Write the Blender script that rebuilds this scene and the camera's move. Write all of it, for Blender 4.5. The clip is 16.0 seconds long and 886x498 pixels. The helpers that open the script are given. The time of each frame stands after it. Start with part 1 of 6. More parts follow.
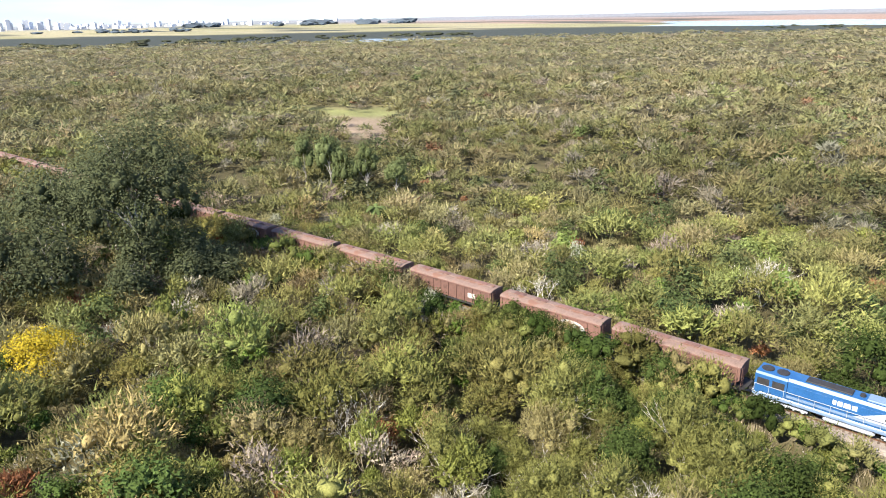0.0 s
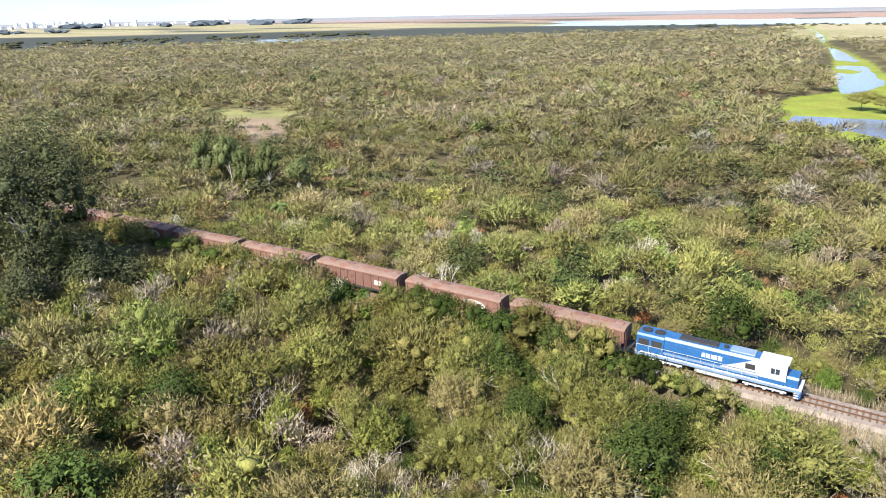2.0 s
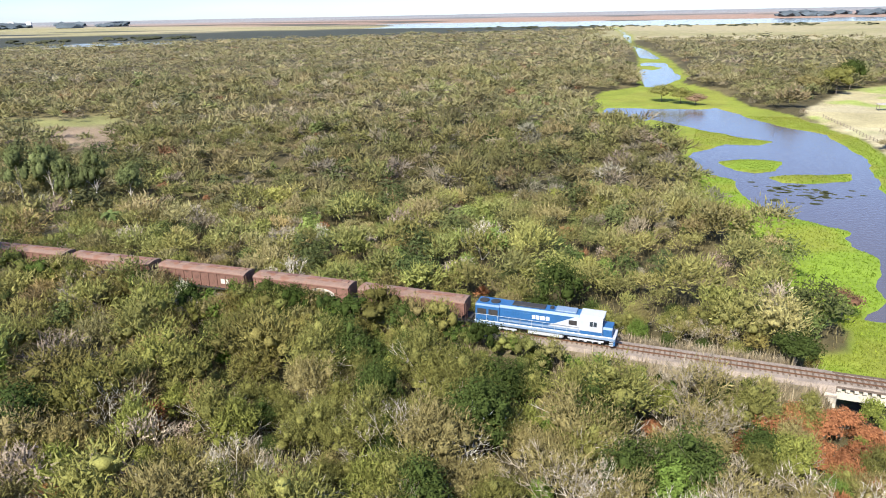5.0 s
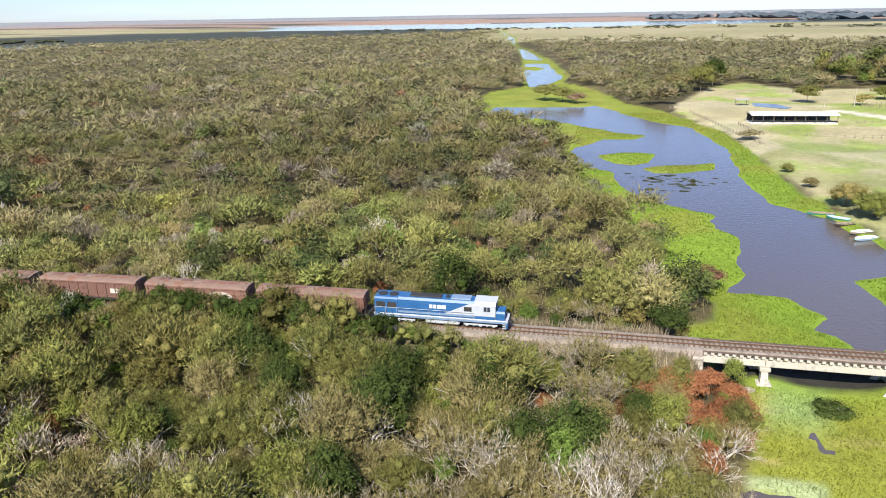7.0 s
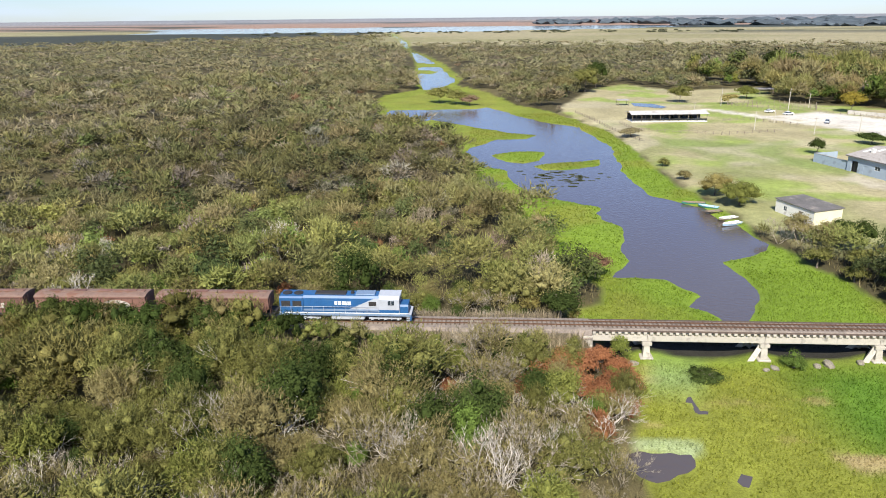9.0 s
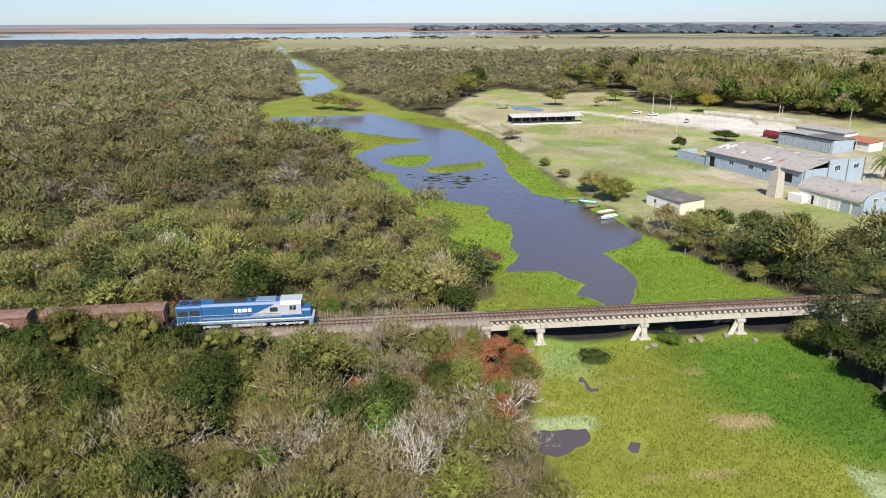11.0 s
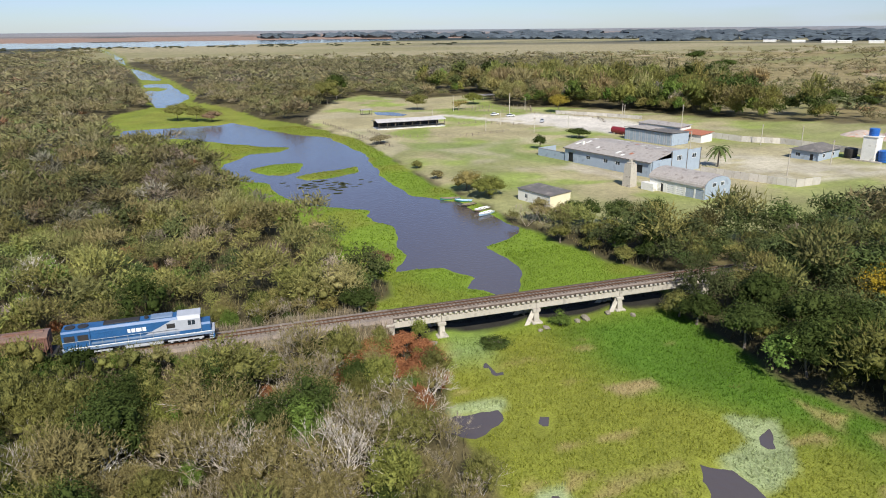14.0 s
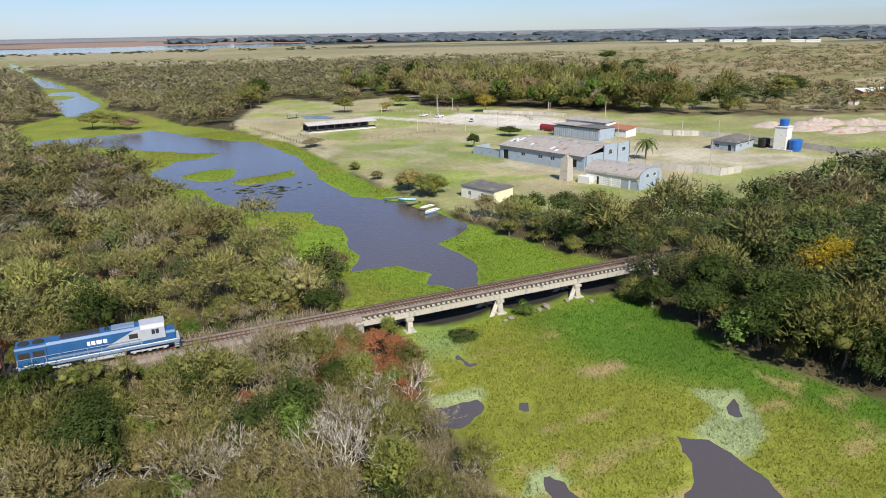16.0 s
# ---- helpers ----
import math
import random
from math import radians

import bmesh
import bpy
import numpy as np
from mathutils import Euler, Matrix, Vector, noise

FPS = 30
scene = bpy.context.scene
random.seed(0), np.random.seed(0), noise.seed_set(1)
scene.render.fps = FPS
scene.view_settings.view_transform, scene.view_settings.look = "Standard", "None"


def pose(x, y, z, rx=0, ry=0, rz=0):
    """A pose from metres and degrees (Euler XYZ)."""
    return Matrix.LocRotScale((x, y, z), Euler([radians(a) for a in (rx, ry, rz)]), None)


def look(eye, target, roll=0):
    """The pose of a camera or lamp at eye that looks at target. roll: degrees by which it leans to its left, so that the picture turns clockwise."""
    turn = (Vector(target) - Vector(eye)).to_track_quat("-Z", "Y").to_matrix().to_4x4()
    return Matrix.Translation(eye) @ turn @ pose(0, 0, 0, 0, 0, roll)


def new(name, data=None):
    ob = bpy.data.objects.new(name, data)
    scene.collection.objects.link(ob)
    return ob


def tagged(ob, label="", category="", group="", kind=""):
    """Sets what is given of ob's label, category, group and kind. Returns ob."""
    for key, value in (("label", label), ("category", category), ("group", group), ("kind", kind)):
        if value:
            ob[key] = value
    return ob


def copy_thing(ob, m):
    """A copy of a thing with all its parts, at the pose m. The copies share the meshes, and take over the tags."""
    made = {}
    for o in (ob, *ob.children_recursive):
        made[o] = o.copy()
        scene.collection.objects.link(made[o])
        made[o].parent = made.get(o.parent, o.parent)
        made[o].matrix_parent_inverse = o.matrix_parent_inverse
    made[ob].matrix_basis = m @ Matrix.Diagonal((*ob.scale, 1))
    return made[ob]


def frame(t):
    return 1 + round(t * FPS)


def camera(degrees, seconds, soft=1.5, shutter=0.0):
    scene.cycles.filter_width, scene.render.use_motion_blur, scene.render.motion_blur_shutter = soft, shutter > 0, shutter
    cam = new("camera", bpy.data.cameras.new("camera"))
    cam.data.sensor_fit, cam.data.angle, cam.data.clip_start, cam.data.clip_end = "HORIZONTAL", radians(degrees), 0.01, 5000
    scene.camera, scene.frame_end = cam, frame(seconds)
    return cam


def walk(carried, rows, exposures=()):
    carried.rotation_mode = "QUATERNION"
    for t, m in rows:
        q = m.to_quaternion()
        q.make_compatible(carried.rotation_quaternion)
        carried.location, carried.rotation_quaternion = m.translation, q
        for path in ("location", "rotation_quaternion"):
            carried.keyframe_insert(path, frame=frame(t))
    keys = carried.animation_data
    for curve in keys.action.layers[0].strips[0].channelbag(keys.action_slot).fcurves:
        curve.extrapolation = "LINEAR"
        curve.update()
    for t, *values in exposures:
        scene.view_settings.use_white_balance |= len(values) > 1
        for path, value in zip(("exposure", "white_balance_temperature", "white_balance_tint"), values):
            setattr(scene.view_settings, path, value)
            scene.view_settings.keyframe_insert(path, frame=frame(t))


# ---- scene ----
cam = camera(65.8, 16.0, soft=1.0)
PATH = [
    (0, (-7.258, -68.708, 44.502), (-8.541, -67.316, 43.855), -1.2),
    (0.5, (-6.392, -69.714, 44.481), (-7.629, -68.282, 43.833), -1.2),
    (1, (-5.484, -70.659, 44.429), (-6.671, -69.185, 43.781), -1.2),
    (1.5, (-4.788, -71.401, 44.36), (-5.917, -69.883, 43.71), -1.2),
    (2, (-4.092, -72.019, 44.162), (-5.162, -70.46, 43.511), -1.2),
    (2.5, (-3.562, -72.65, 44.039), (-4.571, -71.05, 43.387), -1.2),
    (3, (-3.05, -73.313, 43.986), (-3.995, -71.676, 43.332), -1.2),
    (3.5, (-2.529, -74.003, 43.926), (-3.411, -72.331, 43.272), -1.2),
    (4, (-2.056, -74.642, 43.738), (-2.874, -72.938, 43.085), -1.2),
    (6.5, (-0.149, -78.221, 43.538), (-0.621, -76.39, 42.886), -1.0),
    (7, (0.07, -78.939, 43.508), (-0.331, -77.091, 42.857), -1.0),
    (7.5, (0.318, -79.803, 43.525), (-0.013, -77.941, 42.875), -0.9),
    (8, (0.35, -80.548, 43.514), (0.092, -78.674, 42.866), -0.8),
    (8.5, (0.434, -81.423, 43.561), (0.247, -79.54, 42.913), -0.7),
    (9, (0.523, -82.29, 43.543), (0.406, -80.4, 42.898), -0.6),
    (11.5, (-1.448, -85.361, 43.638), (-1.154, -83.485, 43.01), -0.2),
    (12, (-2.172, -85.754, 43.646), (-1.793, -83.893, 43.02), -0.2),
    (12.5, (-3.066, -86.102, 43.541), (-2.619, -84.254, 42.919), -0.2),
    (13, (-3.916, -86.248, 43.524), (-3.417, -84.413, 42.904), -0.3),
    (13.5, (-4.954, -86.357, 43.463), (-4.407, -84.535, 42.846), -0.4),
    (14, (-6.068, -86.329, 43.365), (-5.473, -84.521, 42.749), -0.5),
    (14.5, (-7.367, -86.155, 43.175), (-6.72, -84.365, 42.562), -0.7),
    (15, (-8.873, -85.859, 42.961), (-8.172, -84.089, 42.348), -0.8),
    (15.5, (-10.34, -85.514, 42.735), (-9.588, -83.764, 42.123), -0.9),
    (16, (-11.933, -84.914, 42.494), (-11.129, -83.187, 41.884), -1.0),
]
walk(cam, [(t, look(eye, target, roll)) for t, eye, target, roll in PATH],
     exposures=[(0.0, 1.44), (3.5, 1.30), (7.0, 0.96), (9.0, 0.76), (12.5, 0.44), (16.0, 0.38)])

# ---- sky and sun ----
SUN_DIR = Vector((-0.12, -0.993, 0.0)).normalized()
SUN_EL = radians(42)
world = bpy.data.worlds.new("sky")
scene.world = world
world.use_nodes = True
wn, wl = world.node_tree.nodes, world.node_tree.links
sky = wn.new("ShaderNodeTexSky")
sky.sky_type = "NISHITA"
sky.sun_disc = False
sky.sun_elevation = SUN_EL
sky.sun_rotation = math.atan2(SUN_DIR.x, SUN_DIR.y)
sky.air_density, sky.dust_density, sky.ozone_density = 1.0, 0.15, 2.2
geo = wn.new("ShaderNodeTexCoord")
mapn = wn.new("ShaderNodeMapping")
mapn.inputs["Scale"].default_value = (3.0, 3.0, 22.0)
cl = wn.new("ShaderNodeTexNoise")
cl.inputs["Scale"].default_value = 1.6
cl.inputs["Detail"].default_value = 6
ramp = wn.new("ShaderNodeMapRange")
ramp.inputs["From Min"].default_value, ramp.inputs["From Max"].default_value = 0.42, 0.72
ramp.inputs["To Max"].default_value = 0.4
cmix = wn.new("ShaderNodeMix")
cmix.data_type = "RGBA"
cmix.inputs["B"].default_value = (9.6, 9.4, 8.6, 1)
wl.new(geo.outputs["Generated"], mapn.inputs["Vector"])
wl.new(mapn.outputs["Vector"], cl.inputs["Vector"])
wl.new(cl.outputs["Fac"], ramp.inputs["Value"])
wl.new(ramp.outputs["Result"], cmix.inputs["Factor"])
wl.new(sky.outputs["Color"], cmix.inputs["A"])
bgn = wn["Background"]
bgn.inputs["Strength"].default_value = 0.062
cool = wn.new("ShaderNodeMix")
cool.data_type, cool.blend_type = "RGBA", "MULTIPLY"
cool.inputs["Factor"].default_value = 1.0
cool.inputs["B"].default_value = (0.80, 0.98, 1.42, 1)
wl.new(cmix.outputs["Result"], cool.inputs["A"])
wl.new(cool.outputs["Result"], bgn.inputs["Color"])
sun_data = bpy.data.lights.new("sun", "SUN")
sun_data.energy, sun_data.angle, sun_data.color = 5.0, radians(0.53), (1.0, 0.95, 0.86)
sun = new("sun", sun_data)
sun.matrix_world = look((SUN_DIR.x * 100 * math.cos(SUN_EL), SUN_DIR.y * 100 * math.cos(SUN_EL), 100 * math.sin(SUN_EL)), (0, 0, 0))


# ---- materials ----
def material(name, colour, rough=0.8, metal=0.0, spread=0.25, scale=2.0, fine=14.0, bump=0.3, stain=None, stain_at=0.55, coords="Object", per_object=0.0):
    m = bpy.data.materials.new(name)
    m.use_nodes = True
    n, l = m.node_tree.nodes, m.node_tree.links
    b = n["Principled BSDF"]
    b.inputs["Roughness"].default_value, b.inputs["Metallic"].default_value = rough, metal
    tc = n.new("ShaderNodeTexCoord")
    a = n.new("ShaderNodeTexNoise")
    a.inputs["Scale"].default_value, a.inputs["Detail"].default_value = scale, 5
    f = n.new("ShaderNodeTexNoise")
    f.inputs["Scale"].default_value, f.inputs["Detail"].default_value = fine, 3
    l.new(tc.outputs[coords], a.inputs["Vector"])
    l.new(tc.outputs[coords], f.inputs["Vector"])
    add = n.new("ShaderNodeMath")
    add.operation = "ADD"
    l.new(a.outputs["Fac"], add.inputs[0])
    l.new(f.outputs["Fac"], add.inputs[1])
    r = n.new("ShaderNodeMapRange")
    r.inputs["From Min"].default_value, r.inputs["From Max"].default_value = 0.65, 1.35
    r.inputs["To Min"].default_value, r.inputs["To Max"].default_value = 1 - spread, 1 + spread
    l.new(add.outputs[0], r.inputs["Value"])
    v = n.new("ShaderNodeHueSaturation")
    v.inputs["Color"].default_value = (*colour, 1)
    l.new(r.outputs["Result"], v.inputs["Value"])
    out = v.outputs["Color"]
    if stain:
        mr = n.new("ShaderNodeMapRange")
        mr.inputs["From Min"].default_value, mr.inputs["From Max"].default_value = stain_at, stain_at + 0.12
        l.new(a.outputs["Fac"], mr.inputs["Value"])
        mx = n.new("ShaderNodeMix")
        mx.data_type = "RGBA"
        mx.inputs["B"].default_value = (*stain, 1)
        l.new(mr.outputs["Result"], mx.inputs["Factor"])
        l.new(out, mx.inputs["A"])
        out = mx.outputs["Result"]
    if per_object:
        oi = n.new("ShaderNodeObjectInfo")
        pr = n.new("ShaderNodeMapRange")
        pr.inputs["To Min"].default_value, pr.inputs["To Max"].default_value = 1 - per_object, 1 + per_object
        l.new(oi.outputs["Random"], pr.inputs["Value"])
        hv = n.new("ShaderNodeHueSaturation")
        l.new(pr.outputs["Result"], hv.inputs["Value"])
        l.new(out, hv.inputs["Color"])
        out = hv.outputs["Color"]
    l.new(out, b.inputs["Base Color"])
    if bump:
        bp = n.new("ShaderNodeBump")
        bp.inputs["Strength"].default_value, bp.inputs["Distance"].default_value = bump, 0.05
        l.new(f.outputs["Fac"], bp.inputs["Height"])
        l.new(bp.outputs["Normal"], b.inputs["Normal"])
    return m


def leaf_material(name, spread=0.35, per_object=0.22, translucent=0.22):
    """Foliage: the kind's own colour from the tint attribute, varied leaf by leaf and plant by plant."""
    m = bpy.data.materials.new(name)
    m.use_nodes = True
    n, l = m.node_tree.nodes, m.node_tree.links
    n.remove(n["Principled BSDF"])
    at = n.new("ShaderNodeAttribute")
    at.attribute_name = "tint"
    g = n.new("ShaderNodeNewGeometry")
    oi = n.new("ShaderNodeObjectInfo")
    r1, r2 = n.new("ShaderNodeMapRange"), n.new("ShaderNodeMapRange")
    r1.inputs["To Min"].default_value, r1.inputs["To Max"].default_value = 1 - spread, 1 + spread
    r2.inputs["To Min"].default_value, r2.inputs["To Max"].default_value = 1 - per_object, 1 + per_object
    l.new(g.outputs["Random Per Island"], r1.inputs["Value"])
    l.new(oi.outputs["Random"], r2.inputs["Value"])
    mu = n.new("ShaderNodeMath")
    mu.operation = "MULTIPLY"
    l.new(r1.outputs["Result"], mu.inputs[0])
    l.new(r2.outputs["Result"], mu.inputs[1])
    tc = n.new("ShaderNodeTexCoord")
    value = mu.outputs[0]
    for sc, lo, hi in ((1.1, 0.82, 1.18), (6.5, 0.72, 1.28)):
        a = n.new("ShaderNodeTexNoise")
        a.inputs["Scale"].default_value, a.inputs["Detail"].default_value = sc, 3
        l.new(tc.outputs["Object"], a.inputs["Vector"])
        r = n.new("ShaderNodeMapRange")
        r.inputs["From Min"].default_value, r.inputs["From Max"].default_value = 0.32, 0.68
        r.inputs["To Min"].default_value, r.inputs["To Max"].default_value = lo, hi
        l.new(a.outputs["Fac"], r.inputs["Value"])
        m2 = n.new("ShaderNodeMath")
        m2.operation = "MULTIPLY"
        l.new(value, m2.inputs[0])
        l.new(r.outputs["Result"], m2.inputs[1])
        value = m2.outputs[0]
    hs = n.new("ShaderNodeHueSaturation")
    l.new(at.outputs["Color"], hs.inputs["Color"])
    l.new(value, hs.inputs["Value"])
    bp = n.new("ShaderNodeBump")
    bp.inputs["Strength"].default_value, bp.inputs["Distance"].default_value = 0.5, 0.12
    l.new(a.outputs["Fac"], bp.inputs["Height"])
    d, t, mix = n.new("ShaderNodeBsdfDiffuse"), n.new("ShaderNodeBsdfTranslucent"), n.new("ShaderNodeMixShader")
    mix.inputs["Fac"].default_value = translucent
    l.new(hs.outputs["Color"], d.inputs["Color"])
    l.new(hs.outputs["Color"], t.inputs["Color"])
    l.new(bp.outputs["Normal"], d.inputs["Normal"])
    l.new(d.outputs[0], mix.inputs[1])
    l.new(t.outputs[0], mix.inputs[2])
    l.new(mix.outputs[0], n["Material Output"].inputs["Surface"])
    return m


def ground_material():
    m = bpy.data.materials.new("ground")
    m.use_nodes = True
    n, l = m.node_tree.nodes, m.node_tree.links
    b = n["Principled BSDF"]
    b.inputs["Roughness"].default_value = 0.95
    b.inputs["Specular IOR Level"].default_value = 0.15
    at = n.new("ShaderNodeAttribute")
    at.attribute_name = "tint"
    tc = n.new("ShaderNodeTexCoord")
    out = at.outputs["Color"]
    for sc, lo, hi, det in ((0.06, 0.82, 1.18, 6), (0.7, 0.84, 1.16, 6), (5.0, 0.74, 1.26, 4)):
        a = n.new("ShaderNodeTexNoise")
        a.inputs["Scale"].default_value, a.inputs["Detail"].default_value = sc, det
        l.new(tc.outputs["Object"], a.inputs["Vector"])
        r = n.new("ShaderNodeMapRange")
        r.inputs["From Min"].default_value, r.inputs["From Max"].default_value = 0.3, 0.7
        r.inputs["To Min"].default_value, r.inputs["To Max"].default_value = lo, hi
        l.new(a.outputs["Fac"], r.inputs["Value"])
        h = n.new("ShaderNodeHueSaturation")
        l.new(out, h.inputs["Color"])
        l.new(r.outputs["Result"], h.inputs["Value"])
        out = h.outputs["Color"]
    l.new(out, b.inputs["Base Color"])
    bp = n.new("ShaderNodeBump")
    bp.inputs["Strength"].default_value, bp.inputs["Distance"].default_value = 0.6, 0.12
    l.new(a.outputs["Fac"], bp.inputs["Height"])
    l.new(bp.outputs["Normal"], b.inputs["Normal"])
    return m


def water_material():
    m = bpy.data.materials.new("river_water")
    m.use_nodes = True
    n, l = m.node_tree.nodes, m.node_tree.links
    b = n["Principled BSDF"]
    b.inputs["Base Color"].default_value = (0.088, 0.071, 0.062, 1)
    b.inputs["Roughness"].default_value = 0.06
    b.inputs["IOR"].default_value = 1.85
    tc = n.new("ShaderNodeTexCoord")
    a = n.new("ShaderNodeTexNoise")
    a.inputs["Scale"].default_value, a.inputs["Detail"].default_value = 1.2, 4
    l.new(tc.outputs["Object"], a.inputs["Vector"])
    bp = n.new("ShaderNodeBump")
    bp.inputs["Strength"].default_value, bp.inputs["Distance"].default_value = 0.45, 0.12
    l.new(a.outputs["Fac"], bp.inputs["Height"])
    l.new(bp.outputs["Normal"], b.inputs["Normal"])
    return m


LEAF = leaf_material("foliage", spread=0.2, translucent=0.27)
TWIG = leaf_material("bare_twigs", spread=0.25, per_object=0.15, translucent=0.0)
GRASS = leaf_material("marsh_grass", spread=0.25, per_object=0.0, translucent=0.45)
GROUND = ground_material()
WATER = water_material()
BARK = material("bark", (0.16, 0.13, 0.10), 0.9, spread=0.35, scale=3)
PALE_BARK = material("pale_bark", (0.42, 0.38, 0.32), 0.85, spread=0.25, scale=2)
BALLAST = material("ballast_stones", (0.21, 0.172, 0.14), 0.95, spread=0.45, scale=1.2, fine=9, bump=0.9)
RUST_RAIL = material("rusty_rail", (0.16, 0.085, 0.05), 0.55, 0.6, spread=0.3)
SLEEPER = material("weathered_sleeper_wood", (0.12, 0.085, 0.06), 0.9, spread=0.4, per_object=0.25)
CONCRETE = material("aged_pale_concrete", (0.41, 0.375, 0.31), 0.9, spread=0.22, scale=0.9, fine=9, stain=(0.22, 0.20, 0.17), stain_at=0.56, per_object=0.08)
WAGON = material("rusty_wagon_paint", (0.160, 0.080, 0.058), 0.75, spread=0.3, scale=0.8, fine=6, stain=(0.10, 0.05, 0.035), stain_at=0.55, per_object=0.18)
WAGON_TOP = material("faded_wagon_roof", (0.185, 0.118, 0.09), 0.85, spread=0.28, scale=0.7, fine=5, stain=(0.17, 0.085, 0.055), stain_at=0.52)
IRON = material("grimy_iron", (0.035, 0.032, 0.03), 0.7, 0.3, spread=0.4)
EMBLEM = material("worn_cream_emblem", (0.46, 0.42, 0.37), 0.8, spread=0.25, scale=1.5, stain=(0.25, 0.15, 0.11), stain_at=0.58)
BLUE = material("locomotive_blue_paint", (0.020, 0.090, 0.225), 0.45, spread=0.22, scale=0.8, fine=7, bump=0.08, stain=(0.03, 0.09, 0.19), stain_at=0.58)
SILVER = material("locomotive_grey_paint", (0.37, 0.39, 0.42), 0.5, spread=0.14, scale=0.9, fine=8, bump=0.08)
SLATE = material("grey_blue_stripe_paint", (0.15, 0.21, 0.30), 0.5, spread=0.2, scale=0.9, fine=8, bump=0.08)
STONE = material("mossy_broken_stone", (0.24, 0.21, 0.16), 0.95, spread=0.35, scale=1.5, fine=8, bump=0.6, stain=(0.12, 0.12, 0.06), stain_at=0.55)
DARK = material("dark_opening", (0.012, 0.012, 0.014), 0.5, spread=0.3)
WHITE = material("dull_white_paint", (0.72, 0.72, 0.70), 0.7, spread=0.1, bump=0.1)
GREYROOF = material("fibre_cement_roof", (0.34, 0.31, 0.28), 0.9, spread=0.25, scale=0.5, fine=4, stain=(0.20, 0.17, 0.15), stain_at=0.55)
DARKROOF = material("dark_stained_roof", (0.13, 0.12, 0.11), 0.9, spread=0.3, scale=0.5, fine=4, stain=(0.24, 0.21, 0.18), stain_at=0.58)
BLUEWALL = material("grey_blue_plaster_wall", (0.30, 0.36, 0.42), 0.85, spread=0.12, scale=0.4, fine=5, stain=(0.24, 0.28, 0.32), stain_at=0.58)
WHITEWALL = material("whitewashed_wall", (0.66, 0.65, 0.60), 0.85, spread=0.12, scale=0.5, fine=5, stain=(0.42, 0.40, 0.35), stain_at=0.6)
PANELWALL = material("weathered_concrete_panel", (0.48, 0.45, 0.40), 0.9, spread=0.2, scale=0.5, fine=5, stain=(0.34, 0.31, 0.26), stain_at=0.56, per_object=0.12)
CREAM = material("cream_wall", (0.68, 0.62, 0.42), 0.85, spread=0.12, scale=0.5, fine=5)
TILE = material("red_clay_tiles", (0.36, 0.13, 0.07), 0.85, spread=0.3, scale=1.0, fine=8)
TANKBLUE = material("blue_tank_plastic", (0.02, 0.12, 0.42), 0.4, spread=0.08, bump=0.02)
WOOD = material("grey_weathered_wood", (0.20, 0.16, 0.12), 0.9, spread=0.3)
GLASS = material("dark_window_glass", (0.03, 0.04, 0.05), 0.08, spread=0.1, bump=0.0)
RUBBLE = material("heaped_rubble", (0.42, 0.35, 0.29), 0.95, spread=0.4, scale=0.5, fine=3, stain=(0.38, 0.19, 0.11), stain_at=0.54)


# ---- small building helpers ----
def part(name, bm, mat, parent=None, label=""):
    me = bpy.data.meshes.new(name)
    bm.normal_update()
    bm.to_mesh(me)
    bm.free()
    me.materials.append(mat)
    ob = new(name, me)
    if parent:
        ob.parent = parent
    if label:
        ob["label"] = label
    return ob


def thing(name, label, category, m=None, group="", kind=""):
    ob = new(name)
    ob.empty_display_size = 0.5
    if m is not None:
        ob.matrix_basis = m
    return tagged(ob, label, category, group, kind)


def box(bm, c, s, rz=0.0, bevel=0.0, rx=0.0, ry=0.0):
    m = pose(*c, rx, ry, rz) @ Matrix.Diagonal((*s, 1))
    vs = bmesh.ops.create_cube(bm, size=1, matrix=m)["verts"]
    if bevel:
        es = list({e for v in vs for e in v.link_edges})
        bmesh.ops.bevel(bm, geom=es, offset=bevel, segments=1, affect="EDGES")


def rod(bm, a, b, r0, r1=None, seg=6):
    a, b = Vector(a), Vector(b)
    d = b - a
    m = Matrix.Translation((a + b) / 2) @ d.to_track_quat("Z", "Y").to_matrix().to_4x4()
    bmesh.ops.create_cone(bm, cap_ends=True, segments=seg, radius1=r0, radius2=r0 if r1 is None else r1, depth=d.length, matrix=m)


def boxpart(name, c, s, mat, parent, rz=0.0, bevel=0.0, label="", rx=0.0, ry=0.0):
    bm = bmesh.new()
    box(bm, c, s, rz, bevel, rx, ry)
    return part(name, bm, mat, parent, label)


def prism(bm, profile, x0, x1):
    """A closed outline in y, z drawn out from x0 to x1."""
    a = [bm.verts.new((x0, y, z)) for y, z in profile]
    b = [bm.verts.new((x1, y, z)) for y, z in profile]
    n = len(profile)
    bm.faces.new(a)
    bm.faces.new(b[::-1])
    for i in range(n):
        bm.faces.new((a[i], b[i], b[(i + 1) % n], a[(i + 1) % n]))
    bmesh.ops.recalc_face_normals(bm, faces=bm.faces)


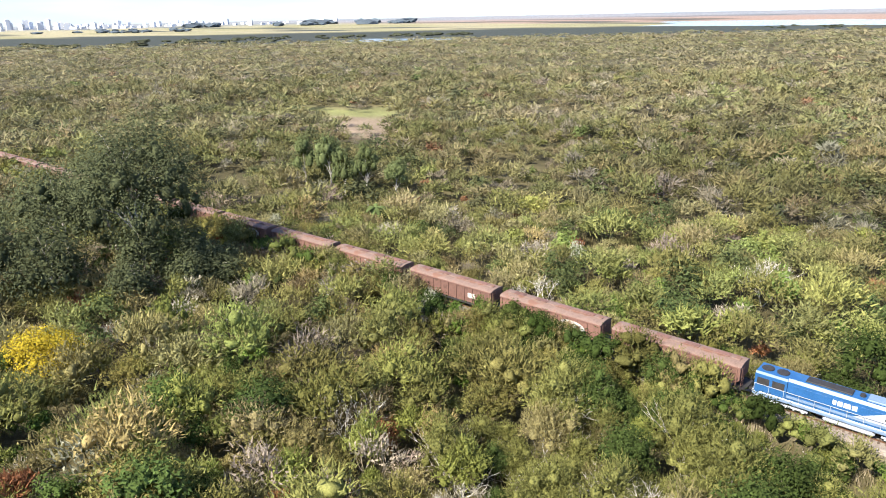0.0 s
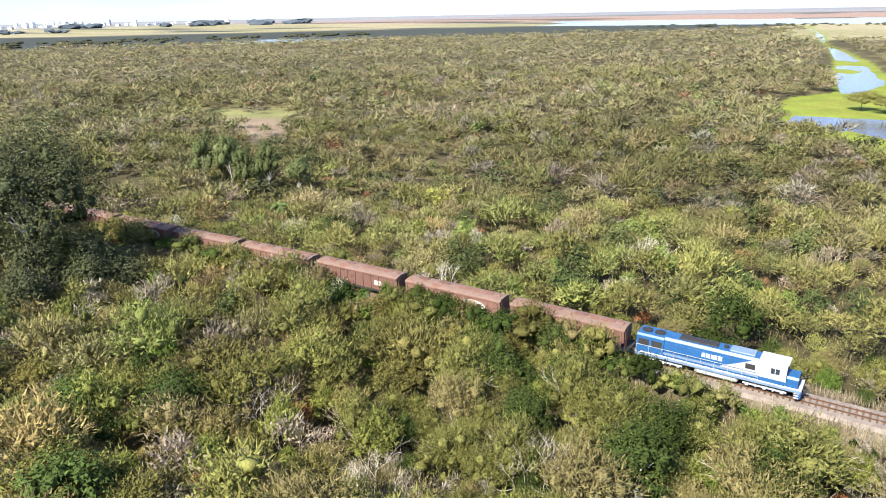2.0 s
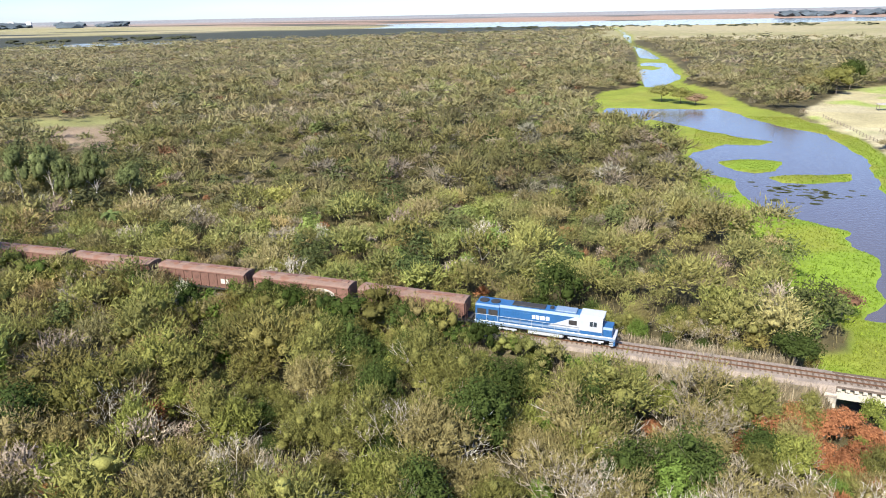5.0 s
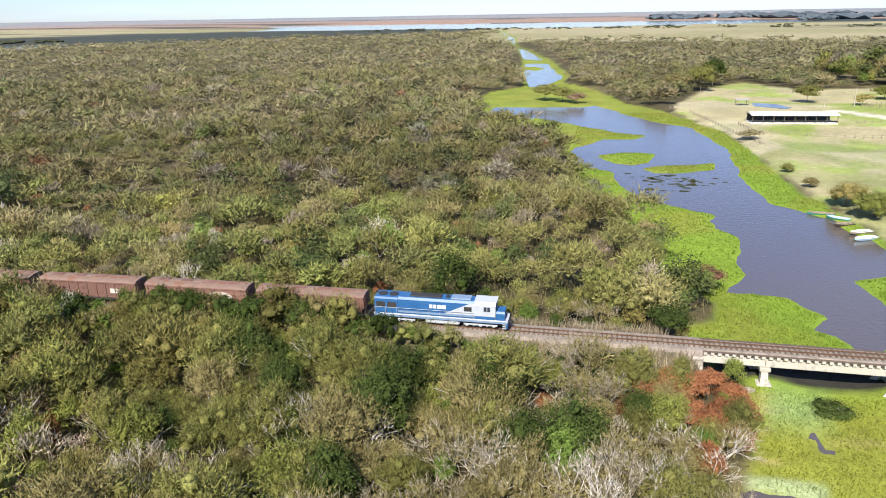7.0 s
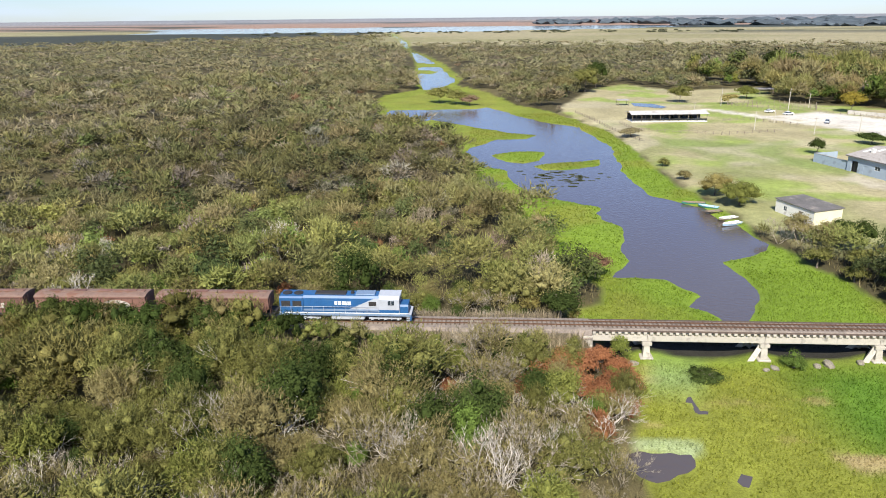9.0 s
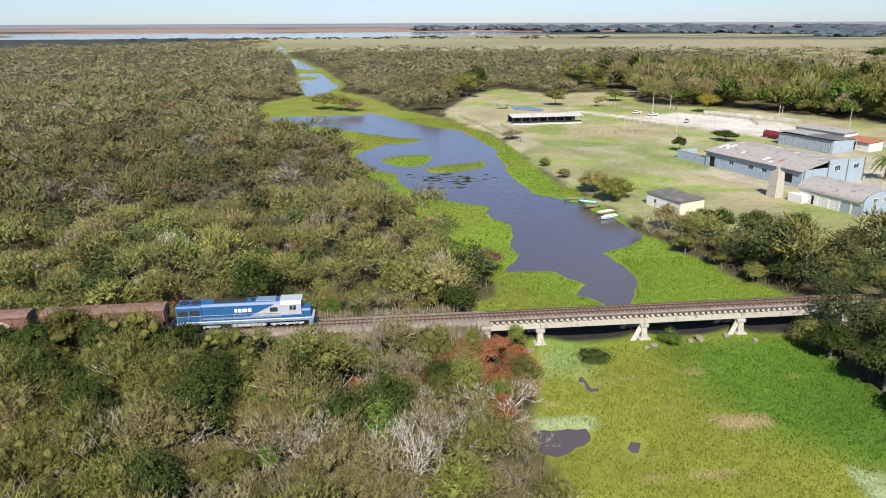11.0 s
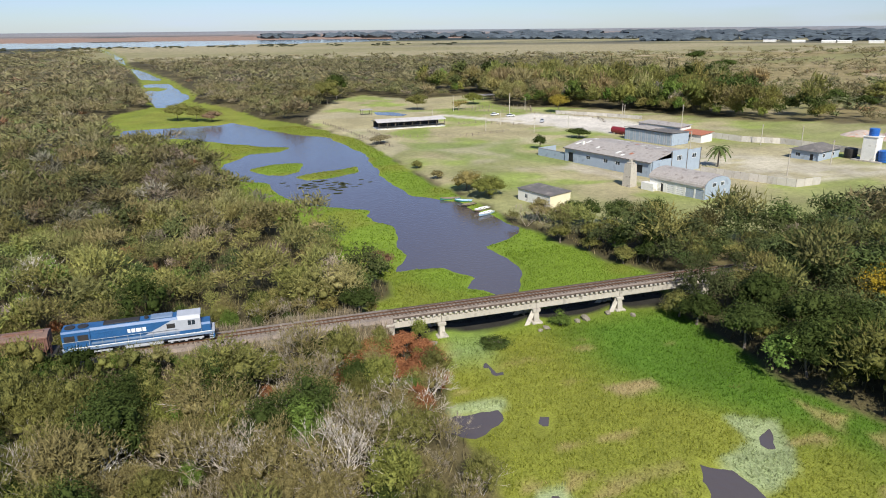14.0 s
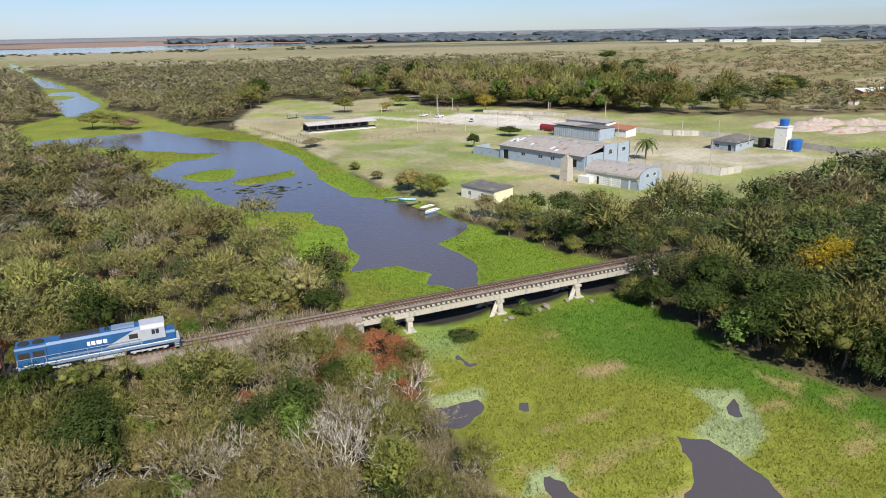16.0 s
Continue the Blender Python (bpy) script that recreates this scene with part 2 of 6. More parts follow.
def mesh_np(name, verts, quads, tris, mats, tint=None, mat_index=None, smooth=False):
    """A mesh from arrays of points, four-sided and three-sided faces."""
    me = bpy.data.meshes.new(name)
    verts = np.asarray(verts, np.float32)
    quads = np.asarray(quads, np.int32).reshape(-1, 4)
    tris = np.asarray(tris, np.int32).reshape(-1, 3)
    loops = np.concatenate([quads.ravel(), tris.ravel()])
    starts = np.concatenate([np.arange(len(quads)) * 4, len(quads) * 4 + np.arange(len(tris)) * 3])
    me.vertices.add(len(verts))
    me.vertices.foreach_set("co", verts.ravel())
    me.loops.add(len(loops))
    me.loops.foreach_set("vertex_index", loops)
    me.polygons.add(len(starts))
    me.polygons.foreach_set("loop_start", starts.astype(np.int32))
    for m in mats:
        me.materials.append(m)
    if tint is not None:
        a = me.attributes.new("tint", "FLOAT_COLOR", "POINT")
        t = np.ones((len(verts), 4), np.float32)
        t[:, :3] = tint
        a.data.foreach_set("color", t.ravel())
    if mat_index is not None:
        me.polygons.foreach_set("material_index", np.asarray(mat_index, np.int32))
    me.polygons.foreach_set("use_smooth", np.full(len(starts), smooth))
    me.update(calc_edges=True)
    return me


# ---- the lie of the land ----
def lattice(ix, iy, seed):
    h = (ix.astype(np.int64) * 374761393 + iy.astype(np.int64) * 668265263 + seed * 1274126177) & 0xFFFFFFFF
    h = ((h ^ (h >> 13)) * 1274126177) & 0xFFFFFFFF
    return ((h ^ (h >> 16)) & 0xFFFF) / 65535.0


def vnoise(x, y, size, seed=0, octaves=3):
    """Smooth random values from 0 to 1 over the plan."""
    x, y = np.asarray(x, float) / size, np.asarray(y, float) / size
    out, amp, tot = 0.0, 1.0, 0.0
    for o in range(octaves):
        ix, iy = np.floor(x), np.floor(y)
        fx, fy = x - ix, y - iy
        fx, fy = fx * fx * (3 - 2 * fx), fy * fy * (3 - 2 * fy)
        a, b = lattice(ix, iy, seed + o), lattice(ix + 1, iy, seed + o)
        c, d = lattice(ix, iy + 1, seed + o), lattice(ix + 1, iy + 1, seed + o)
        out = out + amp * (a * (1 - fx) * (1 - fy) + b * fx * (1 - fy) + c * (1 - fx) * fy + d * fx * fy)
        tot += amp
        amp *= 0.5
        x, y = x * 2.03 + 17.1, y * 2.03 + 5.7
    return out / tot


def area_distance(poly, x, y):
    """Metres to the edge of an area, negative inside it."""
    p = np.array(poly, float)
    q = np.roll(p, -1, 0)
    best, inside = np.full(x.shape, 1e9), np.zeros(x.shape, bool)
    for (ax, ay), (bx, by) in zip(p, q):
        dx, dy = bx - ax, by - ay
        t = np.clip(((x - ax) * dx + (y - ay) * dy) / (dx * dx + dy * dy), 0, 1)
        best = np.minimum(best, np.hypot(x - ax - t * dx, y - ay - t * dy))
        if ay != by:
            inside ^= ((ay > y) != (by > y)) & (x < ax + (y - ay) * dx / dy)
    return np.where(inside, -best, best)


def step(v, lo, hi):
    t = np.clip((v - lo) / (hi - lo), 0, 1)
    return t * t * (3 - 2 * t)


BASIN = [(20, 2), (15.5, 8), (14, 15), (19, 18), (21, 25), (14, 40), (12, 54), (6, 68), (0, 90), (-2, 106), (-4, 132), (-11, 160), (-22, 188),
         (-40, 200), (-49, 240), (-58, 268), (-57, 318), (-40, 350), (-54, 470), (-68, 623), (-90, 784), (-116, 940), (-164, 1282), (-254, 1775), (-237, 1769), (-134, 1161), (-98, 856),
         (-74, 758), (-39, 590), (-22, 470), (-15, 431), (-18, 372), (-2, 345), (10, 300), (16, 272), (30, 250), (37, 228), (49, 182), (51, 144), (51, 116), (52, 98), (54.4, 84),
         (57, 62), (56, 52), (59, 42), (60, 33), (64, 20), (68, 12), (61, -1), (59.5, -14), (58.5, -25), (60, -35), (64, -43), (66, -90),
         (11, -90), (14.5, -44), (17, -33), (16.8, -22), (19, -10)]
OPEN_WATER = [(37.6, 12.5), (33, 18), (36, 22.6), (32, 30), (23.7, 31), (27.6, 40), (30, 62), (27, 66), (29, 75.5), (20.6, 83), (12.7, 88.6), (8.2, 104),
              (6, 119), (-3, 127), (-5, 151), (6, 172), (1, 191), (-21, 215), (-46, 231), (-46, 254), (-4, 258), (1.4, 265), (24, 216), (38, 200),
              (44, 162), (42.5, 136), (40.7, 105), (42.6, 89), (46.8, 83.6), (52.5, 77), (53.5, 66.6), (56, 58.3), (56.5, 49), (50.9, 42.2),
              (44.6, 39), (45.7, 30.4), (45.7, 23), (43, 18), (39.5, 12.5)]
FAR_CHANNEL = [(-38, 352), (-52, 466), (-67, 623), (-89, 784), (-115, 940), (-163, 1282), (-252, 1772), (-239, 1769), (-136, 1161), (-100, 856), (-77, 758), (-43, 581), (-27, 455), (-21, 431), (-21, 400), (-30, 354)]
POOLS = [[(17, -19.8), (22.6, -20.4), (22.0, -22.8), (19.8, -24.6), (17.5, -25.5), (15.5, -23)], [(37.9, -37.3), (40.3, -38.9), (40.6, -43.2), (37, -60), (29, -60), (31.5, -45), (34.8, -42.9)],
         [(18, -45), (20.6, -37), (22.3, -36.8), (21.8, -45)], [(48.7, -34.1), (50.1, -34.1), (47.5, -37), (46.1, -37)], [(24.8, -26.5), (26, -26), (27.9, -23.6), (27, -23.2)],
         [(24.4, -9), (25.2, -8.8), (26.2, -12.7), (25.3, -12.6)]]
MATS = [[(3, 141), (12, 148), (22, 146), (19, 133), (13, 128), (7, 131)], [(15, 123), (26, 131), (38, 133), (34, 124), (24, 118), (18, 118)],
        [(-24, 222), (10, 187), (22, 181), (16, 172), (2, 171), (-10, 178), (-30, 205)], [(-30, 596), (-70, 606), (-64, 545), (-30, 544)], [(-36, 499), (-62, 528), (-60, 477), (-43, 471)]]
CLEARING = [(54, 84), (52, 100), (51, 144), (49, 182), (37, 228), (36, 256), (66, 345), (90, 375), (110, 330), (166, 350), (146, 272), (168, 260), (194, 236),
            (212, 203), (232, 172), (275, 141), (330, 124), (300, 40), (218, 36), (179, 38), (150, 35), (125, 24), (109, 20), (92, 24), (76, 33), (62, 40), (57, 60)]
FAR_LAKE = [(-1050, 1960), (-350, 1950), (-120, 1925), (430, 2230), (760, 2500), (700, 2950), (-370, 2850), (-1500, 3000), (-1100, 2300)]
NEAR_LAKE = [(-1060, 770), (-880, 930), (-940, 1010), (-1160, 960)]
PINK_FIELD = [(-310, 140), (-255, 178), (-195, 125), (-190, 95), (-228, 98)]


def track_y(x):
    """The middle of the track: straight over the bridge, bending slightly away to the east."""
    u = -(np.asarray(x, float) + 55) / 14
    return 1.7 - 0.055 * 14 * np.log1p(np.exp(np.clip(u, -30, 30))) - 0.055 * 14 * np.maximum(u - 30, 0)


RAIL_Z = 4.75


def wet(x, y):
    """Metres to open water, negative in it, with a ragged edge."""
    jx = (vnoise(x, y, 9, 3) - 0.5) * 6 + (vnoise(x, y, 2.2, 5) - 0.5) * 2.0
    jy = (vnoise(x, y, 9, 7) - 0.5) * 6 + (vnoise(x, y, 2.2, 9) - 0.5) * 2.0
    px, py = x + jx * 0.6, y + jy * 0.6
    d = np.minimum(area_distance(OPEN_WATER, px, py), area_distance(FAR_CHANNEL, px, py))
    for m in MATS:
        d = np.maximum(d, -area_distance(m, px, py))
    qx, qy = x + jx * 0.3 + (vnoise(x, y, 1.1, 13) - 0.5) * 1.4, y + jy * 0.3 + (vnoise(x, y, 1.1, 15) - 0.5) * 1.4
    for p in POOLS:
        d = np.minimum(d, area_distance(p, qx, qy))
    far = np.minimum(area_distance(FAR_LAKE, x, y + (vnoise(x, y, 150, 11) - 0.5) * 140), area_distance(NEAR_LAKE, x, y + (vnoise(x, y, 60, 12) - 0.5) * 60))
    return np.minimum(d, far)


def basin(x, y):
    j = (vnoise(x, y, 6, 21) - 0.5) * 5
    return area_distance(BASIN, x + j * 0.7, y + j * 0.7)


def land_height(x, y):
    w, b = wet(x, y), basin(x, y)
    r = np.hypot(x, y)
    mat = 0.10 + 0.14 * vnoise(x, y, 1.7, 31) + 0.12 * vnoise(x, y, 9, 33)
    bank = 1.0 + 0.5 * (vnoise(x, y, 30, 35) - 0.5)
    z = mat + (bank - mat) * step(b, 0, 6)
    z = np.where(w < 2.5, np.minimum(z, w * 0.16 - 0.02), z)
    z = np.maximum(z, -0.8)
    for px in (22.0, 37.0, 51.4):
        z = z + 0.95 * np.exp(-((x - px) / 2.6) ** 2 - ((y - 1.7) / 3.6) ** 2)
    # railway embankment, with a gap under the bridge
    off = np.abs(y - track_y(x))
    crest = RAIL_Z - 0.62 - np.maximum(off - 2.3, 0) / 1.6
    gap = step(np.abs(x - 41.5), 24.5, 28.5)
    z = np.where((off < 10) & (x < 260), np.maximum(z, -0.8 + (crest + 0.8) * gap), z)
    return z + (25.0 + 5.0 * vnoise(x, y, 900, 37)) * np.clip((r - 3100) / 1900, 0, 1)


def mixc(a, b, t):
    t = np.asarray(t)[..., None]
    return a * (1 - t) + np.array(b) * t


def land_colour(x, y):
    n1, n2, n3 = vnoise(x, y, 18, 41), vnoise(x, y, 5, 43), vnoise(x, y, 60, 45)
    r = np.hypot(x, y + 80)
    c = np.ones(x.shape + (3,)) * np.array((0.070, 0.060, 0.030))
    c = mixc(c, (0.13, 0.108, 0.05), step(n1, 0.5, 0.75))
    pf = step(-area_distance(PINK_FIELD, x + (n3 - 0.5) * 40, y + (n1 - 0.5) * 40), -14, 10)
    c = mixc(c, (0.21, 0.158, 0.108), pf)
    c = mixc(c, (0.19, 0.19, 0.075), pf * step(y - 0.3 * x + (n1 - 0.5) * 40, 205, 225))
    # savannah behind the compound
    sav = step(x - 0.45 * y, 120, 190) * step(y, 90, 160) * step(r, 330, 420)
    c = mixc(c, (0.25, 0.205, 0.10), sav)
    c = mixc(c, (0.21, 0.20, 0.085), sav * step(vnoise(x * 0.5, y, 55, 57), 0.48, 0.6))
    c = mixc(c, (0.36, 0.29, 0.19), sav * (1 - step(np.abs(vnoise(x, y, 120, 59) - 0.5), 0.008, 0.02)))
    # the wide marsh beyond the woods
    edge = np.minimum(260 + 1.15 * (x + 1400), 1880)
    beyond_east = step(y - edge, -30, 30) * (x < -230)
    beyond_west = step(y + 0.15 * x, 950, 1010) * (x >= -230)
    beyond = np.clip(beyond_east + beyond_west, 0, 1)
    wob = vnoise(x * 0.3, y, 120, 47)
    band = vnoise(x * 0.25, y, 170, 49)
    m = mixc(np.ones(x.shape + (3,)) * np.array((0.29, 0.255, 0.15)), (0.235, 0.215, 0.11), step(wob, 0.45, 0.6))
    m = mixc(m, (0.27, 0.185, 0.14), step(y + (band - 0.5) * 500, 2300, 2700))
    m = mixc(m, (0.055, 0.06, 0.05), step(band, 0.56, 0.62) * step(r, 1500, 2200))
    dark_east = (x < -300) * step(y - edge + (wob - 0.5) * 80, 20, 70) * (1 - step(y - edge + 0.25 * (x + 700) + (band - 0.5) * 300, 1000, 1300))
    m = mixc(m, (0.045, 0.05, 0.04), dark_east)
    dark_west = step(x, 300, 500) * step(y + 0.1 * x, 2250, 2350) * (1 - step(y + 0.1 * x, 2750, 2900))
    m = mixc(m, (0.04, 0.05, 0.045), dark_west)
    c = c * (1 - beyond[..., None]) + m * beyond[..., None]
    # distance haze painted into the farthest land as bluish grey
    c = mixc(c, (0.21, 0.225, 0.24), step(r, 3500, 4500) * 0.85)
    # grazed grass of the compound
    cl = step(-area_distance(CLEARING, x + (n2 - 0.5) * 6, y + (n2 - 0.5) * 6), -1, 3)
    g = np.ones(x.shape + (3,)) * np.array((0.335, 0.295, 0.165))
    g = mixc(g, (0.225, 0.27, 0.07), step(n1 + 0.12 * (vnoise(x * 0.35, y, 9, 55) - 0.5), 0.5, 0.66))
    g = mixc(g, (0.235, 0.240, 0.098), 0.85 * step(vnoise(x * 0.5, y, 24, 56) + 0.10 * (n2 - 0.5), 0.34, 0.56) * (1 - step(y - 0.25 * x, 135, 165)))
    g = mixc(g, (0.175, 0.225, 0.062), 0.8 * step(-area_distance([(57, 169), (106, 158), (96, 138), (108, 104), (90, 118), (60, 146)], x + (n1 - 0.5) * 22, y + (n1 - 0.5) * 22), -6, 6))
    g = mixc(g, (0.36, 0.32, 0.21), step(vnoise(x, y, 26, 51), 0.60, 0.72) * 0.7)
    # sandy drive and yard
    yard = step(-area_distance([(126, 224), (140, 200), (146, 168), (158, 150), (176, 152), (182, 170), (172, 212), (150, 238)], x, y), -3, 2)
    drive = 1 - step(np.abs(x - 134 + (y - 200) * 0.62) + (n2 - 0.5) * 3, 3, 5)
    g = mixc(g, (0.54, 0.50, 0.43), np.clip(yard + drive * (y > 150) * (y < 250) * 0.8, 0, 1))
    apron = step(-area_distance([(96, 104), (102, 88), (107, 74), (110, 74), (109, 92), (103, 112)], x + (n2 - 0.5) * 4, y), -1, 1.5)
    g = mixc(g, (0.44, 0.39, 0.30), apron * 0.8)
    back = step(-area_distance([(128, 120), (170, 100), (200, 60), (150, 60), (128, 85)], x, y), -2, 4)
    g = mixc(g, (0.43, 0.39, 0.29), back * step(n2, 0.25, 0.55))
    c = c * (1 - cl[..., None]) + g * cl[..., None]
    # floating meadow on the river
    b = basin(x, y)
    ba = step(-b, -1.2, 0.6)
    k = np.ones(x.shape + (3,)) * np.array((0.150, 0.220, 0.026))
    k = mixc(k, (0.19, 0.20, 0.035), np.clip(step(n1, 0.5, 0.72) * 0.7 + 0.6 * step(y, 120, 200), 0, 0.9))
    near = step(-y, -4, 6)
    east = step(-(x - 46 + 0.35 * (y + 20)) + (n1 - 0.5) * 14, -4, 8)
    s = mixc(np.ones(x.shape + (3,)) * np.array((0.084, 0.158, 0.018)), (0.192, 0.208, 0.032), east)
    s = mixc(s, (0.30, 0.24, 0.10), step(vnoise(x * 0.6, y * 1.6, 4, 53), 0.66, 0.8) * 0.8)
    s = mixc(s, (0.30, 0.24, 0.11), step(-area_distance([(36, -20.5), (44, -21), (44, -23), (38, -23.6)], x + (n2 - 0.5) * 3, y + (n1 - .5) * 3), -0.6, 0.5))
    for q in ([(56, -30), (60, -34), (56.5, -37)], [(60, -38), (63, -39), (58, -41.5)], [(56, -43), (60, -43.5), (57, -46)], [(27, -36), (36, -35.5), (36, -36.6), (28, -37.2)]):
        s = mixc(s, (0.28, 0.235, 0.095), 0.75 * step(-area_distance(q, x + (n2 - 0.5) * 4, y + (n1 - .5) * 3), -0.8, 0.8))
    s = mixc(s, (0.26, 0.305, 0.145), step(-area_distance([(46.9, -30.5), (52, -33.3), (47, -41), (41.5, -43.5), (40, -37), (45, -36)], x + (n2 - 0.5) * 2, y), -0.4, 0.3))
    s = mixc(s, (0.26, 0.305, 0.145), step(-area_distance([(16, -17.5), (24, -18.5), (23, -20.8), (16, -20)], x + (n2 - 0.5) * 2, y), -0.4, 0.3))
    s = mixc(s, (0.26, 0.305, 0.145), step(-area_distance([(17.5, -38.5), (20, -35.5), (23, -35.5), (23, -39)], x + (n2 - 0.5) * 2, y), -0.4, 0.3))
    s = mixc(s, (0.17, 0.24, 0.09), (1 - step(np.abs(x - 26 - 0.25 * y), 2, 5)) * step(y, -12, -4) * 0.8)
    k = k * (1 - near[..., None]) + s * near[..., None]
    c = c * (1 - ba[..., None]) + k * ba[..., None]
    # bridge shade painted into the ground as a near-black strip under the deck
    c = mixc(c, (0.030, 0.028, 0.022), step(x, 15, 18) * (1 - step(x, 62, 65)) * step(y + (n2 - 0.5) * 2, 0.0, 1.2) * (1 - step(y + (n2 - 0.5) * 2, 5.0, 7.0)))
    # cess beside the ballast
    off = np.abs(y - track_y(x))
    c = mixc(c, (0.18, 0.148, 0.095), (1 - step(off, 2.4, 4.2)) * (x < 15) * 0.8)
    return c


def spaced(lo, fine_lo, fine_hi, hi, s, grow):
    a = list(np.arange(fine_lo, fine_hi, s))
    v, d = fine_hi, s
    while v < hi:
        a.append(v)
        d *= grow
        v += d
    b, v, d = [], fine_lo, s
    while v > lo:
        d *= grow
        v -= d
        b.append(v)
    return np.array(b[::-1] + a + [hi])


def ground_sheet():
    xs = spaced(-5200, -46, 70, 5200, 1.05, 1.055)
    ys = np.concatenate([spaced(-600, -52, 92, 92, 1.05, 1.12), np.arange(93.2, 262, 2.1), spaced(262, 262, 262.1, 5200, 2.6, 1.045)[1:]])
    ys = np.unique(ys.round(3))
    X, Y = np.meshgrid(xs, ys)
    Z = land_height(X, Y)
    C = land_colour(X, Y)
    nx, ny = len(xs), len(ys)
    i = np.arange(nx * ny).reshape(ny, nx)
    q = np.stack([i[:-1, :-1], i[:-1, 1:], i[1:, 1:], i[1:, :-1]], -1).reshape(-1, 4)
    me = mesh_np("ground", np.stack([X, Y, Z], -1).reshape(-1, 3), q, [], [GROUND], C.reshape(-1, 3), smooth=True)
    return tagged(new("ground", me), "grassy river flats with marsh, lawn and scrub soil", "ground", kind="structure")


ground_sheet()
wm = mesh_np("water", [(-5200, -600, 0), (5200, -600, 0), (5200, 5200, 0), (-5200, 5200, 0)], [(0, 1, 2, 3)], [], [WATER])
tagged(new("water", wm), "calm murky brown river reflecting the pale sky", "river", kind="structure")


# ---- railway ----
BRIDGE_X0, BRIDGE_X1 = 14.8, 66.5


def along(x):
    """The pose of something that stands on the rails at x."""
    x = float(x)
    slope = float(track_y(x + 0.5) - track_y(x - 0.5))
    return pose(x, float(track_y(x)), RAIL_Z, 0, 0, math.degrees(math.atan(slope)))


def strip(name, xs, profile, mat, kind_label, category):
    """A long form that follows the track; the outline is in offset and height."""
    n = len(profile)
    v, q = [], []
    for x in xs:
        v += [(x, float(track_y(x)) + o, z) for o, z in profile]
    for i in range(len(xs) - 1):
        for k in range(n - 1):
            q.append((i * n + k, (i + 1) * n + k, (i + 1) * n + k + 1, i * n + k + 1))
    ob = new(name, mesh_np(name, v, q, [], [mat]))
    return tagged(ob, kind_label, category, kind="structure")


tx = list(np.arange(-420, -60, 12.0)) + list(np.arange(-60, 14.9, 2.5)) + [BRIDGE_X0]
strip("ballast", tx, [(-2.6, RAIL_Z - 1.2), (-1.75, RAIL_Z - 0.22), (-0.5, RAIL_Z - 0.16), (0.5, RAIL_Z - 0.16), (1.75, RAIL_Z - 0.22), (2.6, RAIL_Z - 1.2)], BALLAST,
      "brown grey ballast bed under the railway track", "ballast")
track = thing("railway_track", "single railway track with rusty rails on worn wooden sleepers", "railway", kind="structure")
for side in (-0.53, 0.53):
    rx = list(np.arange(-420, 80, 5.0))
    prof = [(-0.06, -0.14), (-0.03, -0.12), (-0.035, 0.0), (0.035, 0.0), (0.03, -0.12), (0.06, -0.14)]
    v, q = [], []
    for x in rx:
        v += [(x, float(track_y(x)) + side + o, RAIL_Z + z) for o, z in prof]
    for i in range(len(rx) - 1):
        for k in range(6):
            q.append((i * 6 + k, (i + 1) * 6 + k, (i + 1) * 6 + (k + 1) % 6, i * 6 + (k + 1) % 6))
    r = new("rail", mesh_np("rail", v, q, [], [RUST_RAIL]))
    r.parent = track


def box_arrays(c, s):
    x, y, z = np.array(s) / 2
    v = np.array([(-x, -y, -z), (x, -y, -z), (x, y, -z), (-x, y, -z), (-x, -y, z), (x, -y, z), (x, y, z), (-x, y, z)]) + np.array(c)
    return v, [(0, 3, 2, 1), (4, 5, 6, 7), (0, 1, 5, 4), (1, 2, 6, 5), (2, 3, 7, 6), (3, 0, 4, 7)]


sv, sq = box_arrays((0, 0, -0.185), (0.22, 2.0, 0.12))
sleeper_mesh = mesh_np("sleeper", sv, sq, [], [SLEEPER])

for i in range(200):
    o = new("sleeper", sleeper_mesh)
    o.parent = track
    o.matrix_basis = along(-44 + i * 0.61) @ pose(random.uniform(-0.03, 0.03), random.uniform(-0.04, 0.04), 0, 0, 0, random.uniform(-1, 1))

# bridge: concrete girders on battered trestle piers
bridge = thing("railway_bridge", "pale concrete girder railway bridge on trestle piers over the marsh", "bridge", kind="structure")
for sy in (-1.55, 1.55):
    for a, b in ((14.8, 22), (22, 37), (37, 51.4), (51.4, 66.5)):
        bm = bmesh.new()
        box(bm, ((a + b) / 2, 1.7 + sy, 3.42), (b - a - 0.05, 0.5, 0.85), bevel=0.03)
        part("girder", bm, CONCRETE, bridge)
boxpart("deck_slab", ((BRIDGE_X0 + BRIDGE_X1) / 2, 1.7, 4.1), (BRIDGE_X1 - BRIDGE_X0, 3.0, 0.2), CONCRETE, bridge)
bv = strip("bridge_ballast", [BRIDGE_X0 + 0.02, 30, 45, BRIDGE_X1 + 12], [(-1.5, RAIL_Z - 0.42), (-1.3, RAIL_Z - 0.24), (0, RAIL_Z - 0.2), (1.3, RAIL_Z - 0.24), (1.5, RAIL_Z - 0.42)], BALLAST,
           "dark ballast on the bridge deck", "ballast")
for sy in (-1, 1):
    boxpart("edge_beam", ((BRIDGE_X0 + BRIDGE_X1) / 2, 1.7 + sy * 1.72, 4.40), (BRIDGE_X1 - BRIDGE_X0, 0.34, 0.09), SLEEPER, bridge, label="dark weathered edge of the deck")
bm = bmesh.new()
prism(bm, [(-0.32, 4.36), (0.3, 4.36), (0.3, 3.86), (-0.08, 3.86), (-0.32, 4.1)], -0.2, 0.2)
bmesh.ops.translate(bm, verts=bm.verts, vec=(0, 1.7 - 1.72, 0))
bracket = part("bracket", bm, CONCRETE, bridge)
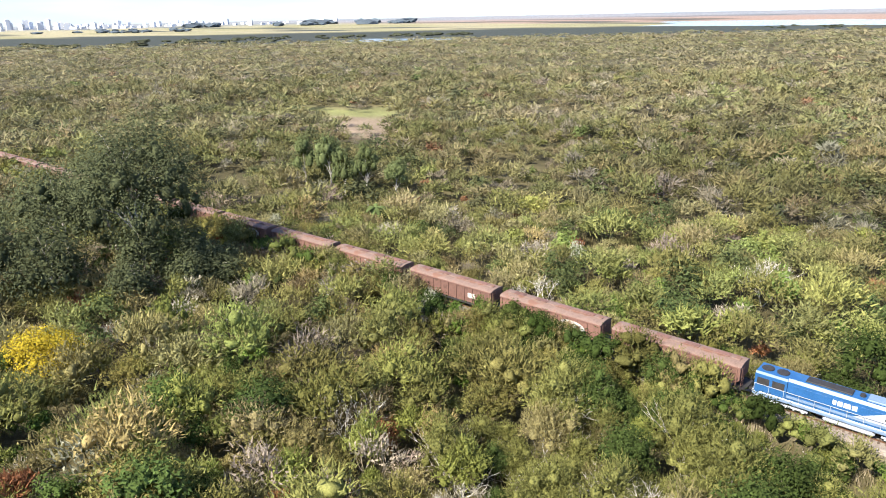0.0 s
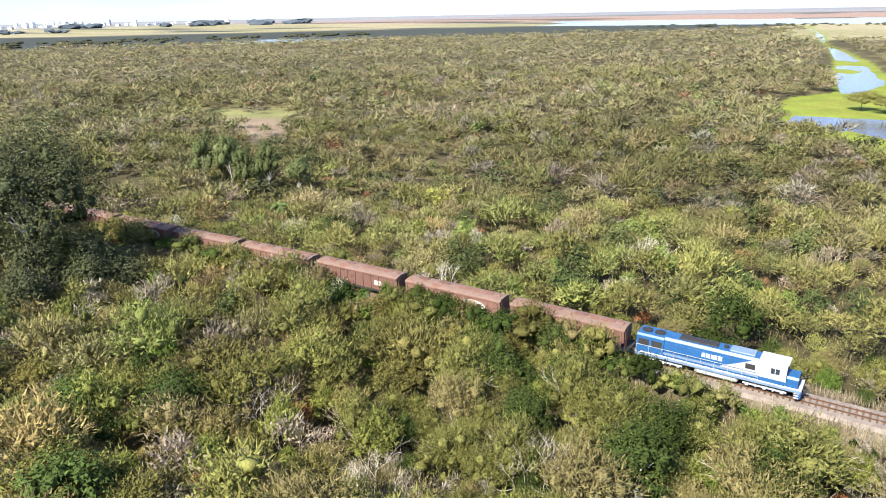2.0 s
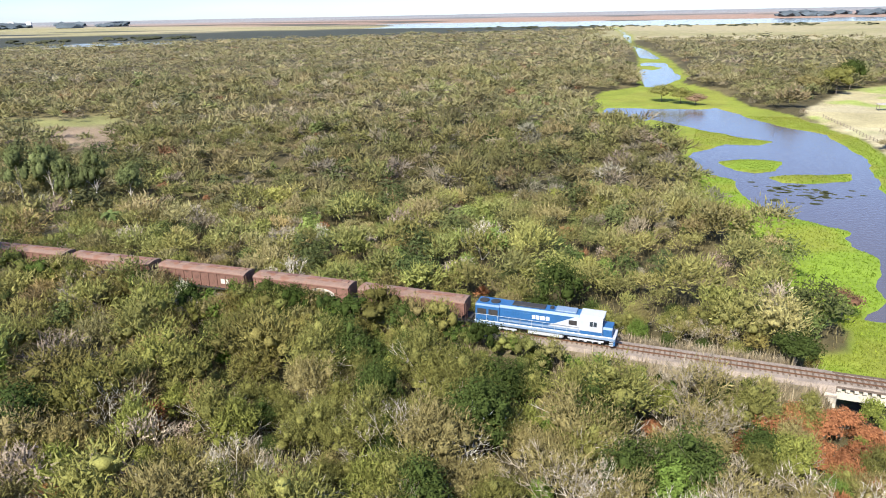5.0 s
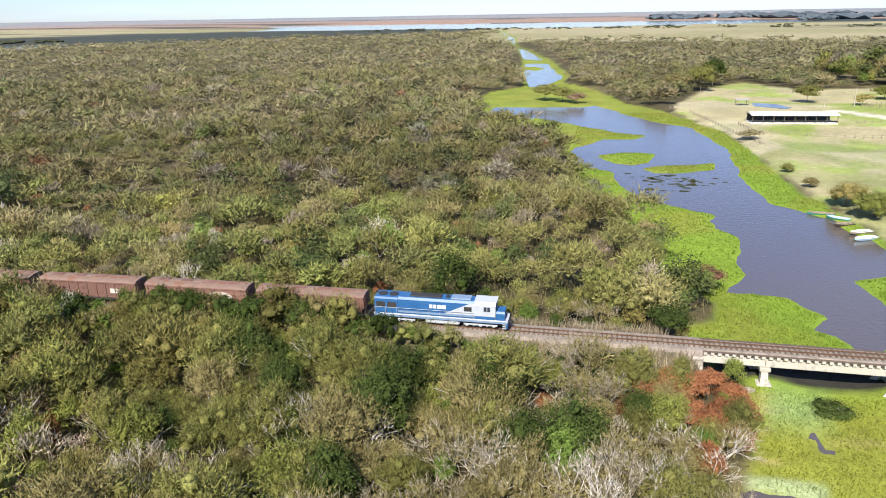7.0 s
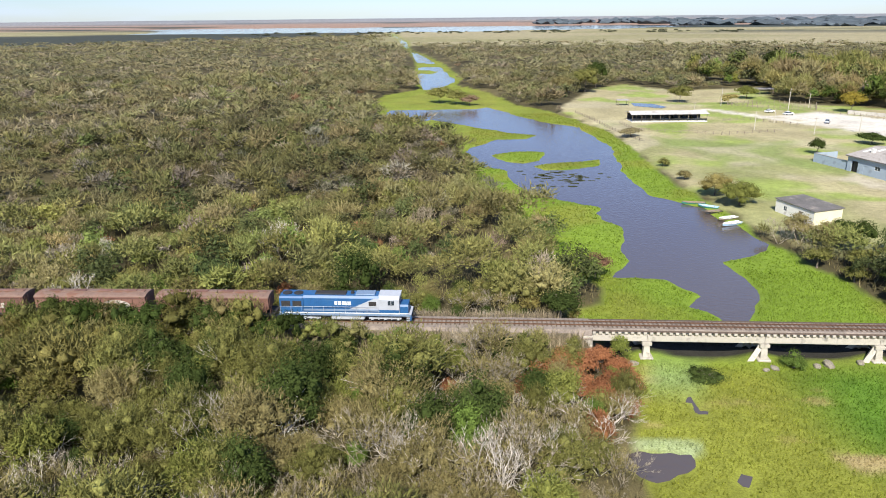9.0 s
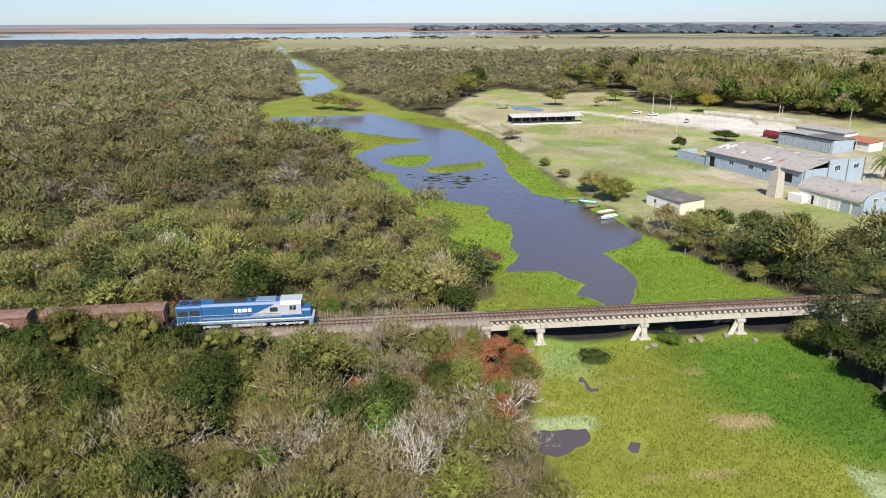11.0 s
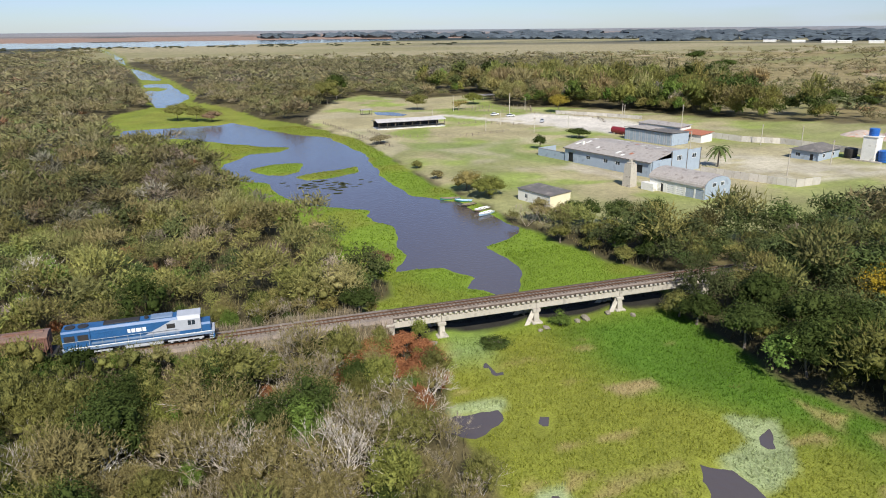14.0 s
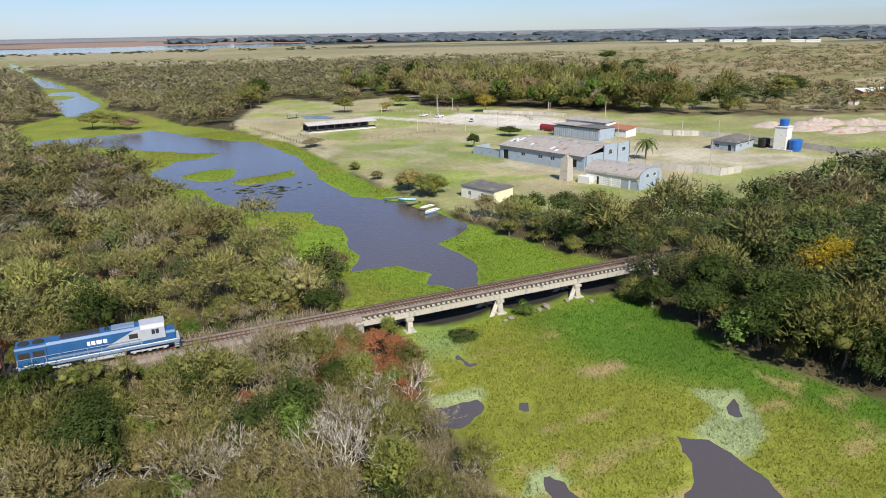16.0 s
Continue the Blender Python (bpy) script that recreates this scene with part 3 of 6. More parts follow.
bracket.location.x = BRIDGE_X0 + 0.3
nb = int((BRIDGE_X1 - BRIDGE_X0) / 0.82)
for i in range(1, nb):
    o = new("bracket", bracket.data)
    o.parent = bridge
    o.location.x = BRIDGE_X0 + 0.3 + i * 0.82
for i in range(nb):
    o = new("bracket", bracket.data)
    o.parent = bridge
    o.matrix_basis = pose(BRIDGE_X0 + 0.3 + i * 0.82, 3.4, 0, 0, 0, 180)
for px in (22.0, 37.0, 51.4):
    pier = new("pier")
    pier.parent = bridge
    boxpart("pier_cap", (px, 1.7, 2.72), (1.25, 4.3, 0.5), CONCRETE, pier, bevel=0.06)
    for sy in (-1, 1):
        bm = bmesh.new()
        a = [(px + dx, 1.7 + sy * (1.6 + dy), 2.5) for dx, dy in ((-0.38, -0.4), (0.38, -0.4), (0.38, 0.4), (-0.38, 0.4))]
        b = [(px + dx, 1.7 + sy * (1.95 + dy), -0.3) for dx, dy in ((-0.5, -0.5), (0.5, -0.5), (0.5, 0.5), (-0.5, 0.5))]
        va, vb = [bm.verts.new(p) for p in a], [bm.verts.new(p) for p in b]
        for k in range(4):
            bm.faces.new((va[k], va[(k + 1) % 4], vb[(k + 1) % 4], vb[k]))
        bm.faces.new(va)
        bmesh.ops.recalc_face_normals(bm, faces=bm.faces)
        part("pier_leg", bm, CONCRETE, pier)
        if px > 30:
            bm = bmesh.new()
            rod(bm, (px - 0.3, 1.7 + sy * 1.5, 2.5), (px - 2.1, 1.7 + sy * 2.2, -0.4), 0.42, 0.5, 4)
            part("raking_leg", bm, CONCRETE, pier, "stained leaning concrete strut")
    boxpart("pier_foot", (px, 1.7, 0.75), (1.7, 5.2, 0.5), CONCRETE, pier, bevel=0.08)
for ax, s in ((BRIDGE_X0 - 0.6, 1), (BRIDGE_X1 + 0.6, -1)):
    boxpart("abutment", (ax, 1.7, 1.6), (1.4, 5.0, 4.6), CONCRETE, bridge, bevel=0.05)


# ---- train ----
def bogie(parent, x, axles, pitch, wheel_r):
    b = new("bogie")
    b.parent = parent
    span = pitch * (axles - 1)
    for sy in (-1, 1):
        bm = bmesh.new()
        box(bm, (x, sy * 0.86, 0.58), (span + 0.9, 0.14, 0.26), bevel=0.03)
        for k in range(axles):
            box(bm, (x - span / 2 + k * pitch, sy * 0.92, 0.5), (0.34, 0.12, 0.34), bevel=0.03)
        for k in range(axles - 1):
            rod(bm, (x - span / 2 + (k + 0.5) * pitch, sy * 0.9, 0.36), (x - span / 2 + (k + 0.5) * pitch, sy * 0.9, 0.8), 0.1, seg=8)
        part("side_frame", bm, SILVER if axles == 3 else IRON, b)
    for k in range(axles):
        bm = bmesh.new()
        xx = x - span / 2 + k * pitch
        for sy in (-1, 1):
            rod(bm, (xx, sy * 0.47, wheel_r), (xx, sy * 0.6, wheel_r), wheel_r, seg=18)
        rod(bm, (xx, -0.5, wheel_r), (xx, 0.5, wheel_r), 0.09, seg=8)
        part("wheelset", bm, IRON, b)


def locomotive(m):
    """Hood unit with the cab at its leading end; the origin lies on the rails under its middle."""
    t = thing("diesel_locomotive", "blue and silver six axle diesel locomotive with pale side stripe", "locomotive", m)
    L = 18.3
    boxpart("underframe", (0, 0, 1.22), (L - 0.6, 2.75, 0.3), SLATE, t, bevel=0.03, label="grey blue walkway sill")
    for sy in (-1, 1):
        boxpart("walkway_band", (0.2, sy * 1.383, 1.5), (L - 1.6, 0.05, 0.10), WHITE, t, label="thin white sill stripe")
        boxpart("lower_band", (-1.0, sy * 1.19, 1.82), (13.6, 0.06, 0.26), SLATE, t, label="grey blue stripe along the hood")
    bm = bmesh.new()
    prof = [(-1.12, 1.37), (1.12, 1.37), (1.12, 3.48), (0.90, 3.78), (-0.90, 3.78), (-1.12, 3.48)]
    prism(bm, prof, -5.6, 4.6)
    part("long_hood", bm, BLUE, t, "blue engine hood")
    bm = bmesh.new()
    prism(bm, [(-1.3, 1.37), (1.3, 1.37), (1.3, 3.5), (1.12, 3.72), (-1.12, 3.72), (-1.3, 3.5)], -8.75, -5.58)
    part("radiator_hood", bm, BLUE, t, "blue radiator housing")
    for sy in (-1, 1):
        for k in range(2):
            boxpart("radiator_grille", (-7.9 + k * 1.5, sy * 1.302, 2.75), (1.2, 0.05, 0.75), IRON, t)
    for k in range(2):
        bm = bmesh.new()
        rod(bm, (-7.9 + k * 1.5, 0, 3.7), (-7.9 + k * 1.5, 0, 3.84), 0.62, seg=20)
        part("radiator_fan", bm, IRON, t)
    for k in range(12):
        for sy in (-1, 1):
            bm = bmesh.new()
            box(bm, (-5.1 + k * 0.82, sy * 1.125, 2.6), (0.76, 0.022, 1.15), bevel=0.008)
            part("hood_door", bm, BLUE, t)
    bm = bmesh.new()
    box(bm, (-2.0, 0, 3.84), (4.2, 1.2, 0.16), bevel=0.04)
    part("roof_hatch", bm, IRON, t)
    bm = bmesh.new()
    rod(bm, (0.9, 0, 3.7), (0.9, 0, 4.05), 0.28, 0.24, 12)
    part("exhaust_stack", bm, IRON, t)
    bm = bmesh.new()
    box(bm, (2.7, 0, 3.86), (2.6, 1.5, 0.2), bevel=0.05)
    part("inertial_filter", bm, SLATE, t)
    # swept pale panel behind the cab
    for sy in (-1, 1):
        bm = bmesh.new()
        vs = [bm.verts.new((x, sy * 1.16, z)) for x, z in ((0.6, 1.95), (4.6, 1.95), (4.6, 3.5), (3.9, 3.5))]
        f = bm.faces.new(vs)
        ex = bmesh.ops.extrude_face_region(bm, geom=[f])["geom"]
        bmesh.ops.translate(bm, verts=[g for g in ex if isinstance(g, bmesh.types.BMVert)], vec=(0, -sy * 0.03, 0))
        bmesh.ops.recalc_face_normals(bm, faces=bm.faces)
        part("swept_panel", bm, SILVER, t, "pale swept paint panel")
        boxpart("intake_grille", (3.7, sy * 1.175, 2.75), (1.0, 0.03, 0.6), IRON, t)
    bm = bmesh.new()
    prism(bm, [(-1.38, 1.37), (1.38, 1.37), (1.38, 3.45), (1.05, 3.84), (-1.05, 3.84), (-1.38, 3.45)], 4.6, 7.3)
    cab = part("cab", bm, SILVER, t, "silver white driver's cab")
    boxpart("cab_roof", (5.95, 0, 3.86), (2.9, 2.1, 0.08), SILVER, t, bevel=0.03)
    for sy in (-1, 1):
        w = boxpart("side_window", (6.2, sy * 1.384, 2.98), (0.85, 0.03, 0.62), GLASS, cab)
        boxpart("window_post", (6.2, sy * 1.39, 2.98), (0.07, 0.04, 0.62), SILVER, cab)
        boxpart("cab_stripe", (5.95, sy * 1.384, 1.72), (2.66, 0.03, 0.55), BLUE, cab, label="blue band low on the cab")
        boxpart("windscreen", (7.31, sy * 0.62, 3.08), (0.03, 0.85, 0.6), GLASS, cab)
    bm = bmesh.new()
    prism(bm, [(-1.1, 1.37), (1.1, 1.37), (1.1, 2.35), (0.9, 2.6), (-0.9, 2.6), (-1.1, 2.35)], 7.3, 8.45)
    part("nose", bm, BLUE, t, "short blue nose")
    for sy in (-0.3, 0.3):
        bm = bmesh.new()
        rod(bm, (7.3, sy, 3.62), (7.38, sy, 3.62), 0.12, seg=12)
        part("headlight", bm, WHITE, t)
    bm = bmesh.new()
    box(bm, (0.3, 0, 0.72), (4.6, 2.3, 0.75), bevel=0.18)
    part("fuel_tank", bm, SILVER, t, "silver fuel tank between the bogies")
    for x in (-5.6, 5.3):
        bogie(t, x, 3, 1.75, 0.5)
    for s in (-1, 1):
        boxpart("pilot", (s * 8.75, 0, 0.85), (0.25, 2.6, 0.8), BLUE if s > 0 else IRON, t, bevel=0.04)
        boxpart("coupler", (s * 9.05, 0, 0.85), (0.6, 0.3, 0.3), IRON, t, bevel=0.04)
        boxpart("end_platform", (s * 8.72, 0, 1.4), (0.35, 2.7, 0.08), SILVER, t)
        for sy in (-1, 1):
            bm = bmesh.new()
            for k in range(3):
                box(bm, (s * 8.45, sy * 1.25, 0.45 + k * 0.28), (0.5, 0.3, 0.05))
            part("steps", bm, SILVER, t)
    for sy in (-1, 1):
        bm = bmesh.new()
        rod(bm, (-8.7, sy * 1.34, 2.35), (4.5, sy * 1.34, 2.35), 0.028, seg=5)
        for k in range(10):
            rod(bm, (-8.7 + k * 1.46, sy * 1.34, 1.4), (-8.7 + k * 1.46, sy * 1.34, 2.35), 0.024, seg=5)
        part("handrail", bm, SILVER, t)
        # operator's lettering as plain bars of its size
        for k, (w, h) in enumerate(((0.34, 0.5), (0.44, 0.5), (0.62, 0.5), (0.44, 0.5))):
            boxpart("lettering_bar", (-1.2 + (0, 0.5, 1.14, 1.78)[k], sy * 1.146, 2.8), (w, 0.02, h), WHITE, t, bevel=0.008)
    return t


def hopper_wagon(m, sign=0):
    t = thing("hopper_wagon", ("rusty red covered hopper wagon with a white oval emblem", "rusty red brown covered grain hopper wagon", "dull brown covered hopper wagon with pale patches")[sign], "wagon", m, "wagons of the grain train")
    L, H0, H1 = 15.2, 0.95, 3.45
    bm = bmesh.new()
    # body with raked lower ends
    out = [(-L / 2, 1.9), (-L / 2, H1), (L / 2, H1), (L / 2, 1.9), (L / 2 - 1.6, H0), (-L / 2 + 1.6, H0)]
    a, b = [bm.verts.new((x, -1.38, z)) for x, z in out], [bm.verts.new((x, 1.38, z)) for x, z in out]
    bm.faces.new(a)
    bm.faces.new(b[::-1])
    for i in range(6):
        bm.faces.new((a[i], b[i], b[(i + 1) % 6], a[(i + 1) % 6]))
    bmesh.ops.recalc_face_normals(bm, faces=bm.faces)
    bmesh.ops.bevel(bm, geom=list(bm.edges), offset=0.03, segments=1, affect="EDGES")
    body = part("body", bm, WAGON, t)
    bm = bmesh.new()
    arc = [(1.4 * math.cos(math.pi * k / 10), H1 + 0.34 * math.sin(math.pi * k / 10)) for k in range(11)]
    prism(bm, arc, -L / 2 - 0.05, L / 2 + 0.05)
    part("roof", bm, WAGON_TOP, t, "sun-bleached curved roof")
    boxpart("hatch_trough", (0, 0, H1 + 0.38), (L - 1.0, 0.62, 0.12), WAGON_TOP, t, bevel=0.03)
    for k in range(4):
        boxpart("roof_hatch", (-5.2 + k * 3.45, 0, H1 + 0.47), (1.7, 0.7, 0.08), WAGON, t, bevel=0.02)
    rib = None
    for sy in (-1, 1):
        for k in range(11):
            if rib is None:
                rib = boxpart("side_rib", (0, 0, 0), (0.1, 0.1, H1 - 1.25), WAGON, t)
                o = rib
            else:
                o = new("side_rib", rib.data)
                o.parent = t
            o.location = (-L / 2 + 0.35 + k * (L - 0.7) / 10, sy * 1.42, (H1 + 1.15) / 2)
        boxpart("top_sill", (0, sy * 1.43, H1 - 0.06), (L, 0.12, 0.16), WAGON, t)
        boxpart("side_sill", (0, sy * 1.40, 1.02), (L + 0.6, 0.14, 0.26), IRON, t)
        if sign == 0 and sy < 0:
            bm = bmesh.new()
            bmesh.ops.create_cone(bm, cap_ends=True, segments=32, radius1=1, radius2=1, depth=0.03, matrix=pose(3.6, -1.49, 2.25, 90) @ Matrix.Diagonal((1.9, 0.8, 1, 1)))
            e = part("emblem", bm, EMBLEM, t, "worn cream oval emblem")
            for k, x in enumerate((2.65, 3.6, 4.5)):
                boxpart("emblem_bar", (x, -1.508, 2.25), (0.5, 0.02, 0.75), WAGON, e, ry=18)
        if sign == 2 and sy < 0:
            boxpart("pale_patch", (4.2, -1.40, 2.2), (1.3, 0.02, 0.7), EMBLEM, t, label="worn pale paint patch")
    for s in (-1, 1):
        boxpart("end_platform", (s * (L / 2 + 0.1), 0, 1.05), (1.2, 2.6, 0.12), IRON, t)
        boxpart("coupler", (s * (L / 2 + 0.75), 0, 0.85), (0.6, 0.26, 0.26), IRON, t)
        bm = bmesh.new()
        for sy in (-0.35, 0.35):
            rod(bm, (s * (L / 2 + 0.12), sy - 0.8, 1.0), (s * (L / 2 + 0.12), sy - 0.8, H1), 0.025, seg=5)
        for k in range(7):
            rod(bm, (s * (L / 2 + 0.12), -1.15, 1.2 + k * 0.33), (s * (L / 2 + 0.12), -0.45, 1.2 + k * 0.33), 0.02, seg=4)
        part("ladder", bm, WAGON, t)
        bogie(t, s * (L / 2 - 1.5), 2, 1.6, 0.4)
    for k in range(3):
        bm = bmesh.new()
        bmesh.ops.create_cone(bm, cap_ends=True, segments=4, radius1=0.5, radius2=1.5, depth=0.7, matrix=pose(-3.6 + k * 3.6, 0, 0.75, 0, 0, 45))
        part("hopper_chute", bm, WAGON, t)
    return t


HEAD_X = -8.4
locomotive(along(HEAD_X - 9.35))
kinds = [None, None, None]
order = (1, 0, 2, 1, 1, 0, 1, 2, 1, 0, 1, 1, 2, 1, 0, 1)
for i, k in enumerate(order):
    m = along(HEAD_X - 18.9 - 8.3 - i * 16.75)
    if kinds[k] is None:
        kinds[k] = hopper_wagon(m, k)
    else:
        copy_thing(kinds[k], m)


# ---- plants ----
rng = np.random.default_rng(7)
TINTS = {
    "olive": (0.178, 0.175, 0.054), "brown_olive": (0.232, 0.198, 0.085), "dark_green": (0.058, 0.080, 0.022), "bright_green": (0.120, 0.175, 0.038),
    "yellow_green": (0.190, 0.202, 0.052), "grey_twig": (0.295, 0.255, 0.19), "red": (0.259, 0.116, 0.055), "yellow": (0.605, 0.418, 0.033),
}


def unit(n):
    v = rng.normal(size=(n, 3))
    return v / np.linalg.norm(v, axis=1, keepdims=True)


def leaf_tris(c, nrm, size):
    """Small pointed leaves at c, facing roughly nrm."""
    n = len(c)
    a = np.cross(nrm, unit(n))
    a /= np.linalg.norm(a, axis=1, keepdims=True) + 1e-9
    b = np.cross(nrm, a)
    w, h = (size * rng.uniform(0.45, 0.85, n))[:, None], (size * rng.uniform(0.8, 1.5, n))[:, None]
    v = np.stack([c + a * w * 0.5 - b * h * 0.4, c + b * h * 0.6, c - a * w * 0.5 - b * h * 0.4], 1).reshape(-1, 3)
    return v, np.arange(3 * n).reshape(-1, 3)


def sprig_tris(c, d, nrm, size):
    """Thin leafy sprigs that rise from c along d, their flat side towards nrm."""
    n = len(c)
    s = np.cross(d, nrm)
    s /= np.linalg.norm(s, axis=1, keepdims=True) + 1e-9
    w, h = (size * rng.uniform(0.16, 0.34, n))[:, None], (size * rng.uniform(0.7, 1.7, n))[:, None]
    v = np.stack([c - s * w * 0.5 - d * h * 0.3, c + s * w * 0.5 - d * h * 0.2, c + d * h * 0.75], 1).reshape(-1, 3)
    return v, np.arange(3 * n).reshape(-1, 3)


def ico(sub):
    bm = bmesh.new()
    bmesh.ops.create_icosphere(bm, subdivisions=sub, radius=1)
    v = np.array([x.co[:] for x in bm.verts])
    f = np.array([[x.index for x in g.verts] for g in bm.faces])
    bm.free()
    return v, f


ICO1 = ico(1)


def crown(width, height, base, lobes, n, size, hull=0.66, loose=0.55, feather=0.0):
    """A leafy crown: lobes of leaves and thin sprigs round a ragged inner mass. feather: the share of sprigs."""
    k = np.arange(lobes)
    ang = k * 2.39996 + rng.uniform(0, 6.3)
    rad = width * 0.36 * np.sqrt((k + 0.2) / lobes)
    tall = height - base
    top = base + tall * (0.30 + 0.48 * (1 - rad / width * 1.9) * rng.uniform(0.6, 1.0, lobes) + 0.16 * rng.uniform(-1, 1, lobes))
    ctr = np.stack([rad * np.cos(ang), rad * np.sin(ang), top], 1)
    lr = np.stack([width * rng.uniform(0.15, 0.25, lobes) * (1 + 1.2 / lobes)] * 2 + [tall * rng.uniform(0.17, 0.28, lobes) * (1 + 1.2 / lobes)], 1)
    which = rng.integers(0, lobes, n)
    d = unit(n)
    d[:, 2] = np.where(d[:, 2] < -0.35, -d[:, 2], d[:, 2])
    shell = rng.uniform(0.62 if hull else 0.35, 1.12, n) + (rng.random(n) < 0.14) * rng.uniform(0.1, 0.4, n)
    c = ctr[which] + d * lr[which] * shell[:, None]
    nrm = d + np.array((0.0, 0.0, 0.3)) + loose * unit(n)
    nrm /= np.linalg.norm(nrm, axis=1, keepdims=True)
    m = int(n * feather)
    v, t = leaf_tris(c[m:], nrm[m:], size)
    if m:
        out = c[:m] - np.array((0.0, 0.0, base + tall * 0.1))
        out /= np.linalg.norm(out, axis=1, keepdims=True) + 1e-9
        g = 0.7 * out + 0.35 * d[:m] + np.array((0.0, 0.0, 0.25)) + 0.75 * unit(m)
        g /= np.linalg.norm(g, axis=1, keepdims=True)
        v2, t2 = sprig_tris(c[:m], g, nrm[:m] + 0.5 * unit(m), size * 1.7)
        t = np.concatenate([t, t2 + len(v)])
        v = np.concatenate([v, v2])
    if hull:
        vs, fs = [v], [t]
        off = len(v)
        for j in range(lobes):
            hv = ICO1[0] * (1 + rng.uniform(-0.5, 0.18, (len(ICO1[0]), 1)))
            vs.append(ctr[j] + hv * lr[j] * hull)
            fs.append(ICO1[1] + off)
            off += len(hv)
        v, t = np.concatenate(vs), np.concatenate(fs)
    return v, np.zeros((0, 4), int), t


def tube(p0, p1, r0, r1, seg=5):
    d = p1 - p0
    d = d / (np.linalg.norm(d) + 1e-9)
    a = np.cross(d, (0.3, 0.5, 0.81))
    a /= np.linalg.norm(a) + 1e-9
    b = np.cross(d, a)
    th = np.arange(seg) * 2 * np.pi / seg
    ring = np.cos(th)[:, None] * a + np.sin(th)[:, None] * b
    v = np.concatenate([p0 + ring * r0, p1 + ring * r1])
    i = np.arange(seg)
    return v, np.stack([i, (i + 1) % seg, (i + 1) % seg + seg, i + seg], 1)


def merge(parts):
    vs, qs, ts, off = [], [], [], 0
    for v, q, t in parts:
        vs.append(v)
        qs.append(np.asarray(q, int).reshape(-1, 4) + off)
        ts.append(np.asarray(t, int).reshape(-1, 3) + off)
        off += len(v)
    return np.concatenate(vs), np.concatenate(qs), np.concatenate(ts)


def trunk_arrays(height, r, spread, limbs=5):
    out = []
    p = np.zeros(3)
    lean = np.array([rng.normal() * 0.08, rng.normal() * 0.08, 1.0])
    prev, pr = p - (0, 0, 0.3), r * 1.25
    for k in range(4):
        nxt = lean * height * (k + 1) / 4 + np.array([rng.normal(), rng.normal(), 0]) * 0.05 * height * 0.3
        nr = r * (1 - 0.2 * (k + 1))
        out.append((*tube(prev, nxt, pr, nr, 6), []))
        if k >= 1:
            for _ in range(limbs // 2):
                a = rng.uniform(0, 6.3)
                e = nxt + np.array([math.cos(a) * spread, math.sin(a) * spread, height * rng.uniform(0.12, 0.3)])
                mid = (nxt + e) / 2 + np.array([0, 0, 0.06 * height])
                out.append((*tube(nxt, mid, nr * 0.6, nr * 0.42, 5), []))
                out.append((*tube(mid, e, nr * 0.42, nr * 0.15, 5), []))
        prev, pr = nxt, nr
    return merge(out)


def bare_arrays(height, spread, r, twigs, seg=4, depth=4, stems=3):
    """A leafless tree: limbs that fork and arch outwards into a dome, ending in sprays of thin twigs."""
    out, tips = [], []

    def grow(p, d, length, rad, left):
        for s in range(2):
            d2 = d + rng.normal(size=3) * 0.13 + np.array((0, 0, 0.05))
            d2 /= np.linalg.norm(d2)
            e = p + d2 * length / 2
            out.append((*tube(p, e, rad * (1 - 0.15 * s), rad * (0.85 - 0.15 * s), seg if rad > 0.035 else 3), []))
            p, d = e, d2
        if left <= 2:
            tips.append((p, d))
        if left:
            turn = rng.uniform(0, 6.3)
            side = np.cross(d, (0.31, 0.52, 0.79))
            side /= np.linalg.norm(side)
            other = np.cross(d, side)
            for b in range(2 if rng.random() < 0.7 else 3):
                a = turn + b * 2.6
                nd = d + (np.cos(a) * side + np.sin(a) * other) * rng.uniform(0.35, 0.7)
                nd[2] = max(nd[2], 0.02) + 0.08
                nd /= np.linalg.norm(nd)
                grow(p, nd, length * rng.uniform(0.62, 0.86), rad * 0.62, left - 1)

    for k in range(stems):
        a = k * 6.283 / stems + rng.uniform(0, 1)
        d = np.array([math.cos(a) * spread, math.sin(a) * spread, 1.0])
        grow(np.array([0, 0, -0.2]), d / np.linalg.norm(d), height * 0.30, r, depth)
    tp, td = np.array([t[0] for t in tips]), np.array([t[1] for t in tips])
    w = rng.integers(0, len(tp), twigs)
    d = td[w] + 0.55 * unit(twigs)
    d[:, 2] += 0.2
    d /= np.linalg.norm(d, axis=1, keepdims=True)
    ln = rng.uniform(0.35, 1.0, twigs)[:, None] * height / 7
    s = np.cross(d, unit(twigs))
    s /= np.linalg.norm(s, axis=1, keepdims=True)
    s *= 0.016
    c = tp[w]
    tv = np.stack([c - s, c + s, c + d * ln], 1).reshape(-1, 3)
    out.append((tv, [], np.arange(3 * twigs).reshape(-1, 3)))
    return merge(out)


def np_object(name, arr, mat, tint, parent=None, label=""):
    v, q, t = arr
    o = new(name, mesh_np(name, v, q, t, [mat], np.array(tint), smooth=True))
    if parent:
        o.parent = parent
    if label:
        o["label"] = label
    return o


def bare_dense(height, twigs, leaves):
    """A twiggy shrub with a thin remainder of leaves."""
    v = bare_arrays(height, 0.8, 0.06, twigs, 3, 2)
    return merge([v, crown(height * 0.85, height, height * 0.25, 5, leaves, 0.3, hull=0, feather=0.8)])


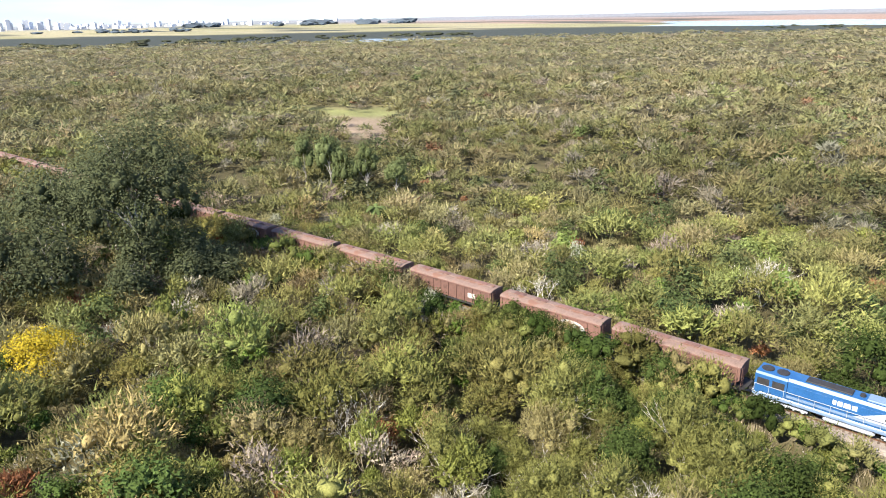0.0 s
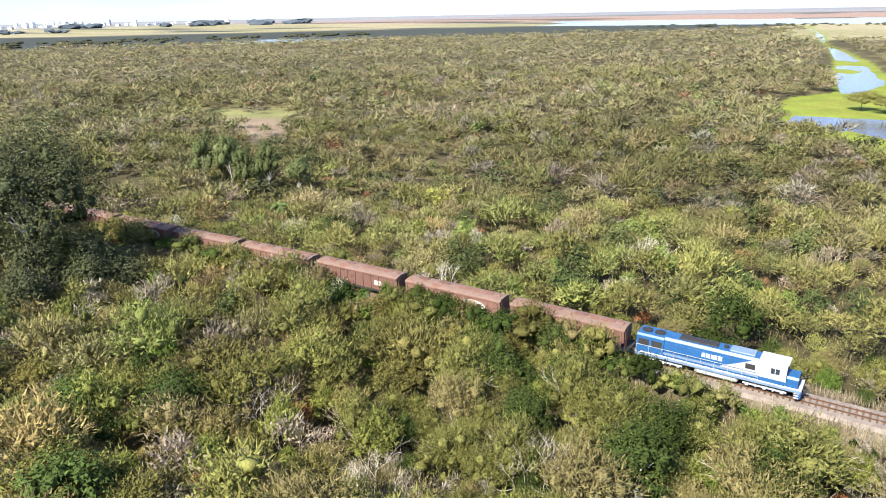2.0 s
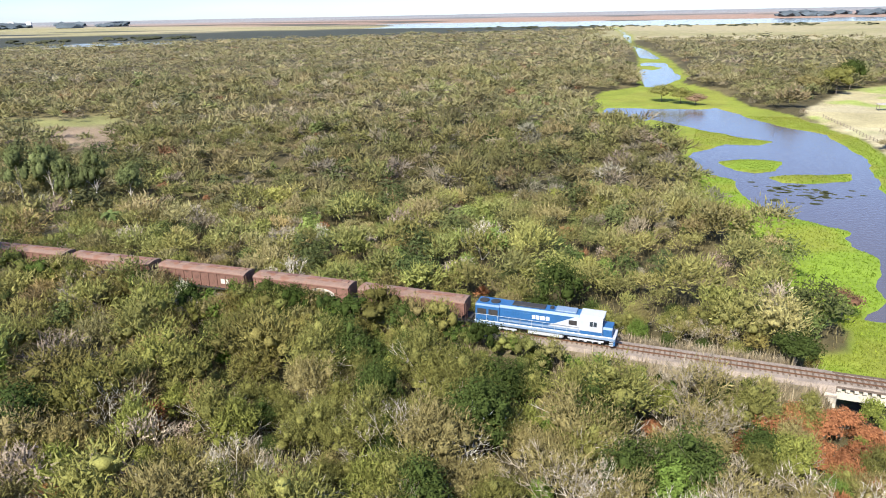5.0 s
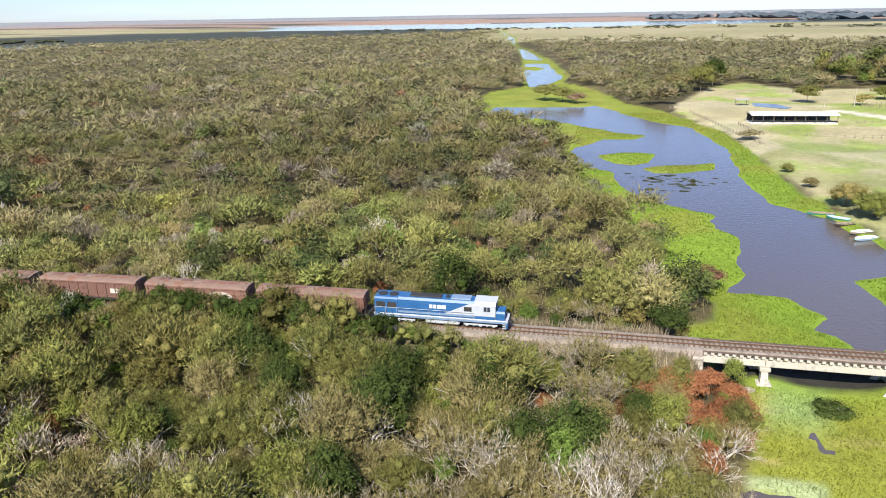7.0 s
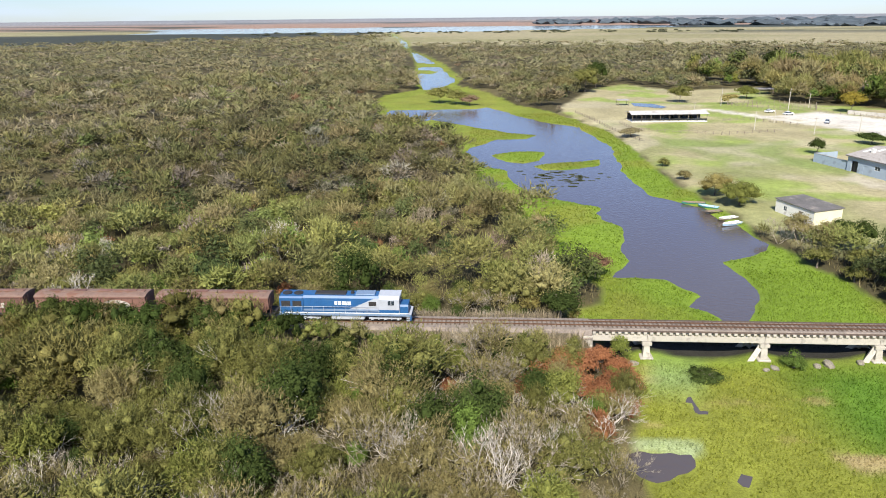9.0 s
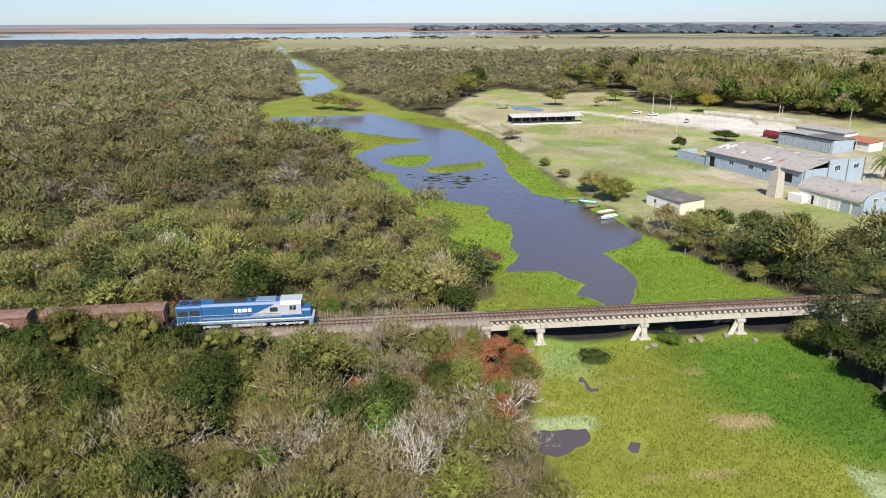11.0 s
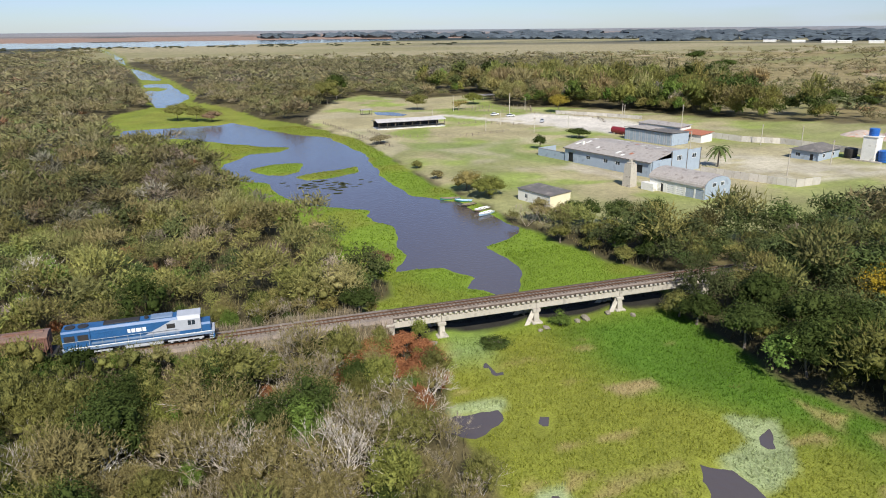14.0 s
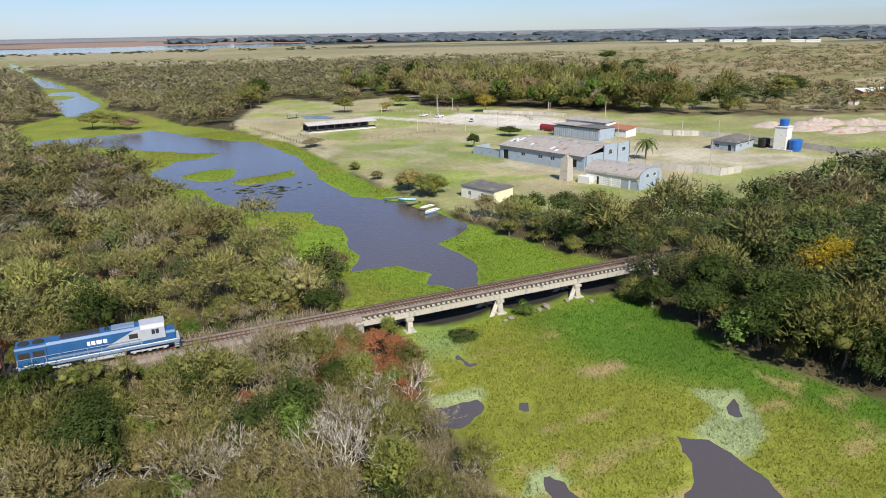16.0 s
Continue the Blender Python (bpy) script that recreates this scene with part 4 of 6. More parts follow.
# kind: label, object name, width, height
KINDS = {
    "olive": ("olive green leafy scrub tree in the thicket", "scrub_tree", 5.6, 6.4),
    "brown_olive": ("brownish olive scrub tree with thinning leaves", "scrub_tree", 5.4, 6.0),
    "dark_green": ("dense dark green broadleaf tree", "broadleaf_tree", 5.0, 6.6),
    "bright_green": ("fresh bright green bush", "bush", 3.6, 4.8),
    "yellow_green": ("yellowish green leafy bush", "bush", 3.6, 4.8),
    "red": ("rust red autumn coloured shrub", "shrub", 3.2, 4.0),
}


FEATHER = {"olive": 0.75, "brown_olive": 0.85, "dark_green": 0.1, "bright_green": 0.2, "yellow_green": 0.6, "red": 0.6}


def plant_model(kind, n, size, lobes, hull=0.66, loose=0.55):
    label, name, w, h = KINDS[kind]
    return crown(w, h, h * 0.18, lobes, n, size, hull, loose, FEATHER[kind])


STAND = np.array((-5.0, -80.0))


def scatter(s, d0, d1, az=(-84, 66)):
    """Jittered places between two distances from the middle of the drone's path."""
    x = np.arange(-d1, d1 + s, s)
    X, Y = np.meshgrid(x, x)
    X = X + STAND[0] + rng.uniform(-0.46, 0.46, X.shape) * s
    Y = Y + STAND[1] + rng.uniform(-0.46, 0.46, Y.shape) * s
    d = np.hypot(X - STAND[0], Y - STAND[1])
    a = np.degrees(np.arctan2(X - STAND[0], Y - STAND[1]))
    k = (d >= d0) & (d < d1) & (a > az[0]) & (a < az[1])
    return X[k], Y[k], d[k]


def tall_band(x, y):
    """Where the tall trees behind the compound grow."""
    return (x > 140) & (y > 110) & (y < 420) & (x - 0.45 * y < 190)


def wooded(x, y):
    """Chance of a tree at a place."""
    d = np.hypot(x - STAND[0], y - STAND[1])
    p = np.ones(x.shape)
    p *= basin(x, y) > 0.8 + np.clip((y - 300) * 0.022, 0, 13)
    p *= area_distance(CLEARING, x, y) > 1.5
    off = y - track_y(x)
    p *= ~((x < 74) & (off > -3.0) & (off < 3.8))
    p *= ~((x > -34) & (x < 12) & (off > -4.6) & (off < 5.2))
    p *= np.where(area_distance(PINK_FIELD, x, y) + (vnoise(x, y, 14, 65) - 0.5) * 40 > -8, 1.0, 0.08)
    gap = vnoise(x, y, 30, 61)
    p *= np.where(gap > 0.66, 0.2, 1.0)
    east_edge = np.minimum(260 + 1.15 * (x + 1400), 1880)
    p *= np.where(x < -60 - 0.1 * y, y < east_edge, y + 0.15 * x < 980)
    sav = (x - 0.45 * y > 150) & (y > 90) & (d > 350)
    p *= np.where(sav, np.where(vnoise(x, y, 45, 63) > 0.48, 0.7, 0.22), 1.0)
    return p


def kind_of(x, y, u):
    """Which plant grows where: mostly olive and brown scrub, greener by the track and on the west bank."""
    mix = vnoise(x, y, 26, 71)
    green = np.clip(1.4 - np.abs(y - 6) / np.where(y > 6, 48, 26), 0, 1) * step(x, -80, -40) + step(x, 48, 66)
    green = np.clip(green, 0, 1)
    names = np.array(["olive", "brown_olive", "dark_green", "bright_green", "yellow_green", "grey_twig", "red"])
    base = np.array([0.40, 0.24, 0.07, 0.04, 0.10, 0.19, 0.022])
    lush = np.array([0.36, 0.08, 0.22, 0.17, 0.13, 0.04, 0.005])
    west = np.array([0.26, 0.05, 0.62, 0.02, 0.03, 0.02, 0.0])
    w = base[None] * (1 - green[:, None]) + lush[None] * green[:, None]
    park = np.array([0.38, 0.12, 0.16, 0.10, 0.20, 0.04, 0.0])
    w = np.where(((x > 20) & (y > 240))[:, None], park[None] * 0.6 + base[None] * 0.4, w)
    w = np.where(tall_band(x, y)[:, None], park[None], w)
    w = np.where(((x > 62) & (y < 62))[:, None], west[None], w)
    rust = np.exp(-(((x - 13) / 7) ** 2 + ((y + 8) / 6) ** 2))
    w[:, 6] += 1.2 * rust
    w[:, 5] *= 1 + 1.4 * np.exp(-(((x - 2) / 16) ** 2 + ((y + 30) / 10) ** 2))
    w[:, 2] += 0.08 * step(-x, 18, 34) * step(-y, 12, 22)
    w[:, 1] *= 0.4 + 1.3 * mix
    w[:, 5] *= 0.2 + 1.7 * mix
    w[:, 0] *= 1.6 - mix
    w /= w.sum(1, keepdims=True)
    return names[(np.cumsum(w, 1) < u[:, None]).sum(1).clip(0, 6)]


def size_of(x, y, n):
    s = np.where(rng.random(n) < 0.2, rng.uniform(1.2, 1.6, n), rng.uniform(0.55, 1.12, n)) * (0.85 + 0.3 * vnoise(x, y, 22, 73))
    off = np.abs(y - track_y(x))
    s = np.where(off < 9, np.minimum(s, 0.95), s)
    s = s * np.where(off < 7.5, np.where((x > -30) & (x < 14), np.where(x > -9, 0.5, 0.84), np.where(y < track_y(x), 1.06, 0.85)), 1.0) * np.where((y < 0) & (x > 8) & (x < 40), 0.8, 1.0)
    s = s * np.where(tall_band(x, y), 1.75, 1.0)
    return s * np.where((x > 62) & (y < 60), 1.22, 1.0)


def forest_stuff(name, label, x, y, models, size_boost=1.0, tall=1.0, calm=0.0):
    """Many plants joined into one body; models: kind -> arrays."""
    models_twigs = len(models['grey_twig'][0][0]) > 900
    n = len(x)
    ks = kind_of(x, y, rng.random(n))
    sz = size_of(x, y, n) * size_boost
    z = land_height(x, y)
    vs, qs, ts, cs, off = [], [], [], [], 0
    for k in np.unique(ks):
        sel = np.where(ks == k)[0]
        for var, (v, q, t) in enumerate(models[k]):
            s2 = sel[var::len(models[k])]
            if not len(s2):
                continue
            a = rng.uniform(0, 2 * np.pi, len(s2))
            ca, sa, s = np.cos(a), np.sin(a), sz[s2]
            sx, szz = s * rng.uniform(0.9, 1.2, len(s2)), s * rng.uniform(0.82, 1.15, len(s2)) * tall
            V = np.empty((len(s2), len(v), 3))
            V[..., 0] = (v[:, 0] * ca[:, None] - v[:, 1] * sa[:, None]) * sx[:, None] + x[s2][:, None]
            V[..., 1] = (v[:, 0] * sa[:, None] + v[:, 1] * ca[:, None]) * sx[:, None] + y[s2][:, None]
            V[..., 2] = v[:, 2] * szz[:, None] + z[s2][:, None]
            o = off + np.arange(len(s2)) * len(v)
            vs.append(V.reshape(-1, 3))
            qs.append((np.asarray(q, int).reshape(1, -1, 4) + o[:, None, None]).reshape(-1, 4))
            ts.append((np.asarray(t, int).reshape(1, -1, 3) + o[:, None, None]).reshape(-1, 3))
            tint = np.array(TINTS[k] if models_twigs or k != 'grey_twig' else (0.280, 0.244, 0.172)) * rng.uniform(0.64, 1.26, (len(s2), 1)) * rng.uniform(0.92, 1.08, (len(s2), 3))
            # calm evens the tints and paints distance haze in as pale tan
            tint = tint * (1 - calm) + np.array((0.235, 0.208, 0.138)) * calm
            patch = vnoise(x[s2], y[s2], 42, 77, 2)[:, None]
            tint = tint * (0.8 + 0.4 * patch)
            dry = 0.35 * step(patch, 0.55, 0.75) * step(y[s2], 30, 70)[:, None]
            tint = tint * (1 - dry) + np.array((0.25, 0.20, 0.115)) * dry
            cs.append(np.repeat(tint, len(v), 0))
            off += len(s2) * len(v)
    me = mesh_np(name, np.concatenate(vs), np.concatenate(qs), np.concatenate(ts), [LEAF], np.concatenate(cs), smooth=True)
    return tagged(new(name, me), label, "woodland", kind="stuff")


ALL = ["olive", "brown_olive", "dark_green", "bright_green", "yellow_green", "red"]


def models_for(n, size, lobes, variants, twigs, hull=0.66, loose=0.55):
    m = {k: [plant_model(k, n, size, lobes, hull, loose) for _ in range(variants)] for k in ALL}
    m["grey_twig"] = [bare_dense(5.2, twigs, max(4, n // 4)) if twigs else crown(4.2, 5.2, 1.0, max(2, lobes - 1), n, size * 0.8, hull, loose, 0.9) for _ in range(variants)]
    return m


# nearest plants, each a thing of its own
near_x, near_y, near_d = scatter(3.3, 20, 97)
keep = rng.random(len(near_x)) < wooded(near_x, near_y)
near_x, near_y = near_x[keep], near_y[keep]
first = (near_x > -62) & (near_x < 40) & (near_y < 16)
single_n = min(290, int(first.sum()))
order_i = np.argsort(np.where(first, np.hypot(near_x + 12, near_y + 20), 1e9))
single = order_i[:single_n]
rest = order_i[single_n:]
MODELS = {}
for k in ALL:
    label, name, w, h = KINDS[k]
    for v in range(2):
        t = thing(name, label, "tree" if "tree" in name else "bush", pose(0, 0, -60), "plants of the thicket")
        if FEATHER[k] > 0.5:
            np_object("trunk", bare_arrays(h * 0.92, 0.55, 0.07, 60, 4, 3), PALE_BARK, (1, 1, 1), t, "pale forking trunk")
        else:
            np_object("trunk", trunk_arrays(h * 0.62, 0.13, w * 0.28), BARK, (1, 1, 1), t)
        np_object("crown", crown(w, h, h * 0.12, 16, 3000, 0.19, 0.5, 0.55, FEATHER[k]), LEAF, TINTS[k], t)
        MODELS[k, v] = t
for v in range(3):
    t = thing("bare_shrub", "leafless grey twiggy shrub in the thicket", "bush", pose(0, 0, -60), "plants of the thicket")
    np_object("branch_work", bare_arrays(5.6, 0.75, 0.055, 900, 3, 4), TWIG, TINTS["grey_twig"], t)
    np_object("leaves", crown(4.4, 5.2, 1.2, 9, 700, 0.2, hull=0, feather=0.9), LEAF, TINTS["brown_olive"], t, "last brownish leaves")
    MODELS["grey_twig", v] = t
used = set()
kinds_near = kind_of(near_x[single], near_y[single], rng.random(single_n))
sizes_near = size_of(near_x[single], near_y[single], single_n)
zs = land_height(near_x[single], near_y[single])
for i in range(single_n):
    k = kinds_near[i]
    v = int(rng.integers(0, 3 if k == "grey_twig" else 2))
    s = float(sizes_near[i])
    m = pose(float(near_x[single[i]]), float(near_y[single[i]]), float(zs[i]) - 0.05, 0, 0, float(rng.uniform(0, 360))) 
    if (k, v) in used:
        o = copy_thing(MODELS[k, v], m)
        o.scale = (s * rng.uniform(0.9, 1.15), s * rng.uniform(0.9, 1.15), s)
    else:
        used.add((k, v))
        o = MODELS[k, v]
        o.matrix_basis = m
        o.scale = (s, s, s)
for key, t in MODELS.items():
    if key not in used:
        t.matrix_basis = pose(-40 - 4 * key[1], -20 - 3 * len(key[0]), 0.9)
        
hx = np.concatenate([np.arange(-300, -32, 1.9), np.arange(-300, -32, 2.3), np.arange(-32, 9, 1.7)])
ho = np.concatenate([rng.uniform(-4.7, -3.3, len(np.arange(-300, -32, 1.9))), rng.uniform(3.6, 5.2, len(np.arange(-300, -32, 2.3))), rng.uniform(-5.8, -4.1, len(np.arange(-32, 9, 1.7)))])
hx = hx + rng.uniform(-0.8, 0.8, len(hx))
forest_stuff("trackside_scrub", "leafy scrub crowding the railway embankment", hx, track_y(hx) + ho, models_for(520, 0.27, 7, 3, 120), 0.98)
forest_stuff("thicket", "dense mixed scrub thicket beside the railway", near_x[rest], near_y[rest], models_for(950, 0.26, 9, 4, 200, 0.45))
x, y, d = scatter(3.6, 97, 155)
k = rng.random(len(x)) < wooded(x, y)
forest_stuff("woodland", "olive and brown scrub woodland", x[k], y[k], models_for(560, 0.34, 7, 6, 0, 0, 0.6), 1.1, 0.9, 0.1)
x, y, d = scatter(4.5, 155, 265)
k = (rng.random(len(x)) < wooded(x, y)) & ~(tall_band(x, y) & (d > 240))
forest_stuff("woodland", "olive and brown scrub woodland", x[k], y[k], models_for(230, 0.52, 5, 6, 0, 0, 0.6), 1.3, 0.76, 0.25)
x, y, d = scatter(5.9, 265, 520)
k = (rng.random(len(x)) < wooded(x, y)) & ~tall_band(x, y)
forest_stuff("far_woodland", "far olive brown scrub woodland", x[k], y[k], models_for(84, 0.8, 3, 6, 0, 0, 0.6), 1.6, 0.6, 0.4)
x, y, d = scatter(4.7, 240, 520)
k = (rng.random(len(x)) < wooded(x, y)) & tall_band(x, y)
forest_stuff("tall_woodland", "tall dark and bright green trees behind the compound", x[k], y[k], models_for(330, 0.55, 9, 5, 0, 0, 0.6), 1.0, 1.15)
for s, a, b, boost in ((10.5, 520, 900, 1.9), (16.5, 900, 1400, 2.7), (25, 1400, 2000, 3.5)):
    x, y, d = scatter(s, a, b)
    k = rng.random(len(x)) < wooded(x, y)
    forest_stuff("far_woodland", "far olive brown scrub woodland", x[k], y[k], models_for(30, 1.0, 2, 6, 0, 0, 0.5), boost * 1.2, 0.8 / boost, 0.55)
bx = np.arange(-86, -30, 2.0) + rng.uniform(-0.6, 0.6, 28)
forest_stuff("embankment_bushes", "tall leafy bushes screening the wheels of the train", bx, track_y(bx) + rng.uniform(-7.0, -5.4, 28), models_for(620, 0.26, 9, 3, 160), 1.0)


# ---- riverside compound ----
U, V = Vector((0.30, -0.954, 0)), Vector((0.954, 0.30, 0))
TURN = math.degrees(math.atan2(U.y, U.x))


def site(x, y, z=None):
    """A pose with x along the building's front and y to its back."""
    if z is None:
        z = float(land_height(np.array([x]), np.array([y]))[0]) - 0.1
    return pose(x, y, z, 0, 0, TURN)


def gable_roof(bm, x0, x1, y0, y1, z, rise, over=0.4, thick=0.12):
    """A ridge roof along x."""
    ym = (y0 + y1) / 2
    prism(bm, [(y0 - over, z - 0.05), (ym, z + rise), (y1 + over, z - 0.05), (y1 + over, z - 0.05 + thick), (ym, z + rise + thick), (y0 - over, z - 0.05 + thick)], x0 - over, x1 + over)


def walls(parent, x0, x1, y0, y1, h, mat, t=0.22, openings=()):
    """Four walls; openings on the front: (x, z, width, height) are cut through it."""
    bm = bmesh.new()
    cuts = sorted(openings)
    px = x0
    for ox, oz, ow, oh in cuts:
        if ox - ow / 2 > px:
            box(bm, ((px + ox - ow / 2) / 2, y0 + t / 2, h / 2), (ox - ow / 2 - px, t, h))
        if oz > 0.01:
            box(bm, (ox, y0 + t / 2, oz / 2), (ow, t, oz))
        if oz + oh < h:
            box(bm, (ox, y0 + t / 2, (oz + oh + h) / 2), (ow, t, h - oz - oh))
        px = ox + ow / 2
    if px < x1:
        box(bm, ((px + x1) / 2, y0 + t / 2, h / 2), (x1 - px, t, h))
    part("front_wall", bm, mat, parent)
    boxpart("back_wall", ((x0 + x1) / 2, y1 - t / 2, h / 2), (x1 - x0, t, h), mat, parent)
    boxpart("end_wall", (x0 + t / 2, (y0 + y1) / 2, h / 2), (t, y1 - y0 - 2 * t, h), mat, parent)
    boxpart("end_wall", (x1 - t / 2, (y0 + y1) / 2, h / 2), (t, y1 - y0 - 2 * t, h), mat, parent)


def window(parent, c, w, h, axis="x", bars=2):
    """A framed window set in a wall; axis: the way in which it is wide."""
    g = (lambda a, b: (a, b)) if axis == "x" else (lambda a, b: (b, a))
    fr = new("window")
    fr.parent = parent
    boxpart("pane", c, (*g(w, 0.06), h), GLASS, fr)
    bm = bmesh.new()
    for s in (-1, 1):
        dx, dy = g(s * w / 2, 0)
        box(bm, (c[0] + dx, c[1] + dy, c[2]), (*g(0.08, 0.12), h + 0.08))
        box(bm, (c[0], c[1], c[2] + s * h / 2), (*g(w, 0.12), 0.08))
    for k in range(1, bars):
        dx, dy = g(-w / 2 + w * k / bars, 0)
        box(bm, (c[0] + dx, c[1] + dy, c[2]), (*g(0.05, 0.1), h))
    part("window_frame", bm, WHITE, fr)


# small boat shed
t = thing("boat_shed", "small whitewashed shed with a stained flat roof", "shed", site(66.2, 71.0))
walls(t, 0, 11.6, 0, 7.0, 3.1, WHITEWALL, openings=((3.0, 1.0, 1.0, 1.0), (7.6, 0, 1.2, 2.1)))
boxpart("end_panel", (11.61, 3.5, 1.55), (0.05, 7.0, 3.1), CREAM, t, label="cream painted end wall")
boxpart("roof", (5.8, 3.5, 3.25), (12.2, 7.6, 0.16), DARKROOF, t, bevel=0.03, rx=2.0, label="dark stained sheet roof")
boxpart("door", (7.6, 0.1, 1.05), (1.15, 0.06, 2.1), WOOD, t)
window(t, (3.0, 0.1, 1.5), 1.0, 1.0)

# main hall
t = thing("main_hall", "long grey blue hall with a patched fibre cement roof", "building", site(103.0, 115.0))
HL, HD, HH = 34.5, 23.0, 4.4
walls(t, 0, HL, 0, HD, HH, BLUEWALL, openings=((2.6, 0, 2.2, 3.2), (6.6, 0, 1.8, 2.5), (10.2, 2.0, 1.7, 1.1), (17.4, 2.0, 1.7, 1.1), (22.2, 2.0, 1.7, 1.1), (30.0, 0.9, 3.2, 2.4)))
# near-black sheets in the open doorway and loading bay paint the interior shade
boxpart("doorway_shade_sheet", (2.6, 0.5, 1.6), (2.2, 0.05, 3.2), DARK, t)
boxpart("service_door", (6.6, 0.1, 1.25), (1.75, 0.06, 2.5), BLUEWALL, t, label="closed grey blue door")
boxpart("loading_shade_sheet", (30.0, 0.5, 2.1), (3.2, 0.05, 2.4), DARK, t)
for wx in (10.2, 17.4, 22.2):
    window(t, (wx, 0.1, 2.55), 1.7, 1.1)
bm = bmesh.new()
prism(bm, [(-0.6, HH), (9.5, HH + 2.0), (HD + 0.3, HH + 0.6), (HD + 0.3, HH + 0.75), (9.5, HH + 2.15), (-0.6, HH + 0.15)], -0.5, HL + 0.1)
part("roof", bm, GREYROOF, t, "grey fibre cement roof with worn patches")
rng_d = random.Random(5)
for k in range(26):
    px, py = rng_d.uniform(1, HL - 3), rng_d.uniform(0.5, HD - 3)
    zz = HH + 0.15 + (py + 0.6) * 2.0 / 10.1 if py < 9.5 else HH + 2.15 - (py - 9.5) * 1.4 / 13.8
    tilt = math.degrees(math.atan(2.0 / 10.1)) if py < 8 else -math.degrees(math.atan(1.4 / 13.8))
    if 7.2 < py < 10.6:
        continue
    boxpart("roof_sheet", (px, py, zz + 0.04), (rng_d.uniform(0.9, 1.1), rng_d.uniform(1.4, 2.6), 0.03), (WHITEWALL, GREYROOF, TILE)[k % 3 if k % 5 == 0 else k % 2], t, rx=tilt, label="replaced roof sheet")
boxpart("eaves_fascia", (HL / 2, -0.62, HH + 0.02), (HL + 0.8, 0.06, 0.3), DARKROOF, t)
# stepped end of the hall
for y0, y1, h in ((0.4, 9.0, 4.9), (9.05, 16.5, 7.0), (16.55, 23.2, 6.6)):
    boxpart("gable_wall", (HL + 0.35, (y0 + y1) / 2, h / 2), (0.3, y1 - y0, h), BLUEWALL, t)
for yy in (9.03, 16.53, 23.2):
    boxpart("wall_pilaster", (HL + 0.52, yy, 3.4), (0.14, 0.3, 6.8), DARKROOF, t)
window(t, (HL + 0.48, 12.6, 4.6), 2.2, 1.5, "y", 3)
window(t, (HL + 0.48, 20.0, 4.6), 2.0, 1.3, "y", 2)
bm = bmesh.new()
box(bm, (3.6, 4.6, HH + 1.6), (0.9, 0.9, 1.3), bevel=0.05)
part("roof_vent", bm, WHITEWALL, t)

# low yard wall and outbuilding beside the hall
t = thing("yard_wall", "low grey blue yard wall joined to outbuildings", "wall", site(99.5, 127.5))
boxpart("wall_panel", (6.2, 0, 1.35), (12.5, 0.2, 2.7), BLUEWALL, t)
boxpart("return_panel", (0, 4.2, 1.35), (0.2, 8.2, 2.7), BLUEWALL, t)
boxpart("coping", (6.2, 0, 2.73), (12.7, 0.32, 0.08), GREYROOF, t)
t = thing("canopy", "small dark tin canopy beside the yard wall", "canopy", site(106.5, 124.0))
boxpart("roof", (2.5, 4, 3.1), (5, 4.5, 0.12), DARKROOF, t, rx=3)
for sx in (0.3, 4.7):
    for sy in (2.0, 6.0):
        bm = bmesh.new()
        rod(bm, (sx, sy, 0), (sx, sy, 3.1), 0.07)
        part("post", bm, WOOD, t)

# vaulted barn
t = thing("barn", "vaulted grey barn with pale blue gables and garage doors", "barn", site(104.6, 69.6))
BL, BD, BH = 17.0, 11.0, 3.3
walls(t, 0, BL, 0, BD, BH, WHITEWALL, openings=((4.0, 0, 0.9, 2.3), (6.6, 0, 2.2, 2.5), (9.6, 0, 2.2, 2.5), (12.6, 0, 2.5, 2.6), (15.5, 0, 2.4, 2.7)))
# near-black sheet behind the doorway in place of the shade inside
boxpart("doorway", (4.0, 0.3, 1.15), (0.9, 0.05, 2.3), DARK, t)
for k, (wx, ww, hh, mt) in enumerate(((6.6, 2.2, 2.5, WHITE), (9.6, 2.2, 2.5, WHITE), (12.6, 2.5, 2.6, BLUEWALL), (15.5, 2.4, 2.7, BLUEWALL))):
    d = boxpart("garage_door", (wx, 0.12, hh / 2), (ww - 0.04, 0.06, hh), mt, t, label="white garage door" if k < 2 else "blue grey garage door")
    for r in range(1, 5):
        boxpart("door_slat", (wx, 0.08, hh * r / 5), (ww - 0.1, 0.03, 0.06), GREYROOF, d)
vault = [(BD / 2 - (BD / 2 + 0.35) * math.cos(math.pi * k / 14), BH + 2.5 * math.sin(math.pi * k / 14)) for k in range(15)]
inner = [(BD / 2 - (BD / 2 + 0.2) * math.cos(math.pi * k / 14), BH + 2.35 * math.sin(math.pi * k / 14)) for k in range(14, -1, -1)]
bm = bmesh.new()
prism(bm, vault + inner, -0.3, BL - 0.15)
part("vault_roof", bm, GREYROOF, t, "weathered vaulted sheet roof")
gab = [(BD / 2 - (BD / 2) * math.cos(math.pi * k / 14), BH + 2.3 * math.sin(math.pi * k / 14)) for k in range(15)]
for x0, x1, zb in ((0.0, 0.2, BH), (BL - 0.12, BL + 0.1, 0.0)):
    bm = bmesh.new()
    prism(bm, ([(0, zb)] if zb < BH else []) + gab + ([(BD, zb)] if zb < BH else []), x0, x1)
    part("gable", bm, BLUEWALL, t, "pale blue plastered gable")
for yy in (3.6, 7.2):
    window(t, (BL + 0.12, yy, 3.7), 1.5, 1.0, "y", 3)
